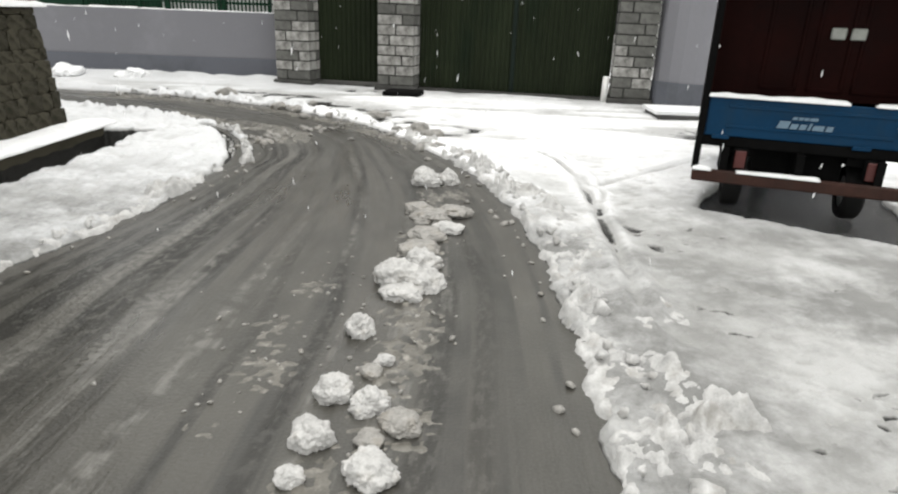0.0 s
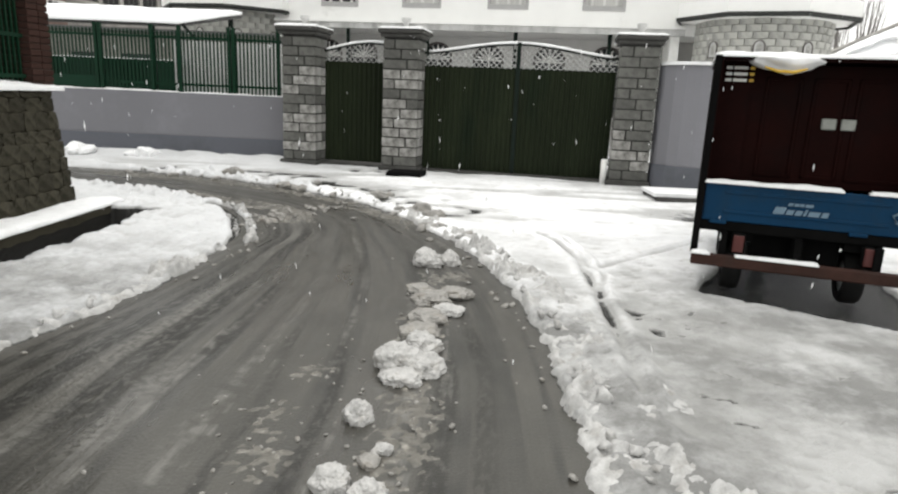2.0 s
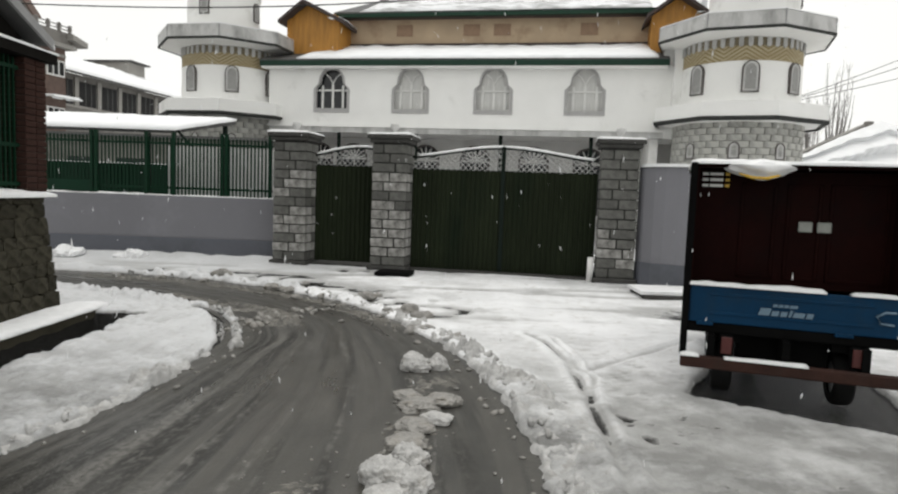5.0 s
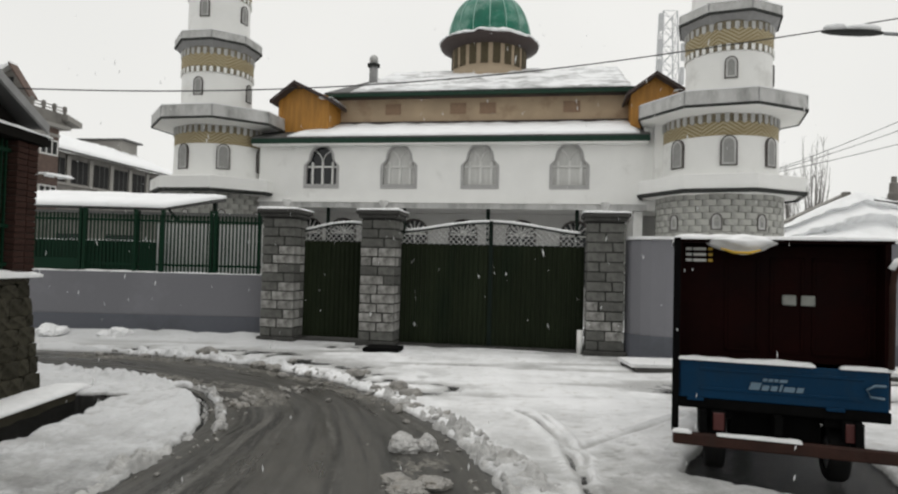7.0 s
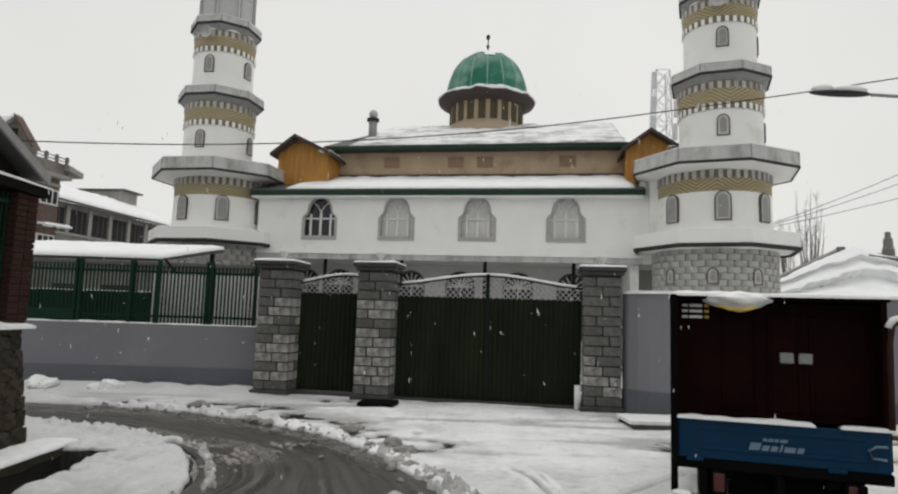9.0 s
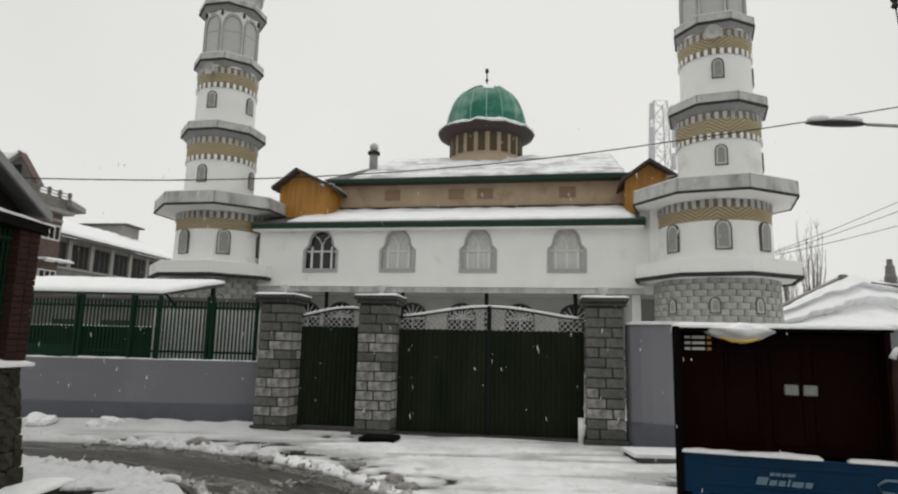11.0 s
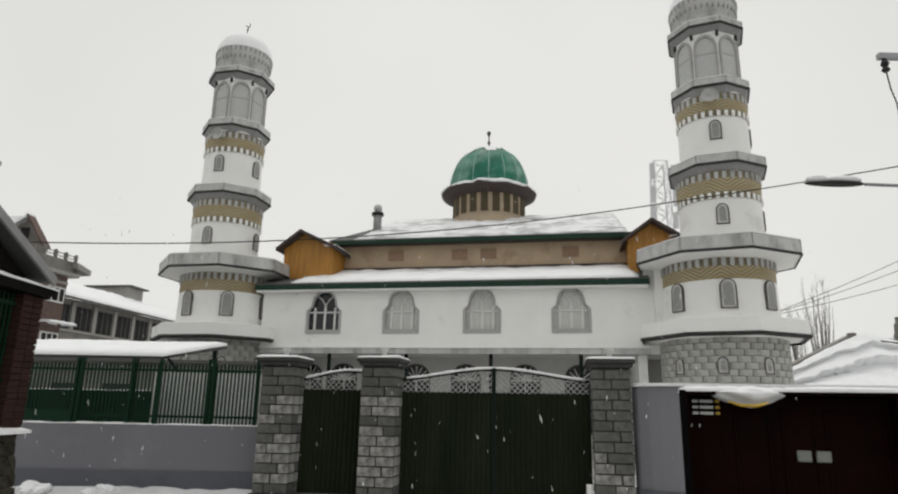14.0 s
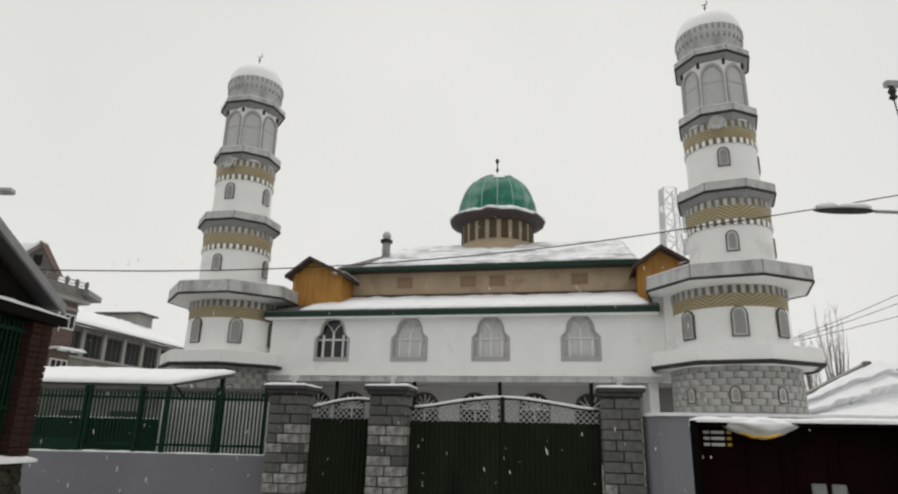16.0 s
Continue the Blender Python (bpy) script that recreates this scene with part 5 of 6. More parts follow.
# ---- minarets ----
def band_mat():
    m, t, b = node_mat("ochre_chevron_paint")
    N, L = t.nodes.new, t.links.new
    uv, sep = N("ShaderNodeUVMap"), N("ShaderNodeSeparateXYZ")
    L(uv.outputs[0], sep.inputs[0])
    def op(kind, a, c=None):
        n = N("ShaderNodeMath")
        n.operation = kind
        for k, w in enumerate((a, c)):
            if w is None:
                continue
            if isinstance(w, (int, float)):
                n.inputs[k].default_value = w
            else:
                L(w, n.inputs[k])
        return n.outputs[0]
    zig = op("PINGPONG", sep.outputs[0], 0.62)
    v = op("ADD", sep.outputs[1], op("MULTIPLY", zig, 0.62))
    stripe = op("PINGPONG", v, 0.062)
    r = N("ShaderNodeMapRange")
    r.inputs["From Min"].default_value, r.inputs["From Max"].default_value = 0.024, 0.036
    L(stripe, r.inputs["Value"])
    n = N("ShaderNodeTexNoise")
    n.inputs["Scale"].default_value = 2.5
    mx, mx2 = N("ShaderNodeMix"), N("ShaderNodeMix")
    mx.data_type = mx2.data_type = "RGBA"
    L(r.outputs[0], mx.inputs[0])
    mx.inputs[6].default_value, mx.inputs[7].default_value = (0.25, 0.19, 0.085, 1), (0.43, 0.375, 0.25, 1)
    nr = N("ShaderNodeMapRange")
    nr.inputs["From Min"].default_value, nr.inputs["From Max"].default_value, nr.inputs["To Max"].default_value = 0.45, 0.75, 0.6
    L(n.outputs["Fac"], nr.inputs["Value"])
    L(nr.outputs[0], mx2.inputs[0])
    L(mx.outputs[2], mx2.inputs[6])
    mx2.inputs[7].default_value = (0.29, 0.225, 0.12, 1)
    L(mx2.outputs[2], b.inputs["Base Color"])
    b.inputs["Roughness"].default_value = 0.7
    return m


BAND = band_mat()
LANTERN_PANE = mat("pale_grey_lantern_panel", (0.5, 0.51, 0.5), 0.6, spread=0.06)
# Gaps between brackets are a flat brown band, not cut back.
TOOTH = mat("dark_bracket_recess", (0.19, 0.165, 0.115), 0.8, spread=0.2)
OCT = math.pi / 8


def teeth(r, z0, z1, n, width):
    """A row of small brackets round a shaft."""
    bm = bmesh.new()
    for k in range(n):
        m = Matrix.Rotation(2 * math.pi * k / n, 4, "Z")
        pts = [(-width / 2, z1), (-width / 2, z0 + 0.05), (0, z0), (width / 2, z0 + 0.05), (width / 2, z1)]
        vs = [[bm.verts.new(m @ Vector((x, -rr, z))) for x, z in pts] for rr in (r - 0.02, r + 0.03)]
        bm.faces.new(vs[1])
        for i in range(5):
            j = (i + 1) % 5
            bm.faces.new((vs[0][i], vs[0][j], vs[1][j], vs[1][i]))
    bmesh.ops.recalc_face_normals(bm, faces=bm.faces)
    return bm


def tooth_row(name, bm, material, parent, label):
    ob = part(name, bm, material, parent, label)
    ob["kind"] = "stuff"
    return ob


def tower_window(parent, r, ang, z, w, h, at=Matrix.Identity(4)):
    m = at @ Matrix.Rotation(ang, 4, "Z")
    win = part("window", moved(plate(bmesh.new(), [arch(0, z, w, h, w * 0.6), arch(0, z + 0.035, w - 0.08, h - 0.07, w * 0.5)], -r - 0.03, -r + 0.06), m), WINDOW_EDGE, parent, "dark edged arched niche")
    part("border", moved(plate(bmesh.new(), [arch(0, z + 0.035, w - 0.08, h - 0.07, w * 0.5), arch(0, z + 0.09, w - 0.19, h - 0.19, w * 0.4)], -r - 0.022, -r + 0.05), m), PARAPET, win, "pale inner border")
    part("lattice", moved(plate(bmesh.new(), [arch(0, z + 0.08, w - 0.17, h - 0.16, w * 0.4)], -r - 0.012, -r + 0.04), m), GREY_PANEL, win, "grey lattice panel")


def gallery(parent, name, r_in, r_out, z0, z1, z2, dark, at):
    """Octagonal gallery: sloping soffit, edge line, parapet."""
    g = part(name, moved(lathe(bmesh.new(), [(r_out, z1), (r_out + 0.03, z1 + 0.04), (r_out, z2), (r_out - 0.1, z2 + 0.02), (r_in * 0.9, z2 - 0.02)], 8, OCT), at), PARAPET, parent, "weathered octagonal parapet")
    # With dark set the underside is grey, otherwise white like the wall.
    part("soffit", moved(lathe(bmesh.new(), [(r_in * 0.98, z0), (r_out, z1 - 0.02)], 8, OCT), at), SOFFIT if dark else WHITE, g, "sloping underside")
    part("edge_line", moved(lathe(bmesh.new(), [(r_out - 0.01, z1 - 0.05), (r_out + 0.045, z1 - 0.05), (r_out + 0.045, z1 + 0.03), (r_out, z1 + 0.03)], 8, OCT), at), DARK_TRIM, g, "dark edge line")
    part("snow_line", moved(lathe(bmesh.new(), [(r_out + 0.01, z2 + 0.005), (r_out, z2 + 0.04), (r_out - 0.12, z2 + 0.04), (r_out - 0.14, z2)], 8, OCT), at), SNOW, g, "thin white snow line")
    for k in range(8):
        m = at @ Matrix.Rotation(2 * math.pi * k / 8 + OCT, 4, "Z")
        part("corner_joint", moved(bmbox(-0.02, 0.02, -0.02, 0.02, z1 + 0.06, z2), m @ Matrix.Translation((r_out + 0.005, 0, 0))), SOFFIT, g)
    return g


def minaret(m, turn, off, low, mid, high, eight):
    O = Matrix.Translation((off * math.cos(radians(-11.5 - turn)), off * math.sin(radians(-11.5 - turn)), 0))
    T = Matrix.Rotation(radians(eight), 4, "Z")
    t = thing("minaret", m @ pose(0, 0, 0, 0, 0, turn), "white octagonal-galleried minaret with ochre chevron bands and small dome", "minaret", "minarets")
    base = part("base", moved(lathe(bmesh.new(), [(1.94, 0), (1.94, 4.3)], 40), O), MORTAR_PALE, t, "grey ashlar base", True)
    for row in range(14):
        z0 = 1.4 + row * 0.205
        for k in range(30):
            a = 2 * math.pi * (k + 0.5 * (row % 2)) / 30
            if math.sin(a) < 0.15:
                shared("ashlar", ASHLAR[(k * 7 + row * 3) % len(ASHLAR)], base, O @ Matrix.Rotation(a, 4, "Z") @ Matrix.Translation((1.95, 0, z0 + 0.1)))
    for a in (-40, 0, 40):
        tower_window(base, 1.97, radians(a), 3.1, 0.34, 0.52, O)
    part("skirt", moved(lathe(bmesh.new(), [(2.0, 4.22), (2.7, 4.3), (2.7, 4.78), (2.6, 4.81), (1.8, 4.82)], 8, OCT), O @ T), WHITE, t, "flared white skirt")
    part("skirt_edge", moved(lathe(bmesh.new(), [(2.6, 4.22), (2.74, 4.25), (2.74, 4.34), (2.68, 4.35)], 8, OCT), O @ T), DARK_TRIM, t)
    body = part("body", moved(lathe(bmesh.new(), [(1.84, 4.8), (1.78, 6.95)], 48), O), WHITE, t, smooth=True)
    part("band", moved(lathe(bmesh.new(), [(1.81, 6.1), (1.81, 6.8)], 48), O), BAND, body, "ochre chevron painted band", True)
    tooth_row("bracket_frieze", moved(teeth(1.82, 6.5, 6.82, 44, 0.13), O), PARAPET, body, "row of pale brackets")
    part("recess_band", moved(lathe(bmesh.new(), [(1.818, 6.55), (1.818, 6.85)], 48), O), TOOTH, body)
    for a in low:
        tower_window(body, 1.85, radians(a), 5.14, 0.5, 0.96, O)
    gallery(t, "lower_gallery", 1.8, 2.7, 6.78, 6.92, 7.38, False, O @ T)
    for name, r, z0, z1, ro, zb0, zb1, ztop, zg0, zg1, zg2, n, wz in (("shaft", 1.36, 7.3, 10.3, 1.66, 9.1, 9.82, 10.0, 9.8, 10.16, 10.48, 34, 8.04), ("upper_shaft", 1.19, 10.4, 13.3, 1.38, 12.16, 12.8, 13.0, 12.82, 13.18, 13.47, 30, 11.15)):
        s = part(name, lathe(bmesh.new(), [(r, z0), (r * 0.985, z1)], 48), WHITE, t, smooth=True)
        part("band", lathe(bmesh.new(), [(r + 0.02, zb0), (r + 0.02, zb1)], 48), BAND, s, "ochre chevron painted band", True)
        tooth_row("bracket_frieze", teeth(r + 0.015, zb1 - 0.2, zb1 + 0.06, n, 0.13), PARAPET, s, "row of pale brackets")
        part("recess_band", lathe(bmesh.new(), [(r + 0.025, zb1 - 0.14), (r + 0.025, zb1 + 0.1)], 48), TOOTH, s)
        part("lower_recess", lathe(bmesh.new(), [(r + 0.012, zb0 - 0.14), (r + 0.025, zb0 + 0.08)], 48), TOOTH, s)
        tooth_row("drop_frieze", teeth(r + 0.01, zb0 - 0.17, zb0 + 0.06, n, 0.12), WHITE, s, "row of white drops")
        for a in (mid if name == "shaft" else high):
            tower_window(s, r, radians(a), wz, 0.4, 0.72)
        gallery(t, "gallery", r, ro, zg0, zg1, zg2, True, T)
    horn = part("loudspeaker", moved(lathe(bmesh.new(), [(0.05, 0), (0.09, 0.15), (0.24, 0.34), (0.26, 0.35), (0.2, 0.3), (0.0, 0.16)], 16), Matrix.Rotation(radians(-30 if off > 0 else 0), 4, "Z") @ Matrix.Translation((0, -1.2, 12.68)) @ Matrix.Rotation(math.pi / 2, 4, "X")), PARAPET, t, "pale horn loudspeaker", True)
    lantern = part("lantern", lathe(bmesh.new(), [(1.12, 13.4), (1.1, 15.6)], 8, OCT), WHITE, t, "pale arcaded octagonal lantern")
    for k in range(8):
        a = 2 * math.pi * k / 8
        mm = Matrix.Rotation(a, 4, "Z")
        r = 1.03
        part("arch_rib", moved(plate(bmesh.new(), [arch(0, 13.5, 0.8, 1.8, 0.62), arch(0, 13.5, 0.66, 1.69, 0.55)], -r - 0.07, -r), mm), SURROUND, lantern, "grey arch moulding")
        part("arch_panel", moved(plate(bmesh.new(), [arch(0, 13.5, 0.66, 1.66, 0.53)], -r - 0.02, -r), mm), LANTERN_PANE, lantern)
        part("bar", moved(bmbox(-0.33, 0.33, -r - 0.03, -r, 14.5, 14.55), mm), SURROUND, lantern)
        part("pendant", moved(bmbox(-0.04, 0.04, -1.17, -1.08, 15.2, 15.4), mm @ Matrix.Rotation(OCT, 4, "Z")), DARK_TRIM, lantern)
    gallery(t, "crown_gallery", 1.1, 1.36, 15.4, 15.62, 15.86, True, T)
    part("neck", lathe(bmesh.new(), [(1.04, 15.8), (1.04, 16.2), (1.12, 16.35)], 40), PARAPET, t, smooth=True)
    cap = part("cap_dome", lathe(bmesh.new(), [(1.1, 16.3), (1.2, 16.6), (1.2, 16.9), (1.12, 17.25), (0.94, 17.55), (0.64, 17.8), (0.3, 17.94), (0.04, 18.0)], 40), PARAPET, t, "bulbous pale dome", True)
    part("dome_snow", lathe(bmesh.new(), [(1.2, 16.93), (1.14, 17.28), (0.96, 17.6), (0.66, 17.85), (0.3, 17.98), (0.0, 18.03)], 40), ROOF_SNOW, cap, "snow covering the dome", True)
    for zt in (16.37, 16.67):
        tooth_row("dome_fringe", teeth(1.15 if zt < 16.5 else 1.19, zt, zt + 0.22, 36, 0.07), SOFFIT, cap, "fringe of small carved drops")
    part("crescent", lathe(bmesh.new(), [(0.02, 17.95), (0.02, 18.38), (0.06, 18.42), (0.02, 18.47), (0.02, 18.6), (0.0, 18.62)], 8), DARK_TRIM, cap)
    bm = bmesh.new()
    tube(bm, [(0.1 * math.cos(a), 0, 18.66 + 0.1 * math.sin(a)) for a in np.linspace(-2.6, 1.0, 10)], 0.018, 5)
    part("moon", bm, DARK_TRIM, cap)
    return t


bm_a = []
for k in range(4):
    rnd = random.Random(k)
    b = bmbox(-0.03, 0.03, -0.198, 0.198, -0.096, 0.096, bevel=0.008)
    for v in b.verts:
        v.co += Vector((rnd.uniform(-0.012, 0.012), 0, 0))
    bm_a.append(mesh_of(b, "ashlar", STONE_COURSE))
ASHLAR = bm_a
minaret(pose(-9.24, 26.0, 0), 19.6, 0.33, (-50, 0, 50), (-31, 60), (-28, 50), 13)
minaret(pose(9.52, 21.5, 0) @ Matrix.Diagonal((1, 1, 0.985, 1)), -24, -0.27, (-41, 10, 56), (4, 94), (5, 95), 2)

# ---- parked three-wheel cargo carrier ----
TRUCK = pose(2.111, 5.673, 0.117, 0, 0, -19) @ Matrix.Diagonal((0.9765, 0.93, 0.93, 1))
truck = thing("cargo_carrier", TRUCK, "parked three-wheel cargo carrier, blue tailgate under a dark maroon box", "vehicle")
gate_bm = bmbox(0.02, 1.66, 0.0, 0.035, 0.6, 0.95, bevel=0.008)
tailgate = part("tailgate", gate_bm, TRUCK_BLUE, truck, "blue pressed-steel tailgate with ribs")
for z in (0.68, 0.86):
    part("rib", bmbox(0.2, 1.48, -0.012, 0.002, z, z + 0.03, bevel=0.005), TRUCK_BLUE, tailgate)
for x, w, z0, z1 in ((0.6, 0.085, 0.715, 0.78), (0.7, 0.055, 0.715, 0.76), (0.77, 0.05, 0.715, 0.76), (0.835, 0.02, 0.715, 0.775), (0.87, 0.085, 0.715, 0.76), (0.97, 0.05, 0.715, 0.76), (0.71, 0.035, 0.797, 0.822), (0.755, 0.035, 0.797, 0.822), (0.8, 0.03, 0.797, 0.822), (0.84, 0.06, 0.797, 0.822)):
    bm = bmbox(x, x + w, -0.016, -0.002, z0, z1)
    for v in bm.verts:
        v.co.x += 0.3 * (v.co.z - z0)
    part("badge_bar", bm, LETTER, tailgate, "pale slanted bar of a worn badge")
bm = tube(bmesh.new(), [(1.62, -0.02, 0.72), (1.52, -0.03, 0.73), (1.49, -0.03, 0.79), (1.55, -0.03, 0.83), (1.63, -0.02, 0.83)], 0.012, 6)
part("latch_loop", bm, LETTER, tailgate, "bright metal latch loop", True)
part("tailgate_snow", blanket(bmesh.new(), 0.0, 1.12, -0.03, 0.06, 0.955, 0.035, 0.03, 1.0, 0.9), SNOW, truck, "strip of white snow", True)
part("tailgate_snow", blanket(bmesh.new(), 1.3, 1.68, -0.03, 0.06, 0.955, 0.03, 0.03, 7.0, 0.9), SNOW, truck, "strip of white snow", True)
part("sill_beam", bmbox(0.0, 1.68, 0.01, 0.1, 0.5, 0.6, bevel=0.01), TRUCK_BLACK, truck)
part("bed", bmbox(0.0, 1.68, 0.1, 1.85, 0.52, 0.62), TRUCK_BLACK, truck)
for x in (0.1, 1.2):
    part("hinge", bmbox(x, x + 0.14, -0.02, 0.01, 0.575, 0.61, bevel=0.005), TRUCK_BLUE, truck)
rear = part("rear_panel", bmbox(0.3, 1.66, 0.3, 0.34, 0.95, 2.04), MAROON, truck, "dark maroon steel panel with pressed seams")
for x0, x1 in ((0.42, 0.72), (0.8, 1.08), (1.14, 1.6)):
    bm = bmesh.new()
    for a in ((x0, x1, 1.02, 1.05), (x0, x1, 1.9, 1.93), (x0, x0 + 0.03, 1.02, 1.93), (x1 - 0.03, x1, 1.02, 1.93)):
        box(bm, a[0], a[1], 0.285, 0.305, a[2], a[3], bevel=0.004)
    part("pressed_seam", bm, MAROON, rear)
for x in (0.9, 1.05):
    part("small_pane", bmbox(x, x + 0.115, 0.27, 0.29, 1.48, 1.58, bevel=0.01), PLATE_PALE, rear, "small pale pane")
side = part("side_panel", bmbox(0.0, 0.045, 0.0, 1.85, 0.62, 2.1), MAROON, truck, "dark maroon slatted side wall")
part("side_panel", bmbox(1.635, 1.68, 0.04, 1.85, 0.62, 2.06), MAROON, truck)
part("front_panel", bmbox(0.0, 1.68, 1.85, 1.9, 0.62, 2.1), MAROON, truck)
part("inner_corner", bmbox(0.045, 0.3, 0.26, 0.3, 0.95, 2.06), MAROON, truck)
part("corner_post", bmbox(-0.03, 0.03, -0.03, 0.03, 0.28, 2.1, bevel=0.008), TRUCK_BLACK, truck, "dark corner post")
for k in range(3):
    z = 1.88 + 0.055 * k
    part("vent_slat", bmbox(0.08, 0.255, 0.235, 0.262, z, z + 0.026), FRAME_WHITE, truck, "white vent slat")
    part("vent_end", bmbox(0.275, 0.31, 0.235, 0.262, z, z + 0.026), YELLOW, truck, "yellow vent slat end")
part("vent_bar", bmbox(0.13, 0.142, 0.228, 0.236, 1.88, 2.05), TRUCK_BLACK, truck)
part("top_cover", bmbox(-0.01, 1.7, 0.02, 1.9, 2.06, 2.09), MAROON, truck)
part("roof_snow", blanket(bmesh.new(), -0.03, 1.72, -0.02, 1.9, 2.09, 0.05, 0.07, 9.0, 0.6), SNOW, truck, "white snow on the box top", True)
bm = bmesh.new()
bmesh.ops.create_icosphere(bm, subdivisions=4, radius=1)
for v in bm.verts:
    p = v.co.copy()
    k = 1 + 0.2 * noise.noise(p * 1.8)
    v.co = Vector((0.56 + p.x * 0.3 * k, 0.1 + p.y * 0.2 * k, 2.07 + p.z * (0.07 if p.z > 0 else 0.12) * k * (1 - 0.4 * abs(p.x))))
tarp = part("tarpaulin", bm, SNOW, truck, "snow-laden bulge of a tarpaulin", True)
part("tarp_edge", tube(bmesh.new(), [(0.36, -0.07, 2.0), (0.46, -0.1, 1.965), (0.58, -0.1, 1.96), (0.68, -0.07, 1.99)], [0.008, 0.014, 0.014, 0.008], 8), YELLOW, tarp, "yellow tarpaulin edge", True)
bumper = part("bumper", bmbox(-0.02, 1.8, -0.16, -0.08, 0.19, 0.3, bevel=0.012), RUST, truck, "rusty brown steel bumper beam")
part("bumper_snow", blanket(bmesh.new(), -0.02, 0.14, -0.17, -0.08, 0.3, 0.03, 0.03, 2.0, 0.6), SNOW, bumper, "", True)
part("bumper_snow", blanket(bmesh.new(), 0.34, 1.0, -0.17, -0.08, 0.3, 0.025, 0.03, 5.0, 0.8), SNOW, bumper, "", True)
for x in (0.2, 0.8, 1.4):
    part("bumper_bracket", bmbox(x, x + 0.06, -0.1, 0.3, 0.27, 0.5), TRUCK_BLACK, truck)
for x in (0.3, 1.32):
    lamp_ = part("tail_lamp", bmbox(x, x + 0.12, -0.05, 0.03, 0.31, 0.5, bevel=0.012), TRUCK_BLACK, truck)
    part("lens", bmbox(x + 0.015, x + 0.105, -0.062, -0.048, 0.325, 0.485, bevel=0.006), RED_LAMP, lamp_, "dull red lens")
part("underbody", bmbox(0.48, 1.2, 0.2, 1.7, 0.2, 0.52), TRUCK_BLACK, truck)
part("mud_guard", bmbox(0.2, 0.48, 0.06, 0.7, 0.42, 0.5), TRUCK_BLACK, truck)
part("mud_guard", bmbox(1.2, 1.48, 0.06, 0.7, 0.42, 0.5), TRUCK_BLACK, truck)


def wheel(x, y):
    m = Matrix.Translation((x, y, 0.13)) @ Matrix.Rotation(math.pi / 2, 4, "Y")
    w = part("wheel", moved(lathe(bmesh.new(), [(0.15, -0.075), (0.23, -0.085), (0.256, -0.06), (0.256, 0.06), (0.23, 0.085), (0.15, 0.075)], 28), m), TYRE, truck, "worn black tyre", True)
    part("rim", moved(lathe(bmesh.new(), [(0.0, -0.03), (0.07, -0.05), (0.14, -0.04), (0.155, -0.065), (0.155, 0.065), (0.14, 0.04), (0.0, 0.03)], 20), m), STEEL, w, "", True)


wheel(0.35, 0.36)
wheel(1.34, 0.36)
wheel(0.84, 2.6)
part("axle", tube(bmesh.new(), [(0.35, 0.36, 0.13), (1.34, 0.36, 0.13)], 0.035, 8), TRUCK_BLACK, truck)
cab = bmesh.new()
box(cab, 0.14, 1.54, 1.95, 2.95, 0.38, 1.0, bevel=0.06)
box(cab, 0.2, 1.48, 1.95, 2.75, 1.0, 1.75, bevel=0.08)
part("cab", cab, TRUCK_BLUE, truck, "blue driver's cab")
part("windscreen", bmbox(0.28, 1.4, 2.74, 2.77, 1.08, 1.62), GLASS_DARK, truck)
part("grab_rail", tube(bmesh.new(), [(1.66, -0.05, 0.98), (1.66, -0.07, 1.7), (1.68, -0.07, 1.86), (1.74, -0.07, 1.9), (1.8, -0.07, 1.84)], 0.025, 8), RUST, truck, "curved rail with a snow tip", True)
part("rail_snow", tube(bmesh.new(), [(1.65, -0.07, 1.84), (1.69, -0.07, 1.91), (1.75, -0.07, 1.93), (1.81, -0.07, 1.88)], 0.03, 8), SNOW, truck, "", True)

# ---- roadside stone wall, railing and timber house ----
wall_s = thing("stone_wall", pose(0, 0, 0), "dark mossy rubble stone wall with snow along its top", "stone wall", kind="structure")
core = bmesh.new()
v = [core.verts.new(p) for p in ((-5.2, 8.42, -0.05), (-4.98, 2.0, -0.05), (-9.5, 2.0, -0.05), (-9.5, 9.3, -0.05), (-5.42, 8.52, 1.48), (-5.2, 2.0, 1.48), (-9.5, 2.0, 1.48), (-9.5, 9.3, 1.48))]
for q in ((0, 1, 5, 4), (1, 2, 6, 5), (2, 3, 7, 6), (3, 0, 4, 7), (4, 5, 6, 7)):
    core.faces.new([v[i] for i in q])
bmesh.ops.recalc_face_normals(core, faces=core.faces)
part("core", core, RUBBLE_JOINT, wall_s)
rnd = random.Random(21)
STONES = []
for k in range(8):
    bm = bmbox(-0.06, 0.07, -0.5, 0.5, -0.5, 0.5)
    bmesh.ops.subdivide_edges(bm, edges=bm.edges, cuts=1, use_grid_fill=True)
    for p in bm.verts:
        r = max(abs(p.co.y), abs(p.co.z)) * 2
        corner = abs(p.co.y) * abs(p.co.z) * 4
        p.co.y *= 1 - 0.16 * corner + rnd.uniform(-0.06, 0.06)
        p.co.z *= 1 - 0.16 * corner + rnd.uniform(-0.06, 0.06)
        p.co.x += (0.012 * (1 - r) + rnd.uniform(-0.012, 0.012)) if p.co.x > 0 else 0
    STONES.append(mesh_of(bm, "stone", RUBBLE))
z, k = 0.02, 0
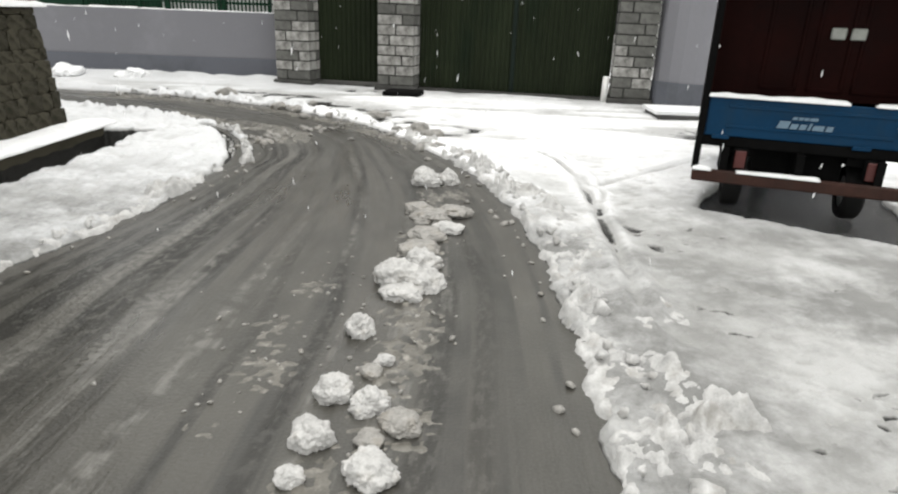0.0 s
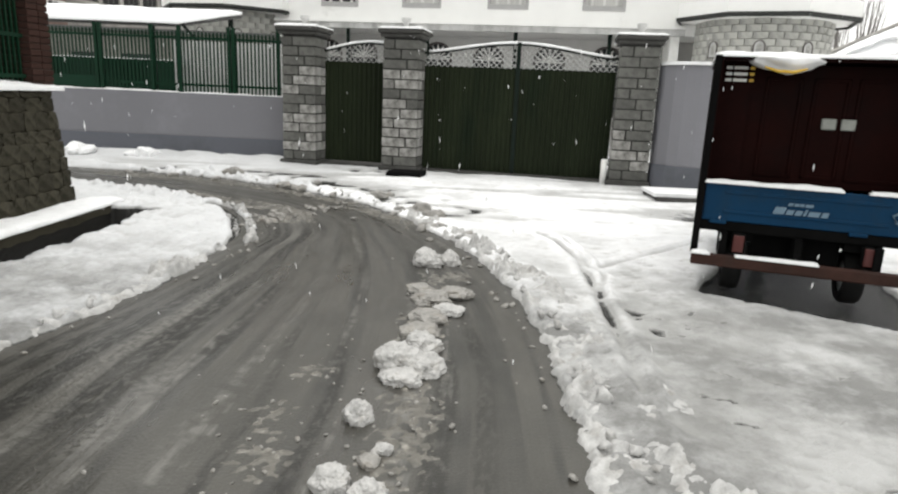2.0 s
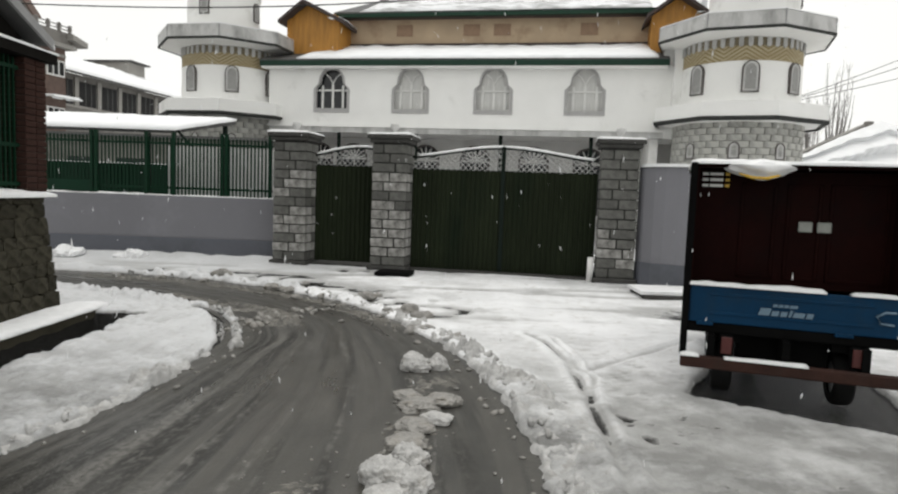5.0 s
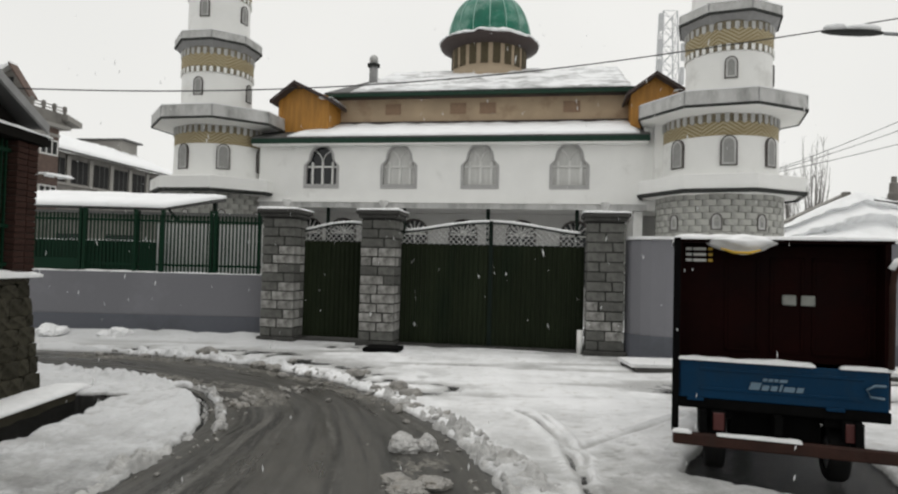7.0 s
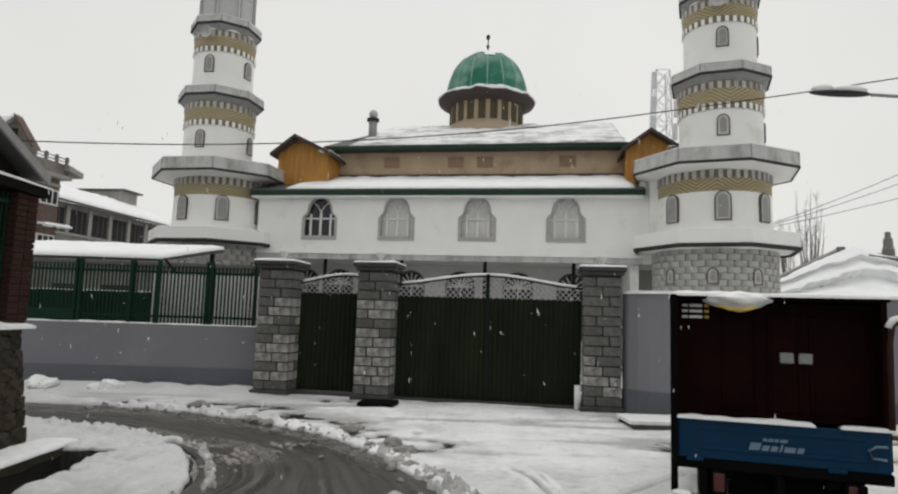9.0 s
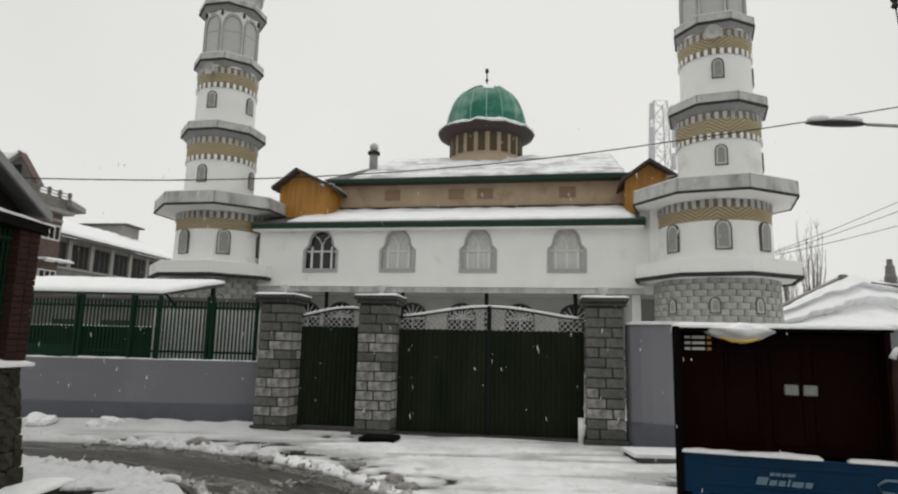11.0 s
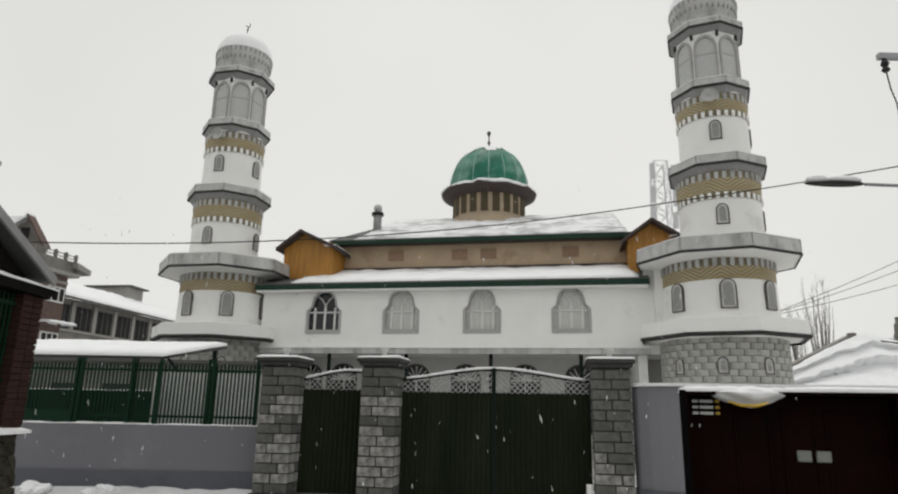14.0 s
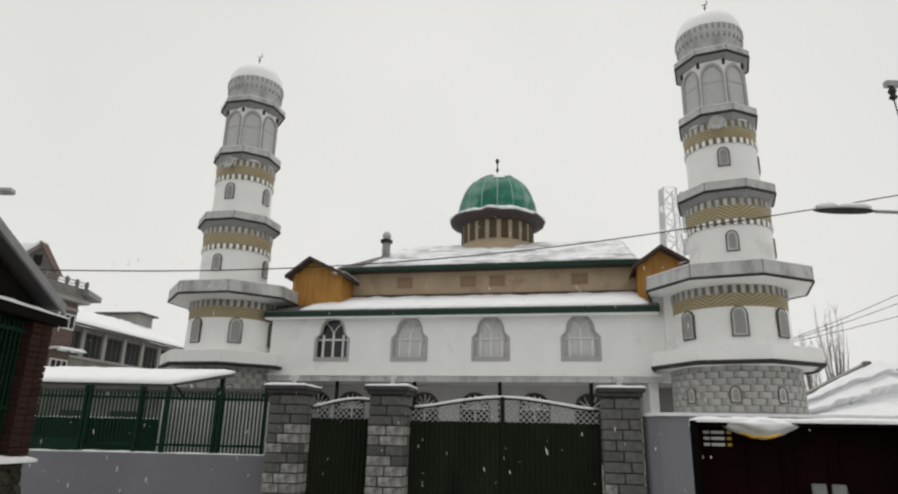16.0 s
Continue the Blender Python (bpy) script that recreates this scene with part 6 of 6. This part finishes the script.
while z < 1.4:
    h = rnd.uniform(0.13, 0.24)
    h = min(h, 1.5 - z)
    y = 8.46 - 0.03 * rnd.random()
    first = True
    while y > 4.5:
        w = rnd.uniform(0.14, 0.36)
        f = (z + h / 2) / 1.5
        x = -5.2 - 0.22 * f + (8.42 - y + w / 2) * 0.034
        shared("stone", STONES[rnd.randrange(8)], wall_s, Matrix.Translation((x, y - w / 2, z + h / 2)) @ Matrix.Diagonal((1, w * 1.02, h * (1.02 + 0.1 * rnd.random()), 1)))
        y -= w
    z += h
part("snow_cap", moved(blanket(bmesh.new(), -5.75, -5.22, 3.0, 8.6, 1.48, 0.1, 0.09, 5.0, 0.45), Matrix.Rotation(0.02, 4, "Z") @ Matrix.Translation((0.14, 0.1, 0))), SNOW, wall_s, "thick rim of white snow", True)

railing = thing("railing", pose(-5.45, 0, 0), "green iron bar railing on the stone wall", "railing")
bar = mesh_of(bmbox(-0.012, 0.012, -0.012, 0.012, 1.5, 3.2), "bar", FENCE_GREEN)
y = 8.05
while y > 3.5:
    shared("bar", bar, railing, pose(0, y, 0))
    y -= 0.085
for z in (1.62, 2.1, 3.05):
    part("rail", bmbox(-0.02, 0.02, 3.5, 8.12, z, z + 0.045), FENCE_GREEN, railing)
brick_mesh = [mesh_of(bmbox(-0.105, 0.105, -0.1, 0.1, -0.034, 0.034, bevel=0.006), "brick", BRICK)]
column = thing("brick_pillar", pose(-5.56, 8.33, 0), "square red brick pillar under the eave", "pillar")
part("core", bmbox(-0.19, 0.19, -0.19, 0.19, 1.48, 3.2), BRICK_JOINT, column)
z, k = 1.54, 0
while z < 3.18:
    for dx in (-0.1075, 0.1075):
        for dy in (-0.105, 0.105):
            shared("brick", brick_mesh[0], column, pose(dx + 0.004 * ((k * 7) % 3 - 1), dy, z, 0, 0, 0))
    z += 0.078
    k += 1

house = thing("timber_house", pose(0, 0, 0), "dark timber roadside house with gabled tin roof and snowy eave", "house")
part("wall", bmbox(-9, -6.0, 2, 8.55, 1.48, 3.3), SHED_DARK, house)
part("eave_beam", bmbox(-9, -5.28, 3.0, 8.68, 3.22, 3.34), SHED_DARK, house)
part("eave_snow", blanket(bmesh.new(), -5.6, -5.26, 3.0, 8.7, 3.34, 0.05, 0.06, 3.0, 0.6), SNOW, house, "strip of white snow", True)
gable_bm = bmesh.new()
vs = [gable_bm.verts.new(p) for p in ((-5.5, 8.6, 3.34), (-5.5, 3.2, 3.34), (-5.5, 5.9, 4.62))]
f = gable_bm.faces.new(vs)
r = bmesh.ops.extrude_face_region(gable_bm, geom=[f])["geom"]
bmesh.ops.translate(gable_bm, verts=[g for g in r if isinstance(g, bmesh.types.BMVert)], vec=(-0.1, 0, 0))
bmesh.ops.recalc_face_normals(gable_bm, faces=gable_bm.faces)
part("gable", gable_bm, SHED_DARK, house)
for ya, za in ((8.6, 3.5), (3.1, 3.5)):
    part("roof", sheet(bmesh.new(), [(-5.3, ya, za), (-5.3, 5.9, 4.74), (-9, 5.9, 4.74), (-9, ya, za)], 0.06), TIN, house, "grey tin roof slope")
    part("rake_board", moved(sheet(bmesh.new(), [(0, ya, za), (0, 5.9, 4.74), (-0.04, 5.9, 4.74), (-0.04, ya, za)], 0.12), Matrix.Translation((-5.26, 0, 0.01))), SOFFIT, house, "grey weathered rake board")

# ---- houses beyond the yard ----
brick_house = thing("brick_house", pose(-21.68, 34, 0, 0, 0, 79.5), "brown brick house with balcony balusters and snowy gabled attic", "house")
part("wall", bmbox(-4, 2.05, 0.25, 8, -0.2, 8.75), HOUSE_BRICK, brick_house)
part("balcony_slab", bmbox(-4.2, 2.4, -0.2, 8.2, 8.75, 8.95), HOUSE_CONC, brick_house)
part("parapet", bmbox(-4.1, 2.27, 0.0, 0.15, 8.95, 9.62), HOUSE_GREY, brick_house)
part("parapet", bmbox(2.12, 2.27, 0.15, 8.1, 8.95, 9.62), HOUSE_GREY, brick_house)
for k in range(6):
    x = -1.6 + 0.76 * k
    part("parapet_post", lathe(bmesh.new(), [(0.0, 9.6), (0.12, 9.62), (0.08, 9.72), (0.13, 9.86), (0.09, 9.95), (0.12, 10.02), (0.0, 10.1)], 10), HOUSE_GREY, brick_house, smooth=True).location = (x, 0.07, 0)
for z in (9.74, 9.92):
    part("parapet_rail", bmbox(-4.0, 2.2, 0.05, 0.09, z, z + 0.05), HOUSE_GREY, brick_house)
part("corner_canopy", sheet(bmesh.new(), [(1.9, -0.4, 9.55), (3.0, -0.4, 9.3), (3.0, 3.5, 9.3), (1.9, 3.5, 9.55)], 0.3), HOUSE_CONC, brick_house)
part("lintel_course", bmbox(-4, 2.07, 0.2, 0.25, 8.3, 8.45), HOUSE_CONC, brick_house)
BACK = pose(-21.68, 34, 0, 0, 0, 79.5).inverted()
attic = part("attic", moved(plate(bmesh.new(), [[(-25.6, 8.95), (-22.5, 8.95), (-22.5, 10.4), (-23.5, 11.9), (-24.6, 11.15), (-25.6, 10.4)]], 35.0, 35.25), BACK), HOUSE_GREY, brick_house, "gabled grey attic")
part("attic_window", moved(bmbox(-23.95, -23.5, 34.94, 35.0, 10.75, 11.35), BACK), HOUSE_GLASS, attic)
part("attic_roof", moved(sheet(bmesh.new(), [(-23.55, 34.6, 12.12), (-22.35, 34.6, 10.3), (-22.35, 35.3, 10.3), (-23.55, 35.3, 12.12)], 0.16), BACK), HOUSE_BRICK, attic, "bare dark roof slope")
part("attic_roof", moved(sheet(bmesh.new(), [(-26.2, 34.6, 10.15), (-23.5, 34.6, 12.1), (-23.5, 35.3, 12.12), (-26.2, 35.3, 12.12)], 0.16), BACK), ROOF_SNOW, attic, "snowy roof slope")
for x, z in ((1.3, 7.22), (-0.9, 7.22), (1.3, 4.7), (-0.9, 4.7), (1.3, 2.0)):
    w = part("window", bmbox(x - 0.62, x + 0.62, 0.17, 0.25, z, z + 0.86), FRAME_WHITE, brick_house, "white framed window")
    for dx in (-0.39, 0, 0.39):
        part("pane", bmbox(x + dx - 0.14, x + dx + 0.14, 0.15, 0.18, z + 0.08, z + 0.78), HOUSE_GLASS, w)
part("window_hood", blanket(bmesh.new(), 0.4, 2.35, -0.55, 0.25, 6.02, 0.15, 0.1, 1.0, 0.4), ROOF_SNOW, brick_house, "snowy window hood", True)

low_house = thing("long_grey_house", pose(-24.2, 40.1, 0.3, 0, 0, 81.6), "long low grey house with dark window row and snowy roof", "house")
part("wall", bmbox(-2.5, 13, 0.0, 7, -0.5, 8.0), HOUSE_GREY, low_house)
for k in range(6):
    x = -0.6 + 2.1 * k
    w = part("window", bmbox(x, x + 1.5, -0.03, 0.0, 6.1, 7.6), HOUSE_GLASS, low_house, "dark window")
    for q in (0.5, 1.0):
        part("mullion", bmbox(x + q - 0.03, x + q + 0.03, -0.06, -0.03, 6.1, 7.6), TIN, w)
    part("jamb", bmbox(x + 1.6, x + 1.95, -0.1, 0.0, 5.9, 7.8), HOUSE_CONC, low_house)
part("ledge", bmbox(-2.5, 13, -0.15, 0, 5.9, 6.05), HOUSE_CONC, low_house)
part("roof", sheet(bmesh.new(), [(-2.6, -0.8, 8.0), (13.6, -0.8, 8.0), (13.6, 4, 9.9), (-2.6, 4, 9.9)], 0.15), TIN, low_house)
part("roof_snow", blanket(bmesh.new(), -2.6, 13.6, -0.8, 4, 8.0, 0.2, 0.3, 4.0, 0.6, 0.396), ROOF_SNOW, low_house, "thick white snow", True)
part("roof_box", bmbox(11.2, 13.3, 3.4, 7.4, 8.0, 10.75), HOUSE_CONC, low_house, "grey concrete water tank room")
part("roof_box_lid", bmbox(11.0, 13.5, 3.0, 7.8, 10.75, 10.87), TIN, low_house)

# ---- snowy roofs, trees and mast to the east ----
roofs = thing("snow_roofed_house", pose(19.2, 30, 0), "low house under thick lumpy white snow", "house")
part("wall", bmbox(-3.1, 4.5, -2.4, 4, -0.2, 3.0), HOUSE_GREY, roofs)


def crest(x):
    return float(np.interp(x, [-4.4, -3.2, -1.6, 0, 1.8, 4.6], [3.5, 4.1, 4.9, 5.58, 5.15, 4.7]))


part("roof", sheet(bmesh.new(), [(-4.2, -3.0, 2.5), (4.6, -3.0, 2.5), (4.6, 0.4, 4.0), (0.0, 0.4, 4.8)], 0.12), TIN, roofs)
part("roof", sheet(bmesh.new(), [(0.0, 0.45, 4.8), (4.6, 0.45, 4.0), (4.6, 4.6, 2.9), (-4.3, 4.6, 2.9)], 0.12), TIN, roofs)
bm = bmesh.new()
g = []
for i in range(90):
    g.append([])
    x = -4.4 + 9.0 * i / 89
    l1 = 0.56 + 0.14 * noise.noise(Vector((x * 0.8, 4, 0))) + 0.06 * noise.noise(Vector((x * 3.1, 7, 0)))
    l2 = 0.83 + 0.09 * noise.noise(Vector((x * 0.7, 9, 0))) + 0.04 * noise.noise(Vector((x * 2.7, 2, 0)))
    for j in range(90):
        v_ = j / 89
        n1 = noise.noise(Vector((x * 1.1, v_ * 4, 3)))
        n2 = noise.noise(Vector((x * 3.0, v_ * 9, 5)))
        s1, s2 = min(1, max(0, (v_ - l1) / 0.025)), min(1, max(0, (v_ - l2) / 0.025))
        y = -3.3 + 3.8 * v_ - 0.55 * s1 - 0.42 * s2
        z = 2.95 + (crest(x) - 2.95) * v_ + 0.11 * n1 + 0.045 * n2 - 0.24 * (1 - s1) * v_ / l1 + 0.06 * s2
        g[i].append(bm.verts.new((x, y, z)))
for i in range(89):
    for j in range(89):
        bm.faces.new((g[i][j], g[i + 1][j], g[i + 1][j + 1], g[i][j + 1]))
part("roof_snow", bm, ROOF_SNOW, roofs, "thick slumping white snow in ledges", True)
part("ridge_vent", bmbox(-0.12, 0.22, 0.4, 0.7, 5.4, 5.72, bevel=0.04), HOUSE_GREY, roofs)
part("rake_edge", sheet(bmesh.new(), [(-3.3, 0.55, 4.02), (-0.1, 0.55, 5.56), (-0.1, 0.75, 5.62), (-3.3, 0.75, 4.08)], 0.1), HOUSE_CONC, roofs)
part("chimney", lathe(bmesh.new(), [(0.3, 4.6), (0.27, 5.7), (0.22, 5.75), (0.2, 6.2), (0.13, 6.25), (0.13, 6.52), (0.0, 6.52)], 8), HOUSE_GREY, roofs).location = (2.4, 0.6, 0)
gate_house = thing("tin_lean_to", pose(19.85, 29.6, 0), "dark tin lean-to roof beside the snowy house", "lean-to")
part("roof", sheet(bmesh.new(), [(-0.2, -0.5, 5.22), (2.8, -0.5, 4.95), (2.8, 0.8, 5.2), (0.35, 0.8, 5.6)], 0.12), TIN, gate_house)
part("wall", bmbox(0.3, 2.4, 0.0, 0.6, -0.2, 5.05), HOUSE_GREY, gate_house)


def poplar(x, y, height, spread, seed):
    rnd = random.Random(seed)
    t = thing("bare_tree", pose(x, y, 0), "leafless upright tree, bark paled for haze", "tree", "bare trees")
    part("trunk", tube(bmesh.new(), [(0, 0, 0), (0.05, 0, height * 0.3), (0.0, 0.05, height * 0.55)], [0.2, 0.15, 0.1], 8), BARK, t, "", True)
    bm = bmesh.new()
    for k in range(26):
        a, z = rnd.uniform(0, 6.28), rnd.uniform(0.12, 0.5) * height
        d = spread * rnd.uniform(0.4, 1.0)
        top = min(height, z + rnd.uniform(0.35, 0.6) * height)
        pts = [(0, 0, z), (d * 0.6 * math.cos(a), d * 0.6 * math.sin(a), z + (top - z) * 0.3), (d * 0.9 * math.cos(a), d * 0.9 * math.sin(a), z + (top - z) * 0.65), (d * math.cos(a + 0.2), d * math.sin(a + 0.2), top)]
        tube(bm, pts, [0.05, 0.035, 0.022, 0.008], 5)
        for q in range(7):
            f = rnd.uniform(0.25, 0.95)
            p = Vector(pts[1]).lerp(Vector(pts[3]), f)
            b = rnd.uniform(0, 6.28)
            l = rnd.uniform(0.25, 0.6)
            tube(bm, [p, p + Vector((l * 0.5 * math.cos(b), l * 0.5 * math.sin(b), l * 1.4))], [0.012, 0.005], 4)
    part("crown", bm, BARK, t, "thin upright bare branches")


poplar(26.1, 45, 11.6, 1.0, 1)
poplar(24.5, 45, 9.3, 0.6, 2)
mast = thing("telecom_mast", pose(24.2, 70, 0), "lattice telecom mast with antennas, steel paled for haze", "mast")
for sx in (-1, 1):
    for sy in (-1, 1):
        part("leg", tube(bmesh.new(), [(sx * 1.6, sy * 1.6, 0), (sx * 0.75, sy * 0.75, 30)], 0.07, 5), MAST, mast)
bm = bmesh.new()
for k in range(15):
    z0, z1 = 2.0 * k, 2.0 * k + 2
    a, b = 1.6 - 0.85 * z0 / 30, 1.6 - 0.85 * z1 / 30
    for p, q in (((-1, -1), (1, -1)), ((1, -1), (1, 1)), ((1, 1), (-1, 1)), ((-1, 1), (-1, -1))):
        tube(bm, [(p[0] * a, p[1] * a, z0), (q[0] * b, q[1] * b, z1)], 0.035, 4)
        tube(bm, [(q[0] * a, q[1] * a, z0), (p[0] * b, p[1] * b, z1)], 0.035, 4)
        tube(bm, [(p[0] * b, p[1] * b, z1), (q[0] * b, q[1] * b, z1)], 0.035, 4)
part("bracing", bm, MAST, mast)
for k, (x, z) in enumerate(((-1.2, 27.6), (1.2, 27.4), (-1.25, 24.8), (1.25, 24.4), (-1.3, 22.6), (1.2, 21.8))):
    part("antenna", bmbox(x - 0.2, x + 0.2, -1.3, -1.0, z, z + 1.9, bevel=0.04), MAST, mast)

# ---- poles, lamps and wires ----
pole = thing("utility_pole", pose(9.35, 9.9, 0), "steel utility pole with crossarm and insulators", "utility pole")
part("shaft", tube(bmesh.new(), [(0, 0, 0), (0, 0, 9.0)], [0.12, 0.08], 12), STEEL, pole, smooth=True)
part("crossarm", bmbox(-1.95, 0.6, -0.05, 0.05, 7.85, 7.95), STEEL, pole)
for x in (-1.85, -1.4):
    part("insulator", lathe(bmesh.new(), [(0.03, 7.6), (0.07, 7.64), (0.04, 7.7), (0.07, 7.76), (0.03, 7.85)], 10), DARK_TRIM, pole).matrix_basis = pose(x, 0, 0)
part("drop_wire", tube(bmesh.new(), [(-1.85, 0, 7.65), (-1.82, 0, 7.3), (-1.74, 0.02, 7.05), (-1.72, 0, 6.4)], 0.012, 5), CABLE, pole)
lamp = thing("street_lamp", pose(9.35, 9.9, 0), "flat street lamp head with snow on a long arm", "street lamp")
part("arm", tube(bmesh.new(), [(-0.1, 0, 5.5), (-2.5, 0, 5.56)], 0.03, 8), STEEL, lamp, smooth=True)
head_bm = bmesh.new()
bmesh.ops.create_icosphere(head_bm, subdivisions=3, radius=1)
for v in head_bm.verts:
    v.co = Vector((-3.0 + v.co.x * 0.5, v.co.y * 0.13, 5.56 + v.co.z * 0.035 * (1.0 + 0.4 * v.co.x)))
part("head", head_bm, DARK_TRIM, lamp, "dark lamp housing", True)
for x, w in ((-3.28, 0.18), (-2.85, 0.3)):
    bm = bmesh.new()
    bmesh.ops.create_icosphere(bm, subdivisions=3, radius=1)
    for v in bm.verts:
        v.co = Vector((x + v.co.x * w, v.co.y * 0.12, 5.62 + v.co.z * 0.075 * (1 + 0.2 * noise.noise(v.co * 2))))
    part("snow", bm, SNOW, lamp, "cap of snow", True)
lamp_w = thing("street_lamp", pose(-9.6, 9.7, 0), "grey street lamp head on an arm above the house", "street lamp")
part("pole", tube(bmesh.new(), [(0, 0, 0), (0, 0, 5.65)], 0.07, 10), STEEL, lamp_w, smooth=True)
part("arm", tube(bmesh.new(), [(0, 0, 5.5), (2.05, 0, 5.58)], 0.03, 8), STEEL, lamp_w, smooth=True)
part("head", bmbox(1.95, 2.43, -0.08, 0.08, 5.53, 5.63, bevel=0.03), PARAPET, lamp_w)

def slung():
    pts = []
    for x in np.linspace(-9.6, 9.35, 40):
        y = 11.0 - 1.3 * max(0, (-x - 5) / 4.6) - 1.1 * max(0, (x - 4) / 5.35)
        pts.append((x * (1 if x < 4 else 1), y, 1.8 + (2.8 + 0.0086 * (x + 6.5) ** 2) * y / 11))
    return pts


wire = thing("overhead_wire", pose(0, 0, 0), "sagging black overhead cable across the street", "wire", "overhead wires")
part("cable", tube(bmesh.new(), slung(), 0.011, 5), CABLE, wire)
far_pole = thing("far_pole", pose(24, 25, 0), "distant pole carrying three wires", "utility pole")
part("shaft", tube(bmesh.new(), [(0, 0, 0), (0, 0, 11)], 0.1, 8), STEEL, far_pole, smooth=True)
for dz in (0.0, -0.38, -0.95):
    wire = thing("overhead_wire", pose(0, 0, 0), "thin distant overhead wire", "wire", "overhead wires")
    part("cable", tube(bmesh.new(), [(x, 25, 5.5 + (2.49 + dz) * ((x - 12) / 6.18) ** 1.12) for x in np.linspace(12.0, 24, 16)], 0.012, 5), CABLE, wire)


def snowfall():
    """Snowflakes in the air over the street."""
    rnd = random.Random(77)
    verts, faces = [], []
    for _ in range(300):
        y = rnd.uniform(2.5, 12.0)
        x, z = rnd.uniform(-0.62, 0.62) * y, rnd.uniform(0.5, 1.7 + 0.4 * y)
        if math.hypot(x, y) < 2.2:
            continue
        r, l = rnd.uniform(0.002, 0.0042), rnd.uniform(0.008, 0.026)
        o = len(verts)
        lean = rnd.uniform(-0.3, 0.3) * l
        verts += [(x + r, y, z), (x, y + r, z), (x - r, y, z), (x, y - r, z), (x + lean, y, z + l), (x - lean, y, z - l)]
        faces += [(o + a, o + b, o + 4) for a, b in ((0, 1), (1, 2), (2, 3), (3, 0))] + [(o + b, o + a, o + 5) for a, b in ((0, 1), (1, 2), (2, 3), (3, 0))]
    me = bpy.data.meshes.new("snowfall")
    me.from_pydata(verts, [], faces)
    me.materials.append(ROOF_SNOW)
    tagged(new("snowfall", me), "sparse white snowflakes falling over the street", "snowfall", kind="stuff")


snowfall()
